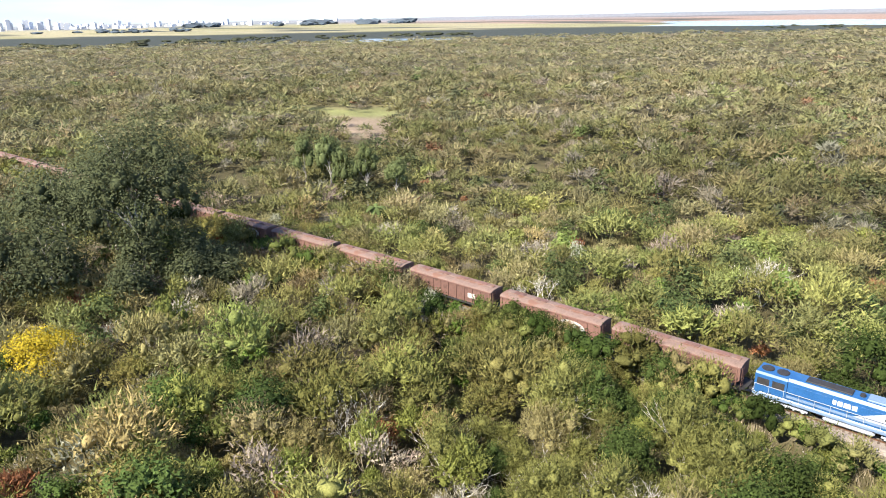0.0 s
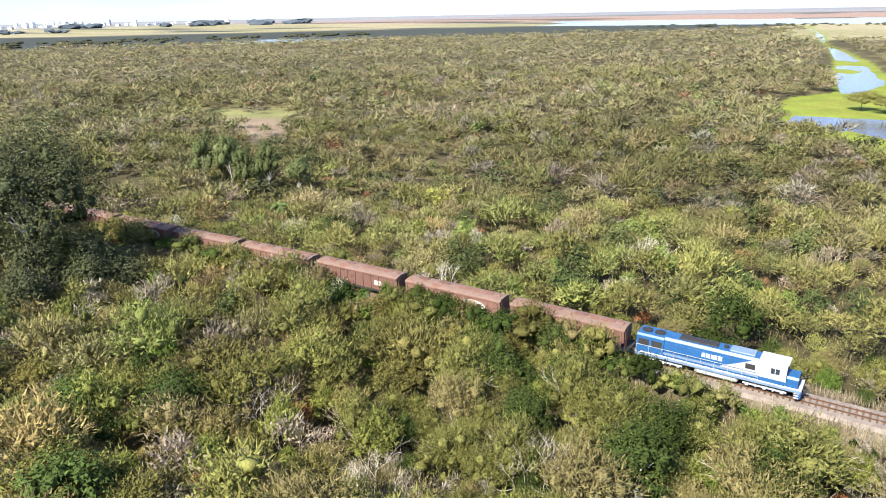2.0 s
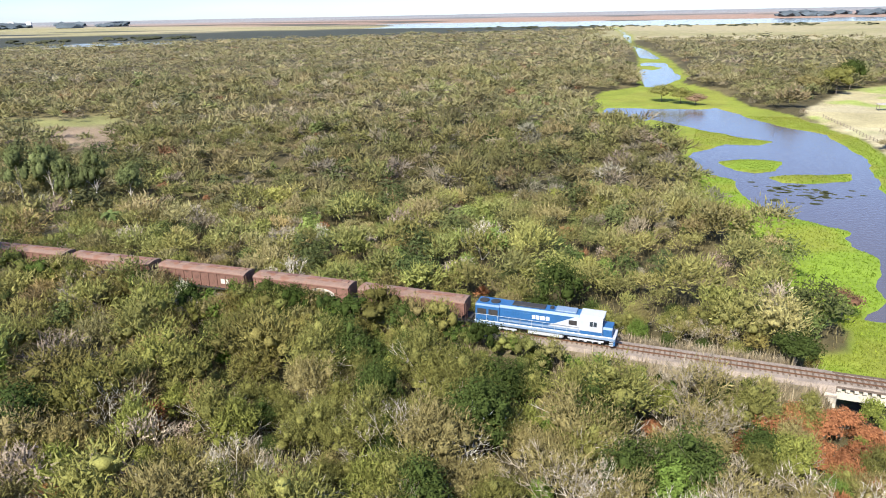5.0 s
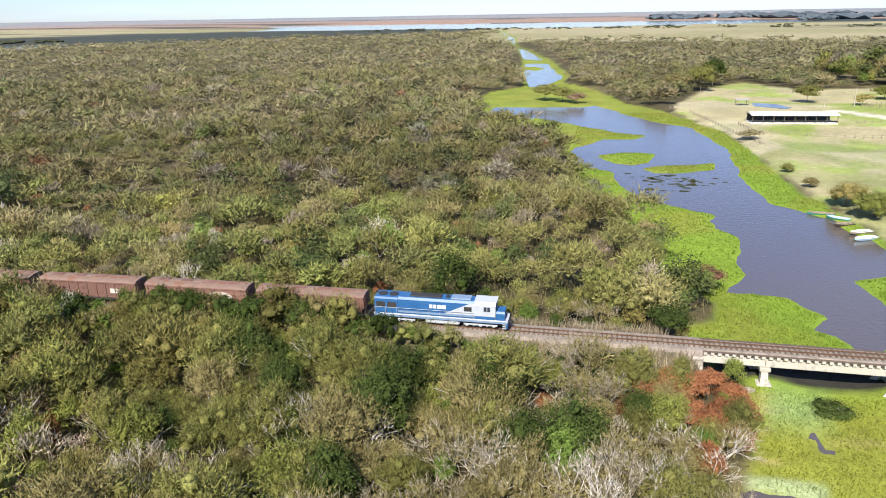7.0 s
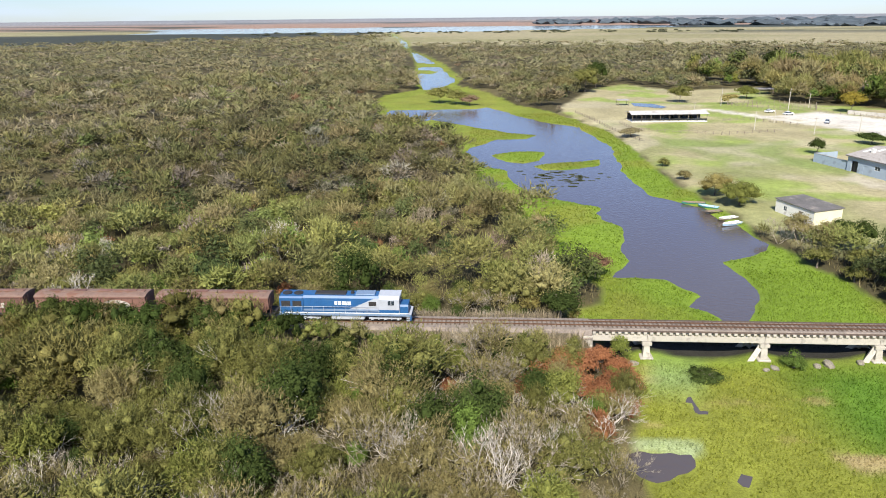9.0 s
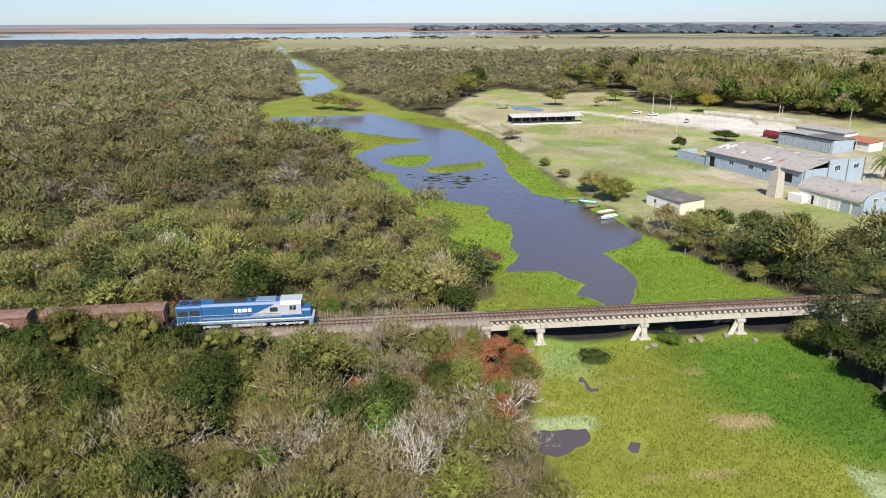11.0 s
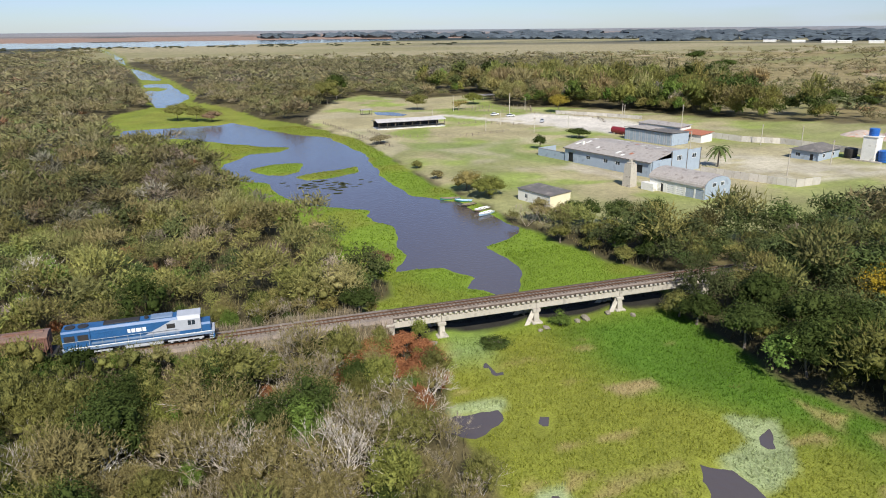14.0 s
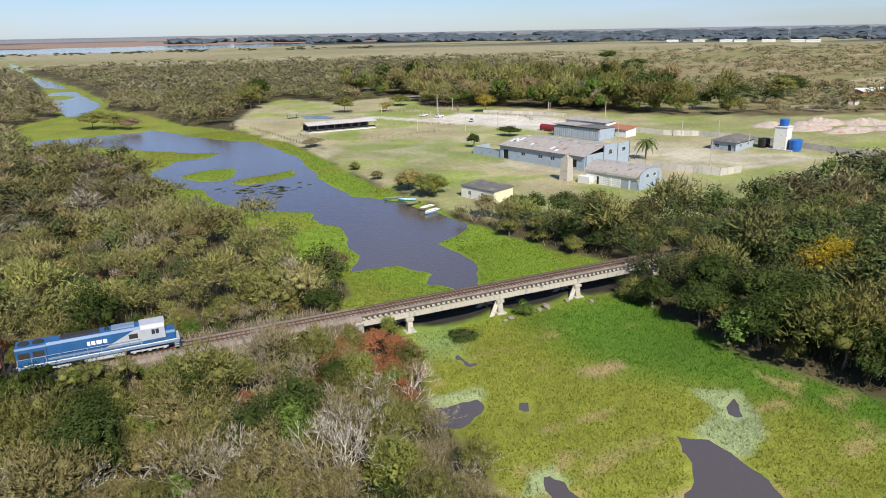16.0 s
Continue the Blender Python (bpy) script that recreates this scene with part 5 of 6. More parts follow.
boxpart("side_door", (BL + 0.12, 8.6, 1.1), (0.06, 0.9, 2.2), SILVER, t)
boxpart("lean_to_wall", (0.6, -0.9, 1.05), (4.0, 1.8, 2.1), WHITEWALL, t, bevel=0.05)

# chimney tower
t = thing("chimney_tower", "tapered pale brick chimney tower on the lawn", "chimney", site(99.6, 75.2))
bm = bmesh.new()
bmesh.ops.create_cone(bm, cap_ends=True, segments=4, radius1=2.0, radius2=1.62, depth=6.4, matrix=pose(1.4, 1.4, 3.2, 0, 0, 45))
part("shaft", bm, CONCRETE, t)
boxpart("cap", (1.4, 1.4, 6.6), (1.7, 1.7, 0.5), CONCRETE, t, bevel=0.06)
boxpart("flue", (1.4, 1.4, 7.2), (0.8, 0.8, 0.9), CONCRETE, t, bevel=0.05)

# open-fronted metal store behind the hall
t = thing("metal_store", "corrugated grey store with a flat tin roof", "building", site(146.5, 147.5))
walls(t, 0, 22.0, 0, 10.0, 4.3, BLUEWALL)
for k in range(23):
    bm = bmesh.new()
    box(bm, (0.5 + k * 0.95, -0.06, 2.05), (0.5, 0.08, 3.9))
    part("cladding_rib", bm, SILVER if k % 3 else BLUEWALL, t)
boxpart("roof", (5.5, 5.0, 4.75), (11.2, 11.4, 0.14), GREYROOF, t, rx=-2)
boxpart("roof", (16.7, 5.0, 4.55), (11.2, 11.4, 0.14), DARKROOF, t, rx=-2)
t = thing("store_annex", "low annex with a long pale sheet roof", "building", site(160.0, 158.5))
walls(t, 0, 20.0, 0, 7.0, 4.4, WHITEWALL, openings=((13.0, 0.4, 4.0, 2.2),))
# near-black sheet paints the shade inside the annex bay
boxpart("bay_shade_sheet", (13.0, 0.4, 1.5), (4, 0.05, 2.2), DARK, t)
boxpart("roof", (10, 3.5, 4.75), (21, 8.2, 0.14), GREYROOF, t, rx=3)
t = thing("tiled_lean_to", "red tiled lean-to with a white end wall", "building", site(164.5, 138.0))
walls(t, 0, 10, 0, 7, 3.0, WHITEWALL)
boxpart("roof", (5, 3.5, 3.35), (10.8, 8.0, 0.16), TILE, t, rx=5, label="red clay tile roof")
# near-black sheet on the solid front wall paints a shaded open bay
boxpart("bay_shade_sheet", (3.0, -0.03, 1.3), (4, 0.05, 2.3), DARK, t)

# caretaker's house
t = thing("bungalow", "small grey blue bungalow with a dark hipped roof", "house", site(176.2, 93.5))
walls(t, 0, 9.0, 0, 14.0, 3.2, BLUEWALL, openings=((6.8, 0, 1.1, 2.2), (2.2, 1.0, 1.6, 1.2)))
boxpart("door", (6.8, 0.12, 1.1), (1.1, 0.06, 2.2), DARK, t)
window(t, (2.2, 0.1, 1.6), 1.6, 1.2)
for yy in (3.5, 9.5):
    window(t, (9.0, yy, 1.75), 1.6, 1.2, "y")
bm = bmesh.new()
vs = [bm.verts.new(p) for p in ((-0.7, -0.7, 3.15), (9.7, -0.7, 3.15), (9.7, 14.7, 3.15), (-0.7, 14.7, 3.15), (4.5, 3.6, 5.0), (4.5, 10.4, 5.0))]
for f in ((0, 1, 4), (1, 2, 5, 4), (2, 3, 5), (3, 0, 4, 5), (3, 2, 1, 0)):
    bm.faces.new([vs[i] for i in f])
bmesh.ops.recalc_face_normals(bm, faces=bm.faces)
part("roof", bm, DARKROOF, t, "dark hipped roof")


def tank(name, x, y, z, r, h, mat, label):
    t = thing(name, label, "tank", pose(x, y, z))
    bm = bmesh.new()
    rod(bm, (0, 0, 0), (0, 0, h), r * 0.92, r, 24)
    part("drum", bm, mat, t)
    bm = bmesh.new()
    rod(bm, (0, 0, h), (0, 0, h + 0.22), r * 1.04, r * 0.85, 24)
    part("lid", bm, mat, t)
    for k in range(3):
        bm = bmesh.new()
        rod(bm, (0, 0, h * (k + 1) / 4), (0, 0, h * (k + 1) / 4 + 0.1), r * 1.02, seg=24)
        part("hoop", bm, mat, t)


t = thing("water_tower", "white square water tower with block pattern", "tower", site(192.0, 81.0))
boxpart("shaft", (2.2, 2.2, 4.0), (4.2, 4.2, 8.0), WHITEWALL, t, bevel=0.05)
boxpart("top_slab", (2.2, 2.2, 8.1), (4.7, 4.7, 0.25), WHITEWALL, t)
boxpart("base_slab", (2.2, 2.2, 0.2), (9.0, 6.0, 0.5), CONCRETE, t)
tw = site(192.0, 81.0) @ Vector((2.2, 2.2, 8.2))
tank("water_tank", tw.x, tw.y, tw.z, 1.5, 2.2, TANKBLUE, "blue plastic water tank on the tower")
tw = site(192.0, 81.0) @ Vector((6.6, 2.4, 0.4))
tank("water_tank", tw.x, tw.y, tw.z, 2.1, 3.4, TANKBLUE, "large blue plastic water tank beside the tower")
tw = site(192.0, 81.0) @ Vector((-4.2, 3.0, 0.1))
tank("dark_tank", tw.x, tw.y, tw.z, 2.0, 3.0, IRON, "dark upright tank beside the water tower")


# boundary walls of concrete panels
def panel_wall(name, label, pts, h=2.3):
    t = thing(name, label, "wall", kind="structure")
    for (ax, ay), (bx, by) in zip(pts, pts[1:]):
        n = max(1, round(math.hypot(bx - ax, by - ay) / 2.6))
        rz = math.degrees(math.atan2(by - ay, bx - ax))
        for k in range(n):
            x, y = ax + (bx - ax) * (k + 0.5) / n, ay + (by - ay) * (k + 0.5) / n
            z = float(land_height(np.array([x]), np.array([y]))[0])
            boxpart("panel", (x, y, z + h / 2 - 0.15), (math.hypot(bx - ax, by - ay) / n - 0.06, 0.12, h), PANELWALL, t, rz=rz)
            x, y = ax + (bx - ax) * k / n, ay + (by - ay) * k / n
            boxpart("wall_post", (x, y, z + h / 2 - 0.1), (0.18, 0.18, h + 0.15), CONCRETE, t, rz=rz)


panel_wall("boundary_wall", "long pale concrete panel boundary wall", [(178, 140), (184, 126), (194, 117), (200, 96), (204, 66), (206, 52)])
panel_wall("yard_fence_wall", "pale concrete panel wall behind the barn", [(131, 82), (136, 71), (143, 57.5), (152, 58)])
panel_wall("drive_wall", "pale concrete wall along the sandy drive", [(160, 232), (178, 212), (187, 196)], 1.8)

PALEROOF = material("pale_sheet_roof", (0.46, 0.44, 0.42), 0.8, spread=0.2, scale=0.3, fine=3, stain=(0.34, 0.31, 0.28), stain_at=0.55)
# long open pavilion by the river
t = thing("open_pavilion", "long open-sided pavilion with a pale tin roof", "pavilion", pose(61.5, 207.5, 0.9, 0, 0, 4) @ Matrix.Diagonal((0.84, 1, 1, 1)))
boxpart("floor_slab", (18.7, 4.2, 0.0), (37.6, 8.6, 0.5), WHITEWALL, t)
for k in range(9):
    for yy in (0.3, 8.1):
        bm = bmesh.new()
        rod(bm, (0.4 + k * 4.6, yy, 0.3), (0.4 + k * 4.6, yy, 3.2), 0.14, seg=6)
        part("post", bm, WOOD, t)
bm = bmesh.new()
gable_roof(bm, 0, 37.4, 0, 8.4, 3.2, 0.9, 0.6)
part("roof", bm, PALEROOF, t, "pale grey sheet metal roof")
boxpart("low_rail", (18.7, 0.2, 1.0), (37.0, 0.1, 0.5), DARK, t)
# added near-black sheet paints the shade under the pavilion roof
boxpart("back_shade_sheet", (18.7, 8.2, 1.6), (37.0, 0.1, 2.6), DARK, t, label="near-black sheet standing in for shade under the roof")

# things on the far side of the lawn
t = thing("shelter", "small open tin-roofed shelter", "shelter", pose(66, 262, 1.0, 0, 0, 8))
for sx in (0, 5):
    for sy in (0, 3):
        bm = bmesh.new()
        rod(bm, (sx, sy, 0), (sx, sy, 2.6), 0.12)
        part("post", bm, WOOD, t)
boxpart("roof", (2.5, 1.5, 2.7), (6, 4, 0.14), GREYROOF, t, rx=4)
t = thing("thatched_kiosk", "distant dark roofed open kiosk", "kiosk", pose(150, 308, 1.0))
boxpart("roof", (4, 3, 3.0), (9, 7, 0.3), GREYROOF, t, bevel=0.1)
for sx in (0.5, 7.5):
    for sy in (0.5, 5.5):
        bm = bmesh.new()
        rod(bm, (sx, sy, 0), (sx, sy, 3), 0.15)
        part("post", bm, WOOD, t)
pm = mesh_np("pond", [(73, 260, 1.12), (84, 251, 1.12), (88, 256, 1.12), (84, 268, 1.12), (74, 272, 1.12)], [], [(0, 1, 2), (0, 2, 3), (0, 3, 4)], [WATER])
t = tagged(new("pond", pm), "small rain pond on the grass reflecting sky", "pond", kind="structure")


def parked_car(m, mat, label):
    t = thing("parked_car", label, "car", m)
    bm = bmesh.new()
    prism(bm, [(-0.82, 0.35), (0.82, 0.35), (0.84, 0.8), (0.78, 0.95), (-0.78, 0.95), (-0.84, 0.8)], -2.1, 2.1)
    part("body", bm, mat, t)
    bm = bmesh.new()
    vs = [bm.verts.new(p) for p in ((-1.7, -0.74, 0.94), (1.1, -0.74, 0.94), (1.1, 0.74, 0.94), (-1.7, 0.74, 0.94), (-1.2, -0.6, 1.45), (0.45, -0.6, 1.45), (0.45, 0.6, 1.45), (-1.2, 0.6, 1.45))]
    for f in ((0, 1, 5, 4), (1, 2, 6, 5), (2, 3, 7, 6), (3, 0, 4, 7)):
        bm.faces.new([vs[i] for i in f])
    part("windows", bm, GLASS, t)
    boxpart("roof", (-0.38, 0, 1.47), (1.7, 1.22, 0.06), mat, t, bevel=0.02)
    for sx in (-1.3, 1.3):
        for sy in (-0.78, 0.78):
            bm = bmesh.new()
            rod(bm, (sx, sy - 0.1, 0.32), (sx, sy + 0.1, 0.32), 0.32, seg=14)
            part("wheel", bm, IRON, t)


CARRED = material("dark_red_paint", (0.20, 0.02, 0.025), 0.4, spread=0.1, bump=0.0)
parked_car(pose(128, 236, 1.05, 0, 0, 20), WHITE, "white car parked by the paddock rails")
parked_car(pose(133, 228, 1.05, 0, 0, 10), WHITE, "pale hatchback parked on the sandy yard")
parked_car(pose(139, 205, 1.05, 0, 0, 60), SILVER, "silver car standing on the drive")
t = thing("red_tank", "dark red horizontal tank on the yard", "tank", site(150.5, 161))
bm = bmesh.new()
rod(bm, (-1, 0, 1.6), (7, 0, 1.6), 1.4, seg=18)
part("drum", bm, CARRED, t)
for sx in (0.5, 5.5):
    boxpart("cradle", (sx, 0, 0.3), (0.5, 2.2, 1.2), CONCRETE, t)

# poles and rail fences
for x, y, h in ((92, 226, 6), (115, 262, 8.5), (136, 236, 9.5), (142, 250, 9.5), (152, 252, 7), (118, 205, 6), (104, 188, 7), (121, 176, 6.5), (138, 178, 7.5), (176, 196, 8), (196, 178, 8.5),
                (163, 135, 8), (150, 112, 8), (152, 70, 8), (186, 118, 7.5), (199, 112, 7), (178, 79, 8), (183, 205, 6.5)):
    t = thing("utility_pole", "slender grey concrete utility pole", "pole", pose(x, y, 0.8), "poles of the compound")
    bm = bmesh.new()
    rod(bm, (0, 0, 0), (0, 0, h), 0.17, 0.1, 8)
    part("shaft", bm, CONCRETE, t)
    boxpart("cross_arm", (0, 0, h - 0.5), (1.2, 0.1, 0.12), WOOD, t)


def rail_fence(pts, label, gap=2.4, h=1.15):
    t = thing("rail_fence", label, "fence", group="fences of the compound")
    post = None
    for (ax, ay), (bx, by) in zip(pts, pts[1:]):
        L = math.hypot(bx - ax, by - ay)
        n = max(1, round(L / gap))
        rz = math.degrees(math.atan2(by - ay, bx - ax))
        zs = [float(land_height(np.array([ax + (bx - ax) * k / n]), np.array([ay + (by - ay) * k / n]))[0]) for k in range(n + 1)]
        for k in range(n):
            if post is None:
                post = boxpart("post", (0, 0, 0), (0.16, 0.16, h + 0.3), WOOD, t)
                o = post
            else:
                o = new("post", post.data)
                o.parent = t
            o.matrix_basis = pose(ax + (bx - ax) * k / n, ay + (by - ay) * k / n, zs[k] + h / 2, 0, 0, rz)
        for r in range(2):
            bm = bmesh.new()
            rod(bm, (ax, ay, zs[0] + 0.45 + 0.5 * r), (bx, by, zs[-1] + 0.45 + 0.5 * r), 0.045, seg=5)
            part("rail", bm, WOOD, t)


rail_fence([(42, 236), (48, 205), (52, 180), (56, 160)], "weathered wooden fence along the river bank", 3.2)
rail_fence([(56, 204), (58, 186), (88, 176), (112, 182)], "weathered wooden paddock fence on the lawn", 3.0)
rail_fence([(100, 212), (112, 214), (126, 196)], "weathered wooden paddock fence by the drive", 3.0)
rail_fence([(118, 262), (140, 268), (158, 258), (152, 244), (132, 248), (118, 262)], "dark wooden corral rails", 2.4, 1.8)
rail_fence([(150, 236), (160, 226), (170, 208), (164, 190)], "grey wooden rails beside the yard", 2.6)


# boats drawn up on the bank
def rowing_boat(m, mat, inside, label, L=4.6):
    t = thing("rowing_boat", label, "boat", m, "boats on the bank")
    st = [(-0.5, 0.62), (-0.25, 0.78), (0.0, 0.82), (0.25, 0.68), (0.42, 0.38), (0.5, 0.04)]
    out, inn = [], []
    for u, w in st:
        out.append([(u * L, s * w * k, z + 0.18 * max(0, u) ** 2 * 4) for s, k, z in ((-1, 1, 0.55), (-1, 0.72, 0.08), (1, 0.72, 0.08), (1, 1, 0.55))])
        inn.append([(u * L * 0.96, s * max(w - 0.07, 0.01) * k, z + 0.18 * max(0, u) ** 2 * 4) for s, k, z in ((-1, 1, 0.55), (-1, 0.7, 0.16), (1, 0.7, 0.16), (1, 1, 0.55))])
    for nm, rows, mt in (("hull", out, mat), ("lining", inn, inside)):
        bm = bmesh.new()
        vs = [[bm.verts.new(p) for p in r] for r in rows]
        for a, b in zip(vs, vs[1:]):
            for k in range(3):
                bm.faces.new((a[k], b[k], b[k + 1], a[k + 1]))
        bm.faces.new(vs[0])
        part(nm, bm, mt, t)
    bm = bmesh.new()
    for s in (0, 3):
        for (a, b) in zip(out, out[1:]):
            rod(bm, a[s], b[s], 0.05, seg=5)
    part("gunwale", bm, inside, t)
    for u in (-0.28, 0.02, 0.24):
        boxpart("thwart", (u * L, 0, 0.42), (0.22, 1.3, 0.04), WOOD, t)


GREENB = material("green_boat_paint", (0.04, 0.20, 0.14), 0.5, spread=0.15, bump=0.05)
SKYB = material("pale_blue_boat_paint", (0.30, 0.45, 0.60), 0.5, spread=0.12, bump=0.05)
rowing_boat(pose(51.0, 80.5, -0.05, 0, 0, 175), GREENB, WOOD, "green wooden rowing boat in the water's edge", 5.6)
rowing_boat(pose(53.4, 77.0, 0.0, 0, 0, 150), GREENB, SKYB, "teal rowing boat against the grassy bank", 4.6)
rowing_boat(pose(53.2, 72.5, 0.0, 0, 0, 200), IRON, WOOD, "dark rowing boat pulled to the bank", 4.4)
rowing_boat(pose(54.6, 67.0, 0.1, 0, 0, 205), WOOD, WHITE, "weathered wooden rowing boat on the bank", 5.0)
rowing_boat(pose(54.2, 63.2, 0.0, 0, 0, 208), SKYB, WHITE, "white and pale blue rowing boat on the bank", 5.2)

# red-roofed house and rubble behind the boundary wall
t = thing("cottage", "white cottage with a red tiled roof", "house", pose(336, 160, 0.9, 0, 0, TURN + 20))
walls(t, 0, 9, 0, 8, 3.6, WHITEWALL, openings=((3, 1.0, 1.2, 1.3), (6.4, 0, 1.0, 2.2)))
bm = bmesh.new()
vs = [bm.verts.new(p) for p in ((-0.6, -0.6, 3.55), (9.6, -0.6, 3.55), (9.6, 8.6, 3.55), (-0.6, 8.6, 3.55), (3.5, 4, 6.4), (5.5, 4, 6.4))]
for f in ((0, 1, 5, 4), (1, 2, 5), (2, 3, 4, 5), (3, 0, 4), (3, 2, 1, 0)):
    bm.faces.new([vs[i] for i in f])
bmesh.ops.recalc_face_normals(bm, faces=bm.faces)
part("roof", bm, TILE, t, "red clay tile roof")
boxpart("pane", (3, 0.1, 1.65), (1.2, 0.05, 1.3), GLASS, t)
boxpart("door", (6.4, 0.1, 1.1), (1.0, 0.05, 2.2), WOOD, t)
t = thing("warehouse", "long low warehouse with a pale roof and red wall", "building", pose(372, 172, 0.9, 0, 0, TURN + 62))
walls(t, 0, 40, 0, 14, 4.2, TILE)
bm = bmesh.new()
gable_roof(bm, 0, 40, 0, 14, 4.2, 1.4)
part("roof", bm, WHITEWALL, t)


def heap(x, y, rx, ry, h, seed):
    g = np.linspace(-1, 1, 26)
    X, Y = np.meshgrid(g, g)
    z = np.clip(1 - np.hypot(X, Y), 0, 1) ** 0.8 * h * (0.5 + 1.0 * vnoise(X * rx + seed * 31, Y * ry, 3.0, seed)) - 0.3
    i = np.arange(26 * 26).reshape(26, 26)
    q = np.stack([i[:-1, :-1], i[:-1, 1:], i[1:, 1:], i[1:, :-1]], -1).reshape(-1, 4)
    v = np.stack([X * rx + x, Y * ry + y, z + 1.0], -1).reshape(-1, 3)
    tagged(new("rubble_heap", mesh_np("rubble_heap", v, q, [], [RUBBLE])), "heap of pale and orange building rubble", "rubble", "rubble heaps")


for k, (x, y, rx, ry, h) in enumerate(((246, 110, 14, 9, 2.6), (262, 116, 16, 9, 3.0), (280, 108, 16, 9, 2.4), (254, 96, 15, 7, 2.2), (276, 92, 16, 7, 2.4), (240, 122, 10, 7, 2.2))):
    heap(x, y, rx, ry, h, k + 3)


# ---- trees that stand out ----
def ground_z(x, y):
    return float(land_height(np.array([float(x)]), np.array([float(y)]))[0]) - 0.05


def tree(name, label, x, y, w, h, tint, n=2200, size=0.36, lobes=16, base=0.2, bark=None, trunk_r=0.2, category="tree", hull=0.62):
    t = thing(name, label, category, pose(x, y, ground_z(x, y), 0, 0, float(rng.uniform(0, 360))))
    np_object("trunk", trunk_arrays(h * 0.66, trunk_r, w * 0.22, 8), bark or BARK, (1, 1, 1), t)
    np_object("crown", crown(w, h, h * base, lobes, int(n * 2.2), size * 0.8, hull), LEAF, TINTS[tint] if isinstance(tint, str) else tint, t)
    return t


GUM = (0.088, 0.098, 0.048)
for x, y, w, h, n in ((-118, -17, 23, 33, 6500), (-131, -25, 20, 25, 3800), (-127, -40, 18, 20, 3000), (-112, -12, 9, 13, 1300), (-140, -14, 16, 24, 2800), (-118, -32, 13, 17, 2200), (-110, -24, 8, 11, 1100),
                      (-112, -8, 9, 9, 1500), (-108, -10, 8, 8.5, 1300), (-109, -15, 9, 10, 1500), (-145, -34, 13, 17, 1800), (-152, -20, 12, 17, 1600), (-114, -20, 9, 15, 1300), (-135, -44, 11, 12, 1300)):
    tree("gum_tree", "tall dark green gum tree with a tiered crown", x + 3, y - 6, w, h, GUM, n, 0.5, 40, 0.1, PALE_BARK, 0.4, hull=0.25)
for x, y, w, h in ((-129, 37, 7.5, 17), (-135, 35, 6.5, 15), (-142, 36, 7.5, 18), (-149, 34, 7, 17), (-122, 40, 6, 13), (-146, 40, 7, 15)):
    tree("gum_tree", "slender green gum tree with a pale trunk", x, y, w, h, (0.115, 0.135, 0.055), 900, 0.46, 14, 0.3, PALE_BARK, 0.22)
tree("flowering_tree", "bright yellow flowering tree in the scrub", -93, -47, 10, 9.5, (0.46, 0.35, 0.035), 2400, 0.3, 24, hull=0.3)
tree("flowering_tree", "golden yellow flowering tree beside the railway", 86, -20, 12.0, 11.0, (0.46, 0.33, 0.035), 1900, 0.3, 26, 0.3, hull=0.25)
tree("lawn_tree", "round dark green tree on the lawn", 105, 138, 5.0, 5.2, "dark_green", 900, 0.4, 10)
tree("lawn_bush", "broad clipped dark green bush", 131, 156, 10.5, 4.0, "dark_green", 1100, 0.45, 14, category="bush")
tree("river_tree", "leafy green tree beside the moored boats", 60.5, 77, 10.5, 6.6, "yellow_green", 2200, 0.34, 22, 0.0)
tree("willow", "pale yellow leaved willow at the water's edge", 57.5, 86, 9.0, 6.2, (0.30, 0.25, 0.09), 1700, 0.3, 16, 0.0)
tree("lawn_tree", "broad olive green tree at the paddock", 99, 276, 13, 9, "olive", 900, 0.8, 12)
tree("yellow_tree", "yellow green tree beside the yard", 163, 236, 11, 9.5, (0.34, 0.27, 0.05), 900, 0.7, 12)
tree("lawn_tree", "spreading yellow green tree near the corral", 137, 290, 12, 7, "yellow_green", 700, 0.8, 10)
tree("lawn_tree", "low spreading yellow green tree", 120, 268, 9, 5.5, (0.26, 0.22, 0.08), 500, 0.7, 8)
tree("marsh_bush", "small green bush beside the bridge pier", 40.4, -1.6, 3.4, 2.6, "bright_green", 800, 0.2, 10, 0.0, category="bush")
tree("marsh_bush", "low dull green bush on the marsh", 28.5, -4.6, 5.0, 1.2, "dark_green", 900, 0.2, 14, 0.0, category="bush")
tree("marsh_bush", "broad olive bush at the bridge end", 59.5, -4.5, 6.0, 4.2, "olive", 1300, 0.26, 14, 0.0, category="bush")


def boulder(x, y, r):
    bm = bmesh.new()
    bmesh.ops.create_icosphere(bm, subdivisions=2, radius=1)
    for v in bm.verts:
        v.co = Vector((v.co.x * r, v.co.y * r * 0.7, v.co.z * r * 0.5)) * rng.uniform(0.78, 1.1)
    o = part("boulder", bm, STONE)
    o.matrix_basis = pose(x, y, ground_z(x, y) + r * 0.2, 0, 0, float(rng.uniform(0, 360)))
    tagged(o, "pale lump of broken concrete beside the pier", "rubble", "rubble under the bridge")


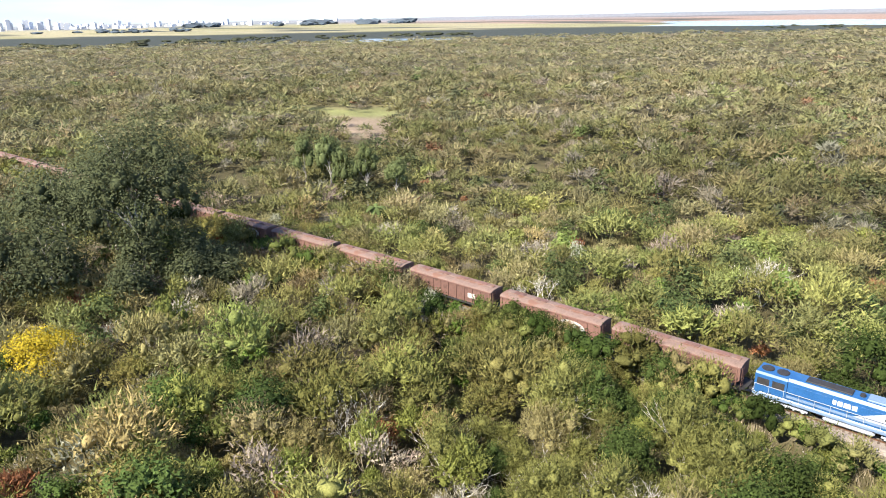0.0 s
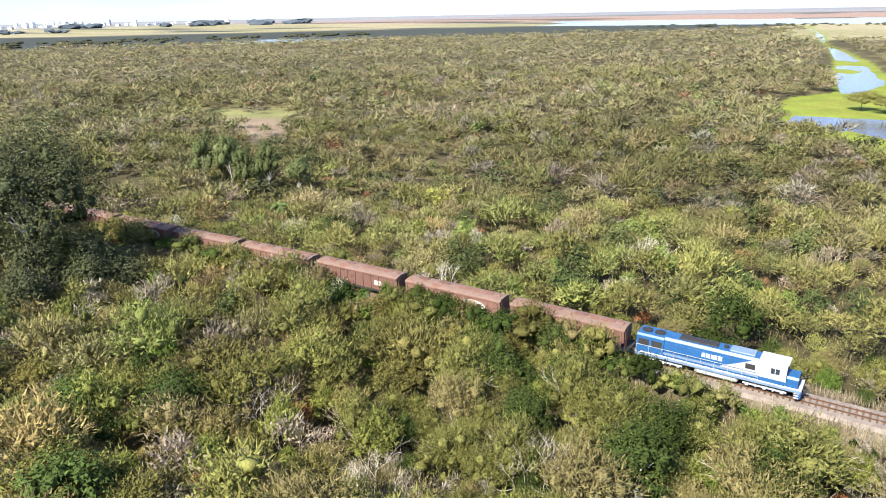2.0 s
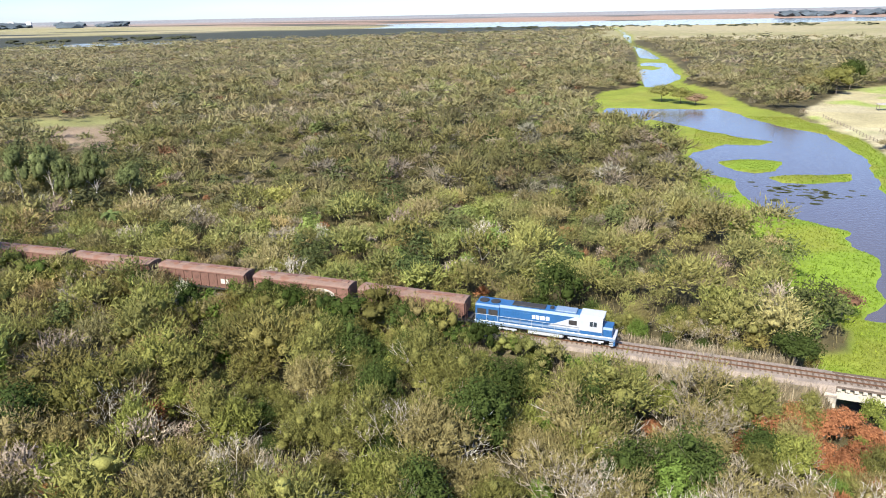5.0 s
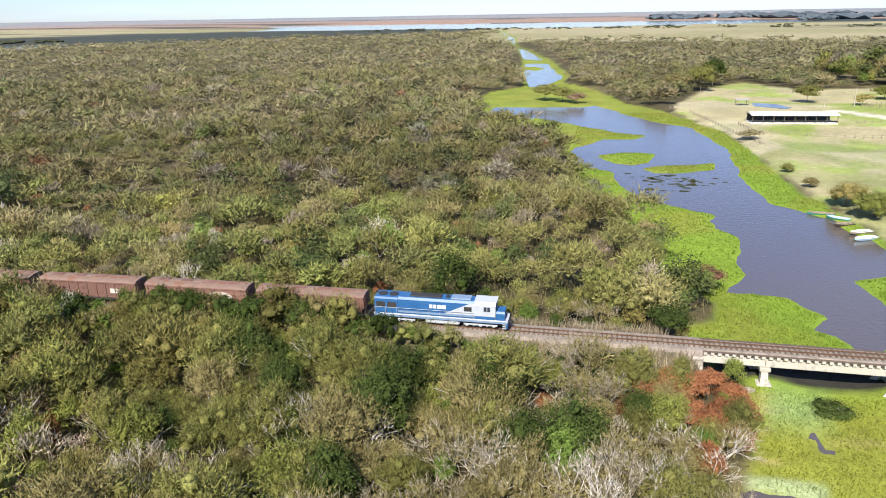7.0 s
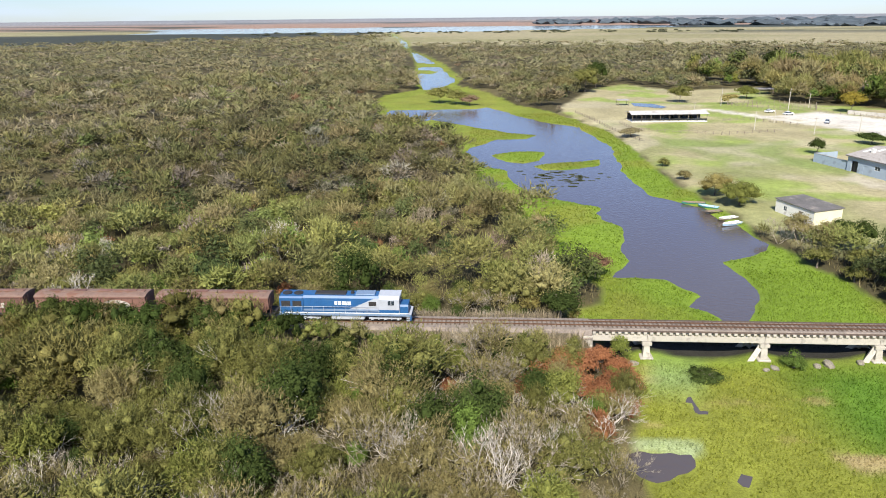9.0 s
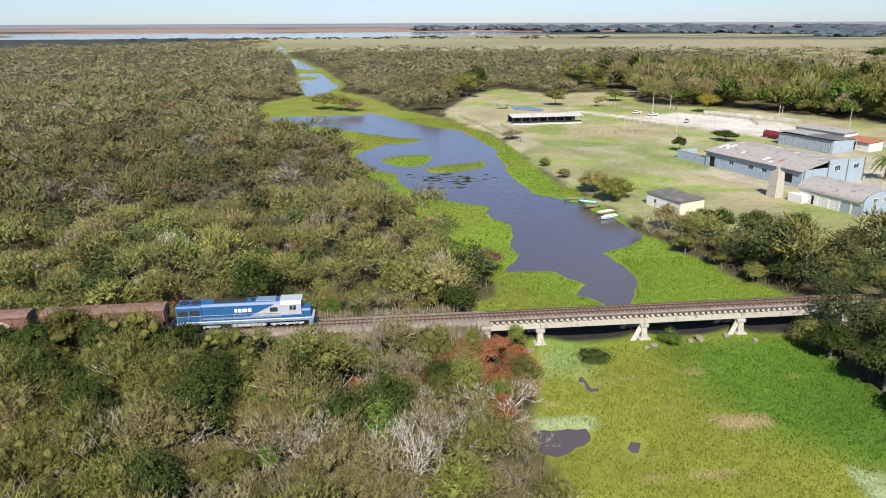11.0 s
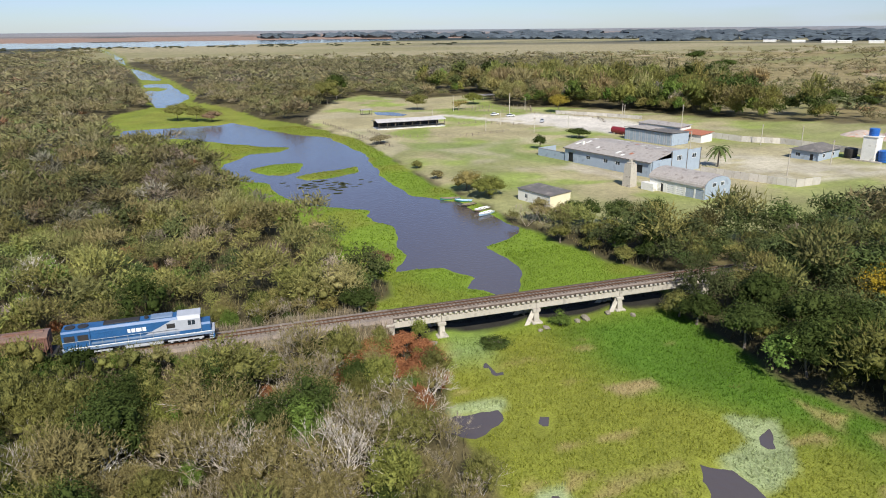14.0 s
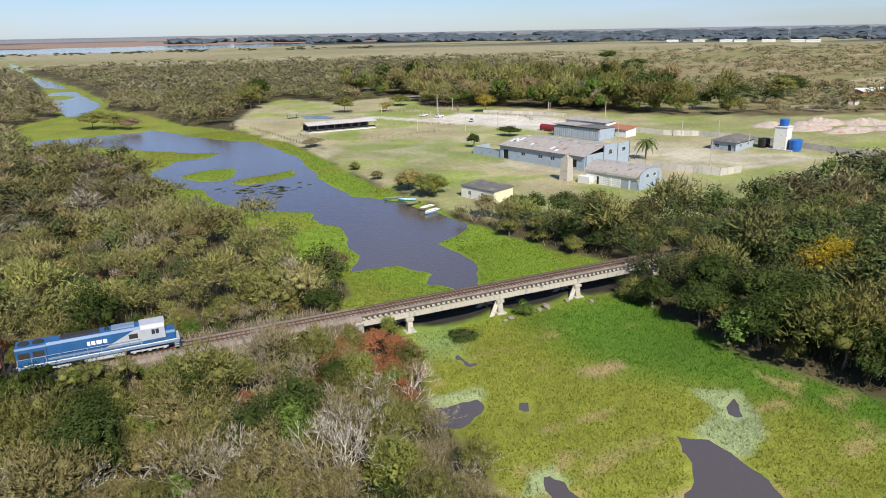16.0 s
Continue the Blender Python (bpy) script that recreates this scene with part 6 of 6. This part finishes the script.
for x, y, r in ((37.8, -2.2, 0.7), (36.6, -2.6, 0.5), (45.2, -0.6, 1.0), (43.6, -1.0, 0.7), (52.6, -2.3, 0.7), (49.2, -0.5, 0.7), (20.2, -1.6, 0.7)):
    boulder(x, y, r)
tree("bank_bush", "dry olive bush on the river bank", 55, 104, 4.5, 3.0, "brown_olive", 800, 0.3, 10, 0.0, category="bush")
tree("bank_bush", "dry olive bush on the river bank", 54, 122, 4.0, 2.6, "olive", 700, 0.3, 10, 0.0, category="bush")
tree("bank_bush", "dense green bush on the near bank", 60, 36, 5.0, 4.2, "olive", 700, 0.34, 10, category="bush")
tree("bank_bush", "rust brown bush at the water's edge", 20, 30, 5.5, 4.6, (0.22, 0.125, 0.08), 700, 0.34, 10, category="bush")
tree("bank_bush", "dense green bush at the bridge end", 11.5, 6.8, 6.0, 5.2, "dark_green", 900, 0.34, 12, category="bush")
tree("island_tree", "rounded olive tree on a river island", -23, 281, 14, 9, "olive", 1300, 0.6, 12)
tree("island_tree", "rounded olive tree on a river island", -14, 275, 12, 8, "olive", 1100, 0.6, 12)
tree("island_tree", "low reddish brown bush on a river island", -7, 271, 10, 5.5, (0.25, 0.17, 0.11), 900, 0.5, 10, category="bush")
tree("bank_tree", "broad olive tree at the paddock edge", 58, 322, 17, 15, "olive", 1500, 0.7, 16)
tree("bank_tree", "tall dark green tree at the paddock edge", 68, 350, 15, 17, "dark_green", 1500, 0.7, 16)
tree("bank_tree", "broad olive tree at the paddock edge", 44, 312, 15, 11, "brown_olive", 1300, 0.7, 14)
tree("bank_bush", "low dry bush below the pavilion", 54, 172, 9, 3.4, (0.27, 0.23, 0.12), 700, 0.4, 10, category="bush")
for x, y, w, h in ((62, 50, 6, 5.5), (66, 46, 6, 5.0), (70, 42, 6.5, 6.5), (76, 40, 7, 7), (83, 36, 7, 7), (71, 50, 5, 4.5)):
    tree("bank_tree", "dense dark green tree beside the river", x, y, w, h, "dark_green" if x > 69 else "brown_olive", 800, 0.38, 12)
for x, y, w, h in ((65, 20, 4.6, 3.6), (67, 25, 5, 4.0), (69, 18, 5, 4.2), (63, 29, 4.4, 3.4), (70, 29, 5.5, 4.6), (66, 34, 5, 4.2), (73, 22, 6, 5.5)):
    tree("bank_bush", "dense olive green bush on the west bank", x, y, w, h, "olive" if x < 67 else "dark_green", 700, 0.34, 10, category="bush")
for x, y, w, h in ((60, -8, 7, 5.5), (61, -17, 8, 7.5), (62, -27, 8, 8), (66, -36, 9, 8.5), (70, -24, 8, 9), (68, -12, 8, 8.5), (70, -46, 9, 9)):
    tree("marsh_edge_tree", "dense dark green tree at the marsh edge", x, y, w, h, "dark_green", 1500, 0.34, 16)
for x, y in ((13, -7), (16, -10.5), (11, -10), (17.5, -6), (14, -14), (-33, -33), (8, -9), (15, -4.5), (18, -9), (10.5, -6), (16.5, -14.5), (12, -12.5)):
    tree("red_shrub", "rust red autumn coloured shrub", x, y, 3.8, 3.8, (0.285, 0.125, 0.06), 700, 0.26, 9, category="shrub")


tree("field_tree", "rounded dark green tree in the dry field", 300, 192, 16, 11, "dark_green", 900, 0.8, 14)
tree("field_tree", "rounded dark green tree in the dry field", 312, 184, 14, 9, "dark_green", 800, 0.8, 12)
tree("field_tree", "broad dark tree beside the cottage", 352, 205, 22, 14, "dark_green", 1000, 1.0, 16)
tree("field_tree", "broad olive tree beside the cottage", 338, 198, 18, 13, "olive", 900, 1.0, 14)
tree("field_tree", "lone dark tree far off in the dry field", 560, 640, 26, 14, "dark_green", 500, 1.6, 12)
tree("field_tree", "lone dark tree far off in the dry field", 470, 480, 24, 12, "dark_green", 500, 1.6, 12)


def bare_tree(x, y, h, tint, label, tw=420, r=0.11):
    t = thing("dead_tree", label, "tree", pose(x, y, ground_z(x, y)))
    np_object("branch_work", bare_arrays(h, 0.7, r, tw, 4, 5), TWIG, tint, t)


bare_tree(-20.5, -22.3, 7.6, (0.72, 0.69, 0.62), "bleached white dead tree above the thicket", 160, 0.13)
bare_tree(1.5, -31, 8.2, (0.50, 0.45, 0.38), "large grey leafless tree in the thicket", 620, 0.12)
bare_tree(6.0, -27, 7.2, (0.48, 0.44, 0.37), "large grey leafless tree in the thicket", 560, 0.11)
bare_tree(-6, -28, 7.0, (0.50, 0.45, 0.38), "large grey leafless tree in the thicket", 560, 0.11)
bare_tree(-27, -24, 7.6, (0.48, 0.43, 0.36), "large grey leafless tree in the thicket", 560, 0.12)
bare_tree(-37, -35, 7.0, (0.42, 0.38, 0.30), "broad grey brown leafless tree", 700, 0.12)
bare_tree(-57, -30, 7.4, (0.46, 0.42, 0.35), "grey leafless tree in the scrub", 520, 0.11)
bare_tree(-60, 8, 7.4, (0.46, 0.42, 0.36), "grey leafless tree behind the track", 520, 0.11)
bare_tree(-37, 36, 7.6, (0.55, 0.50, 0.43), "pale leafless tree in the woodland", 320, 0.12)
bare_tree(12, -22, 6.8, (0.46, 0.41, 0.35), "grey leafless tree at the marsh edge", 520, 0.11)


def feather_palm(x, y, h, label, fronds=16, L=3.2):
    t = thing("palm", label, "palm", pose(x, y, ground_z(x, y)))
    np_object("trunk", merge([(*tube(np.array((0, 0, -0.2)), np.array((0.2, 0.1, h)), 0.28, 0.2, 8), [])]), BARK, (1, 1, 1), t)
    for k in range(fronds):
        a, up = k * 2.4, 0.9 - 1.1 * (k / fronds)
        d = np.array([math.cos(a), math.sin(a), 0.0])
        s = np.array([-math.sin(a), math.cos(a), 0.0])
        vs, qs = [], []
        for j in range(19):
            u = j / 18
            p = np.array([0.2, 0.1, h]) + d * L * u + np.array([0, 0, L * (up * u - 0.95 * u * u)])
            wv = (0.75 if j % 2 else 0.3) * math.sin(math.pi * (0.12 + 0.85 * u))
            droop = np.array([0, 0, -0.3 * wv])
            vs += [p - s * wv + d * 0.2 + droop, p, p + s * wv + d * 0.2 + droop]
            if j:
                b = 3 * j
                qs += [(b - 3, b - 2, b + 1, b), (b - 2, b - 1, b + 2, b + 1)]
        np_object("frond", (np.array(vs), qs, []), LEAF, (0.12, 0.155, 0.055), t)


feather_palm(142.5, 88.5, 6.0, "feathery green palm beside the hall", 18, 3.8)
feather_palm(-112, 24, 5.5, "small green palm in the woodland edge", 16, 3.0)


def banana_clump(x, y, label):
    t = thing("banana_plant", label, "plant", pose(x, y, ground_z(x, y)))
    for k in range(22):
        a = k * 2.4
        d, s = np.array([math.cos(a), math.sin(a), 0.0]), np.array([-math.sin(a), math.cos(a), 0.0])
        o = d * rng.uniform(0, 1.4)
        L, up = rng.uniform(2.0, 3.2), rng.uniform(0.9, 1.5)
        vs, qs = [], []
        for j in range(6):
            u = j / 5
            p = o + d * L * 0.7 * u + np.array([0, 0, 1.0 + L * (up * u - 0.75 * u * u)])
            w = 0.34 * math.sin(math.pi * (0.1 + 0.85 * u))
            vs += [p - s * w, p + np.array([0, 0, -0.06]), p + s * w]
            if j:
                b = 3 * j
                qs += [(b - 3, b - 2, b + 1, b), (b - 2, b - 1, b + 2, b + 1)]
        np_object("leaf", (np.array(vs), qs, []), LEAF, (0.17, 0.22, 0.06), t)


banana_clump(65.0, 47.0, "bright green banana plants beside the shed")
banana_clump(66.8, 46.0, "bright green banana plants beside the shed")
bare_tree(58.6, 49.5, 5.4, (0.36, 0.31, 0.24), "dense leafless bush on the bank", 700, 0.08)
bare_tree(62, 48, 5.2, (0.36, 0.31, 0.24), "dense leafless bush on the bank", 700, 0.08)

# ---- grass and floating plants ----
def blades(name, label, x, y, h, tints, lean=0.5, wide=0.05, lift=0.0):
    n = len(x)
    z = land_height(x, y) + lift
    p = np.stack([x, y, z], 1)
    a = rng.uniform(0, 6.28, n)
    hh = h * rng.uniform(0.6, 1.3, n)
    d = np.stack([np.cos(a) * lean * hh, np.sin(a) * lean * hh, hh], 1)
    s = np.stack([-np.sin(a), np.cos(a), 0 * a], 1) * (wide * rng.uniform(0.7, 1.4, n))[:, None]
    v = np.stack([p - s - (0, 0, 0.05), p + s - (0, 0, 0.05), p + d], 1).reshape(-1, 3)
    me = mesh_np(name, v, [], np.arange(3 * n).reshape(-1, 3), [GRASS], np.repeat(tints, 3, 0))
    return tagged(new(name, me), label, "grass", kind="stuff")


gx, gy = rng.uniform(14, 68, 120000), rng.uniform(-62, 34, 120000)
ok = (basin(gx, gy) < -0.3) & (wet(gx, gy) > 0.7) & ((np.abs(gy - 1.7) > 2.6)) & (rng.random(len(gx)) < 0.75)
gx, gy = gx[ok], gy[ok]
gt = land_colour(gx, gy) * rng.uniform(0.85, 1.45, (len(gx), 1))
blades("marsh_grass", "bright green floating marsh grass", gx, gy, 0.24, gt, 0.95, 0.07)
gx, gy = rng.uniform(-5, 60, 60000), rng.uniform(30, 240, 60000)
ok = (basin(gx, gy) < -0.3) & (wet(gx, gy) > 0.5)
gx, gy = gx[ok], gy[ok]
blades("river_grass", "bright green floating grass along the river", gx, gy, 0.24, land_colour(gx, gy) * rng.uniform(0.95, 1.35, (len(gx), 1)), 0.7, 0.16)
gx = rng.uniform(-36, 14.5, 9000)
gy = track_y(gx) + np.where(rng.random(9000) < 0.7, rng.uniform(2.5, 6.2, 9000), rng.uniform(-5.5, -2.5, 9000))
ok = vnoise(gx, gy, 3.0, 91) > 0.42
gx, gy = gx[ok], gy[ok]
blades("dry_grass", "tall dry straw coloured grass beside the track", gx, gy, 1.3, np.array((0.40, 0.33, 0.22)) * rng.uniform(0.6, 1.2, (len(gx), 1)), 0.5, 0.05)
gx, gy = rng.uniform(-120, 70, 26000), rng.uniform(-55, 60, 26000)
ok = (basin(gx, gy) > 1) & (np.abs(gy - track_y(gx)) > 4)
gx, gy = gx[ok], gy[ok]
blades("undergrowth", "dry brown and green undergrowth grass", gx, gy, 1.2, np.array((0.26, 0.22, 0.11)) * rng.uniform(0.5, 1.2, (len(gx), 1)), 0.5, 0.09)

# lily pads on the open water
pv, pt = [], []
for k in range(70):
    px, py = rng.normal(22, 6), rng.normal(110, 5)
    if float(wet(np.array([px]), np.array([py]))[0]) > -1.0:
        continue
    r0 = rng.uniform(0.3, 1.1)
    b = len(pv)
    pv.append((px, py, 0.03))
    for j in range(8):
        rr = r0 * rng.uniform(0.6, 1.1)
        pv.append((px + rr * math.cos(j * 0.785) * 1.5, py + rr * math.sin(j * 0.785), 0.03))
    pt += [(b, b + 1 + j, b + 1 + (j + 1) % 8) for j in range(8)]
tagged(new("lily_pads", mesh_np("lily_pads", pv, [], pt, [GRASS], np.array((0.09, 0.10, 0.05)))), "scattered dark floating lily pads", "water plants", kind="stuff")

# ---- far distance ----
def far_place(az, r):
    return STAND[0] + r * math.sin(radians(az)), STAND[1] + r * math.cos(radians(az))


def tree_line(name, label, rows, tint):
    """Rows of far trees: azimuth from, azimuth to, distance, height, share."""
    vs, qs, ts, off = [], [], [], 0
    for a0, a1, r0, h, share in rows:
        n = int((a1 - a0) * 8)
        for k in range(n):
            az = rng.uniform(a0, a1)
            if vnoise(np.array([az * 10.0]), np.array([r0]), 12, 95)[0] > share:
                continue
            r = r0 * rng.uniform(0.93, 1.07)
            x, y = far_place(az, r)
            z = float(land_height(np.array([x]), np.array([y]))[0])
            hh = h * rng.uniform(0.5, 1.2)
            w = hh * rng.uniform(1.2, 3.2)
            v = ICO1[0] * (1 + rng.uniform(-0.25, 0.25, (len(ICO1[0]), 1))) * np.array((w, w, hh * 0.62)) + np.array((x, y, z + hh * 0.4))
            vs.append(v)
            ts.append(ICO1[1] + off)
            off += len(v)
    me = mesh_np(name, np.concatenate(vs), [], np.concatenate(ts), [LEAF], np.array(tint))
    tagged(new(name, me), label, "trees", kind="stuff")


# the bluish tint puts distance haze into the colour of these trees
tree_line("far_tree_line", "distant dark line of trees with bluish haze in its tint", [(4, 70, 3500, 17, 0.62), (14, 70, 3050, 15, 0.62), (24, 70, 2700, 13, 0.55), (34, 70, 2300, 11, 0.5), (40, 70, 3300, 19, 0.6), (30, 70, 3200, 15, 0.6), (-62, -44, 3900, 18, 0.5), (-84, -60, 3300, 9, 0.5)], (0.115, 0.14, 0.16))
tree_line("marsh_scrub", "scattered dark scrub on the far marsh", [(-20, 20, 1950, 3, 0.5), (-84, -40, 1700, 4, 0.5), (-84, -55, 1500, 4, 0.55)], (0.075, 0.08, 0.05))
CITY = material("far_city_plaster", (0.62, 0.62, 0.62), 0.9, spread=0.1, per_object=0.25)
rc = random.Random(11)
towers = []
for k in range(150):
    az = rc.uniform(-79, -61) if k < 125 else rc.uniform(-62, -50)
    x, y = far_place(az, rc.uniform(3900, 4400))
    tall = rc.random() ** 2.2 * (46 if az < -70 else 24) + 9
    z = ground_z(x, y)
    t = thing("city_block", "pale distant apartment tower of the city" if tall > 25 else "pale distant low building of the city", "building", pose(x, y, z, 0, 0, rc.uniform(0, 90)), "far city")
    w, d = rc.uniform(14, 26), rc.uniform(12, 20)
    bm = bmesh.new()
    box(bm, (0, 0, tall / 2 - 1), (w, d, tall + 2))
    part("wall", bm, CITY, t)
    bm = bmesh.new()
    box(bm, (0, 0, tall + 1.2), (w * 0.4, d * 0.4, 2.6))
    part("roof_house", bm, CITY, t)
for az, r, h in ((51, 2300, 38), (38.5, 2900, 34), (56, 2100, 36)):
    x, y = far_place(az, r)
    t = thing("power_pylon", "distant lattice steel power pylon", "pylon", pose(x, y, ground_z(x, y), 0, 0, -az), "far pylons")
    bm = bmesh.new()
    for sx in (-1, 1):
        for sy in (-1, 1):
            rod(bm, (sx * 4, sy * 4, 0), (sx * 0.6, sy * 0.6, h), 0.3, 0.2, 4)
    for k in range(6):
        z0, z1 = h * k / 6, h * (k + 1) / 6
        w0, w1 = 4 - 3.4 * k / 6, 4 - 3.4 * (k + 1) / 6
        for sy in (-1, 1):
            rod(bm, (-w0, sy * w0, z0), (w1, sy * w1, z1), 0.15, seg=4)
            rod(bm, (w0, sy * w0, z0), (-w1, sy * w1, z1), 0.15, seg=4)
    part("tower", bm, SILVER, t)
    for z in (h * 0.72, h * 0.84, h * 0.96):
        boxpart("cross_arm", (0, 0, z), (13, 0.5, 0.5), SILVER, t)
for k in range(7):
    x, y = far_place(43 + k * 1.6 + (k % 3) * 0.3, 2000 - k * 25)
    t = thing("far_shed", "distant long white roofed shed", "shed", pose(x, y, ground_z(x, y), 0, 0, -46), "far sheds")
    boxpart("wall", (0, 0, 2.0), (30, 10, 4.4), WHITEWALL, t)
    bm = bmesh.new()
    gable_roof(bm, -15, 15, -5, 5, 4.2, 1.6, 0.6)
    part("roof", bm, WHITE, t)
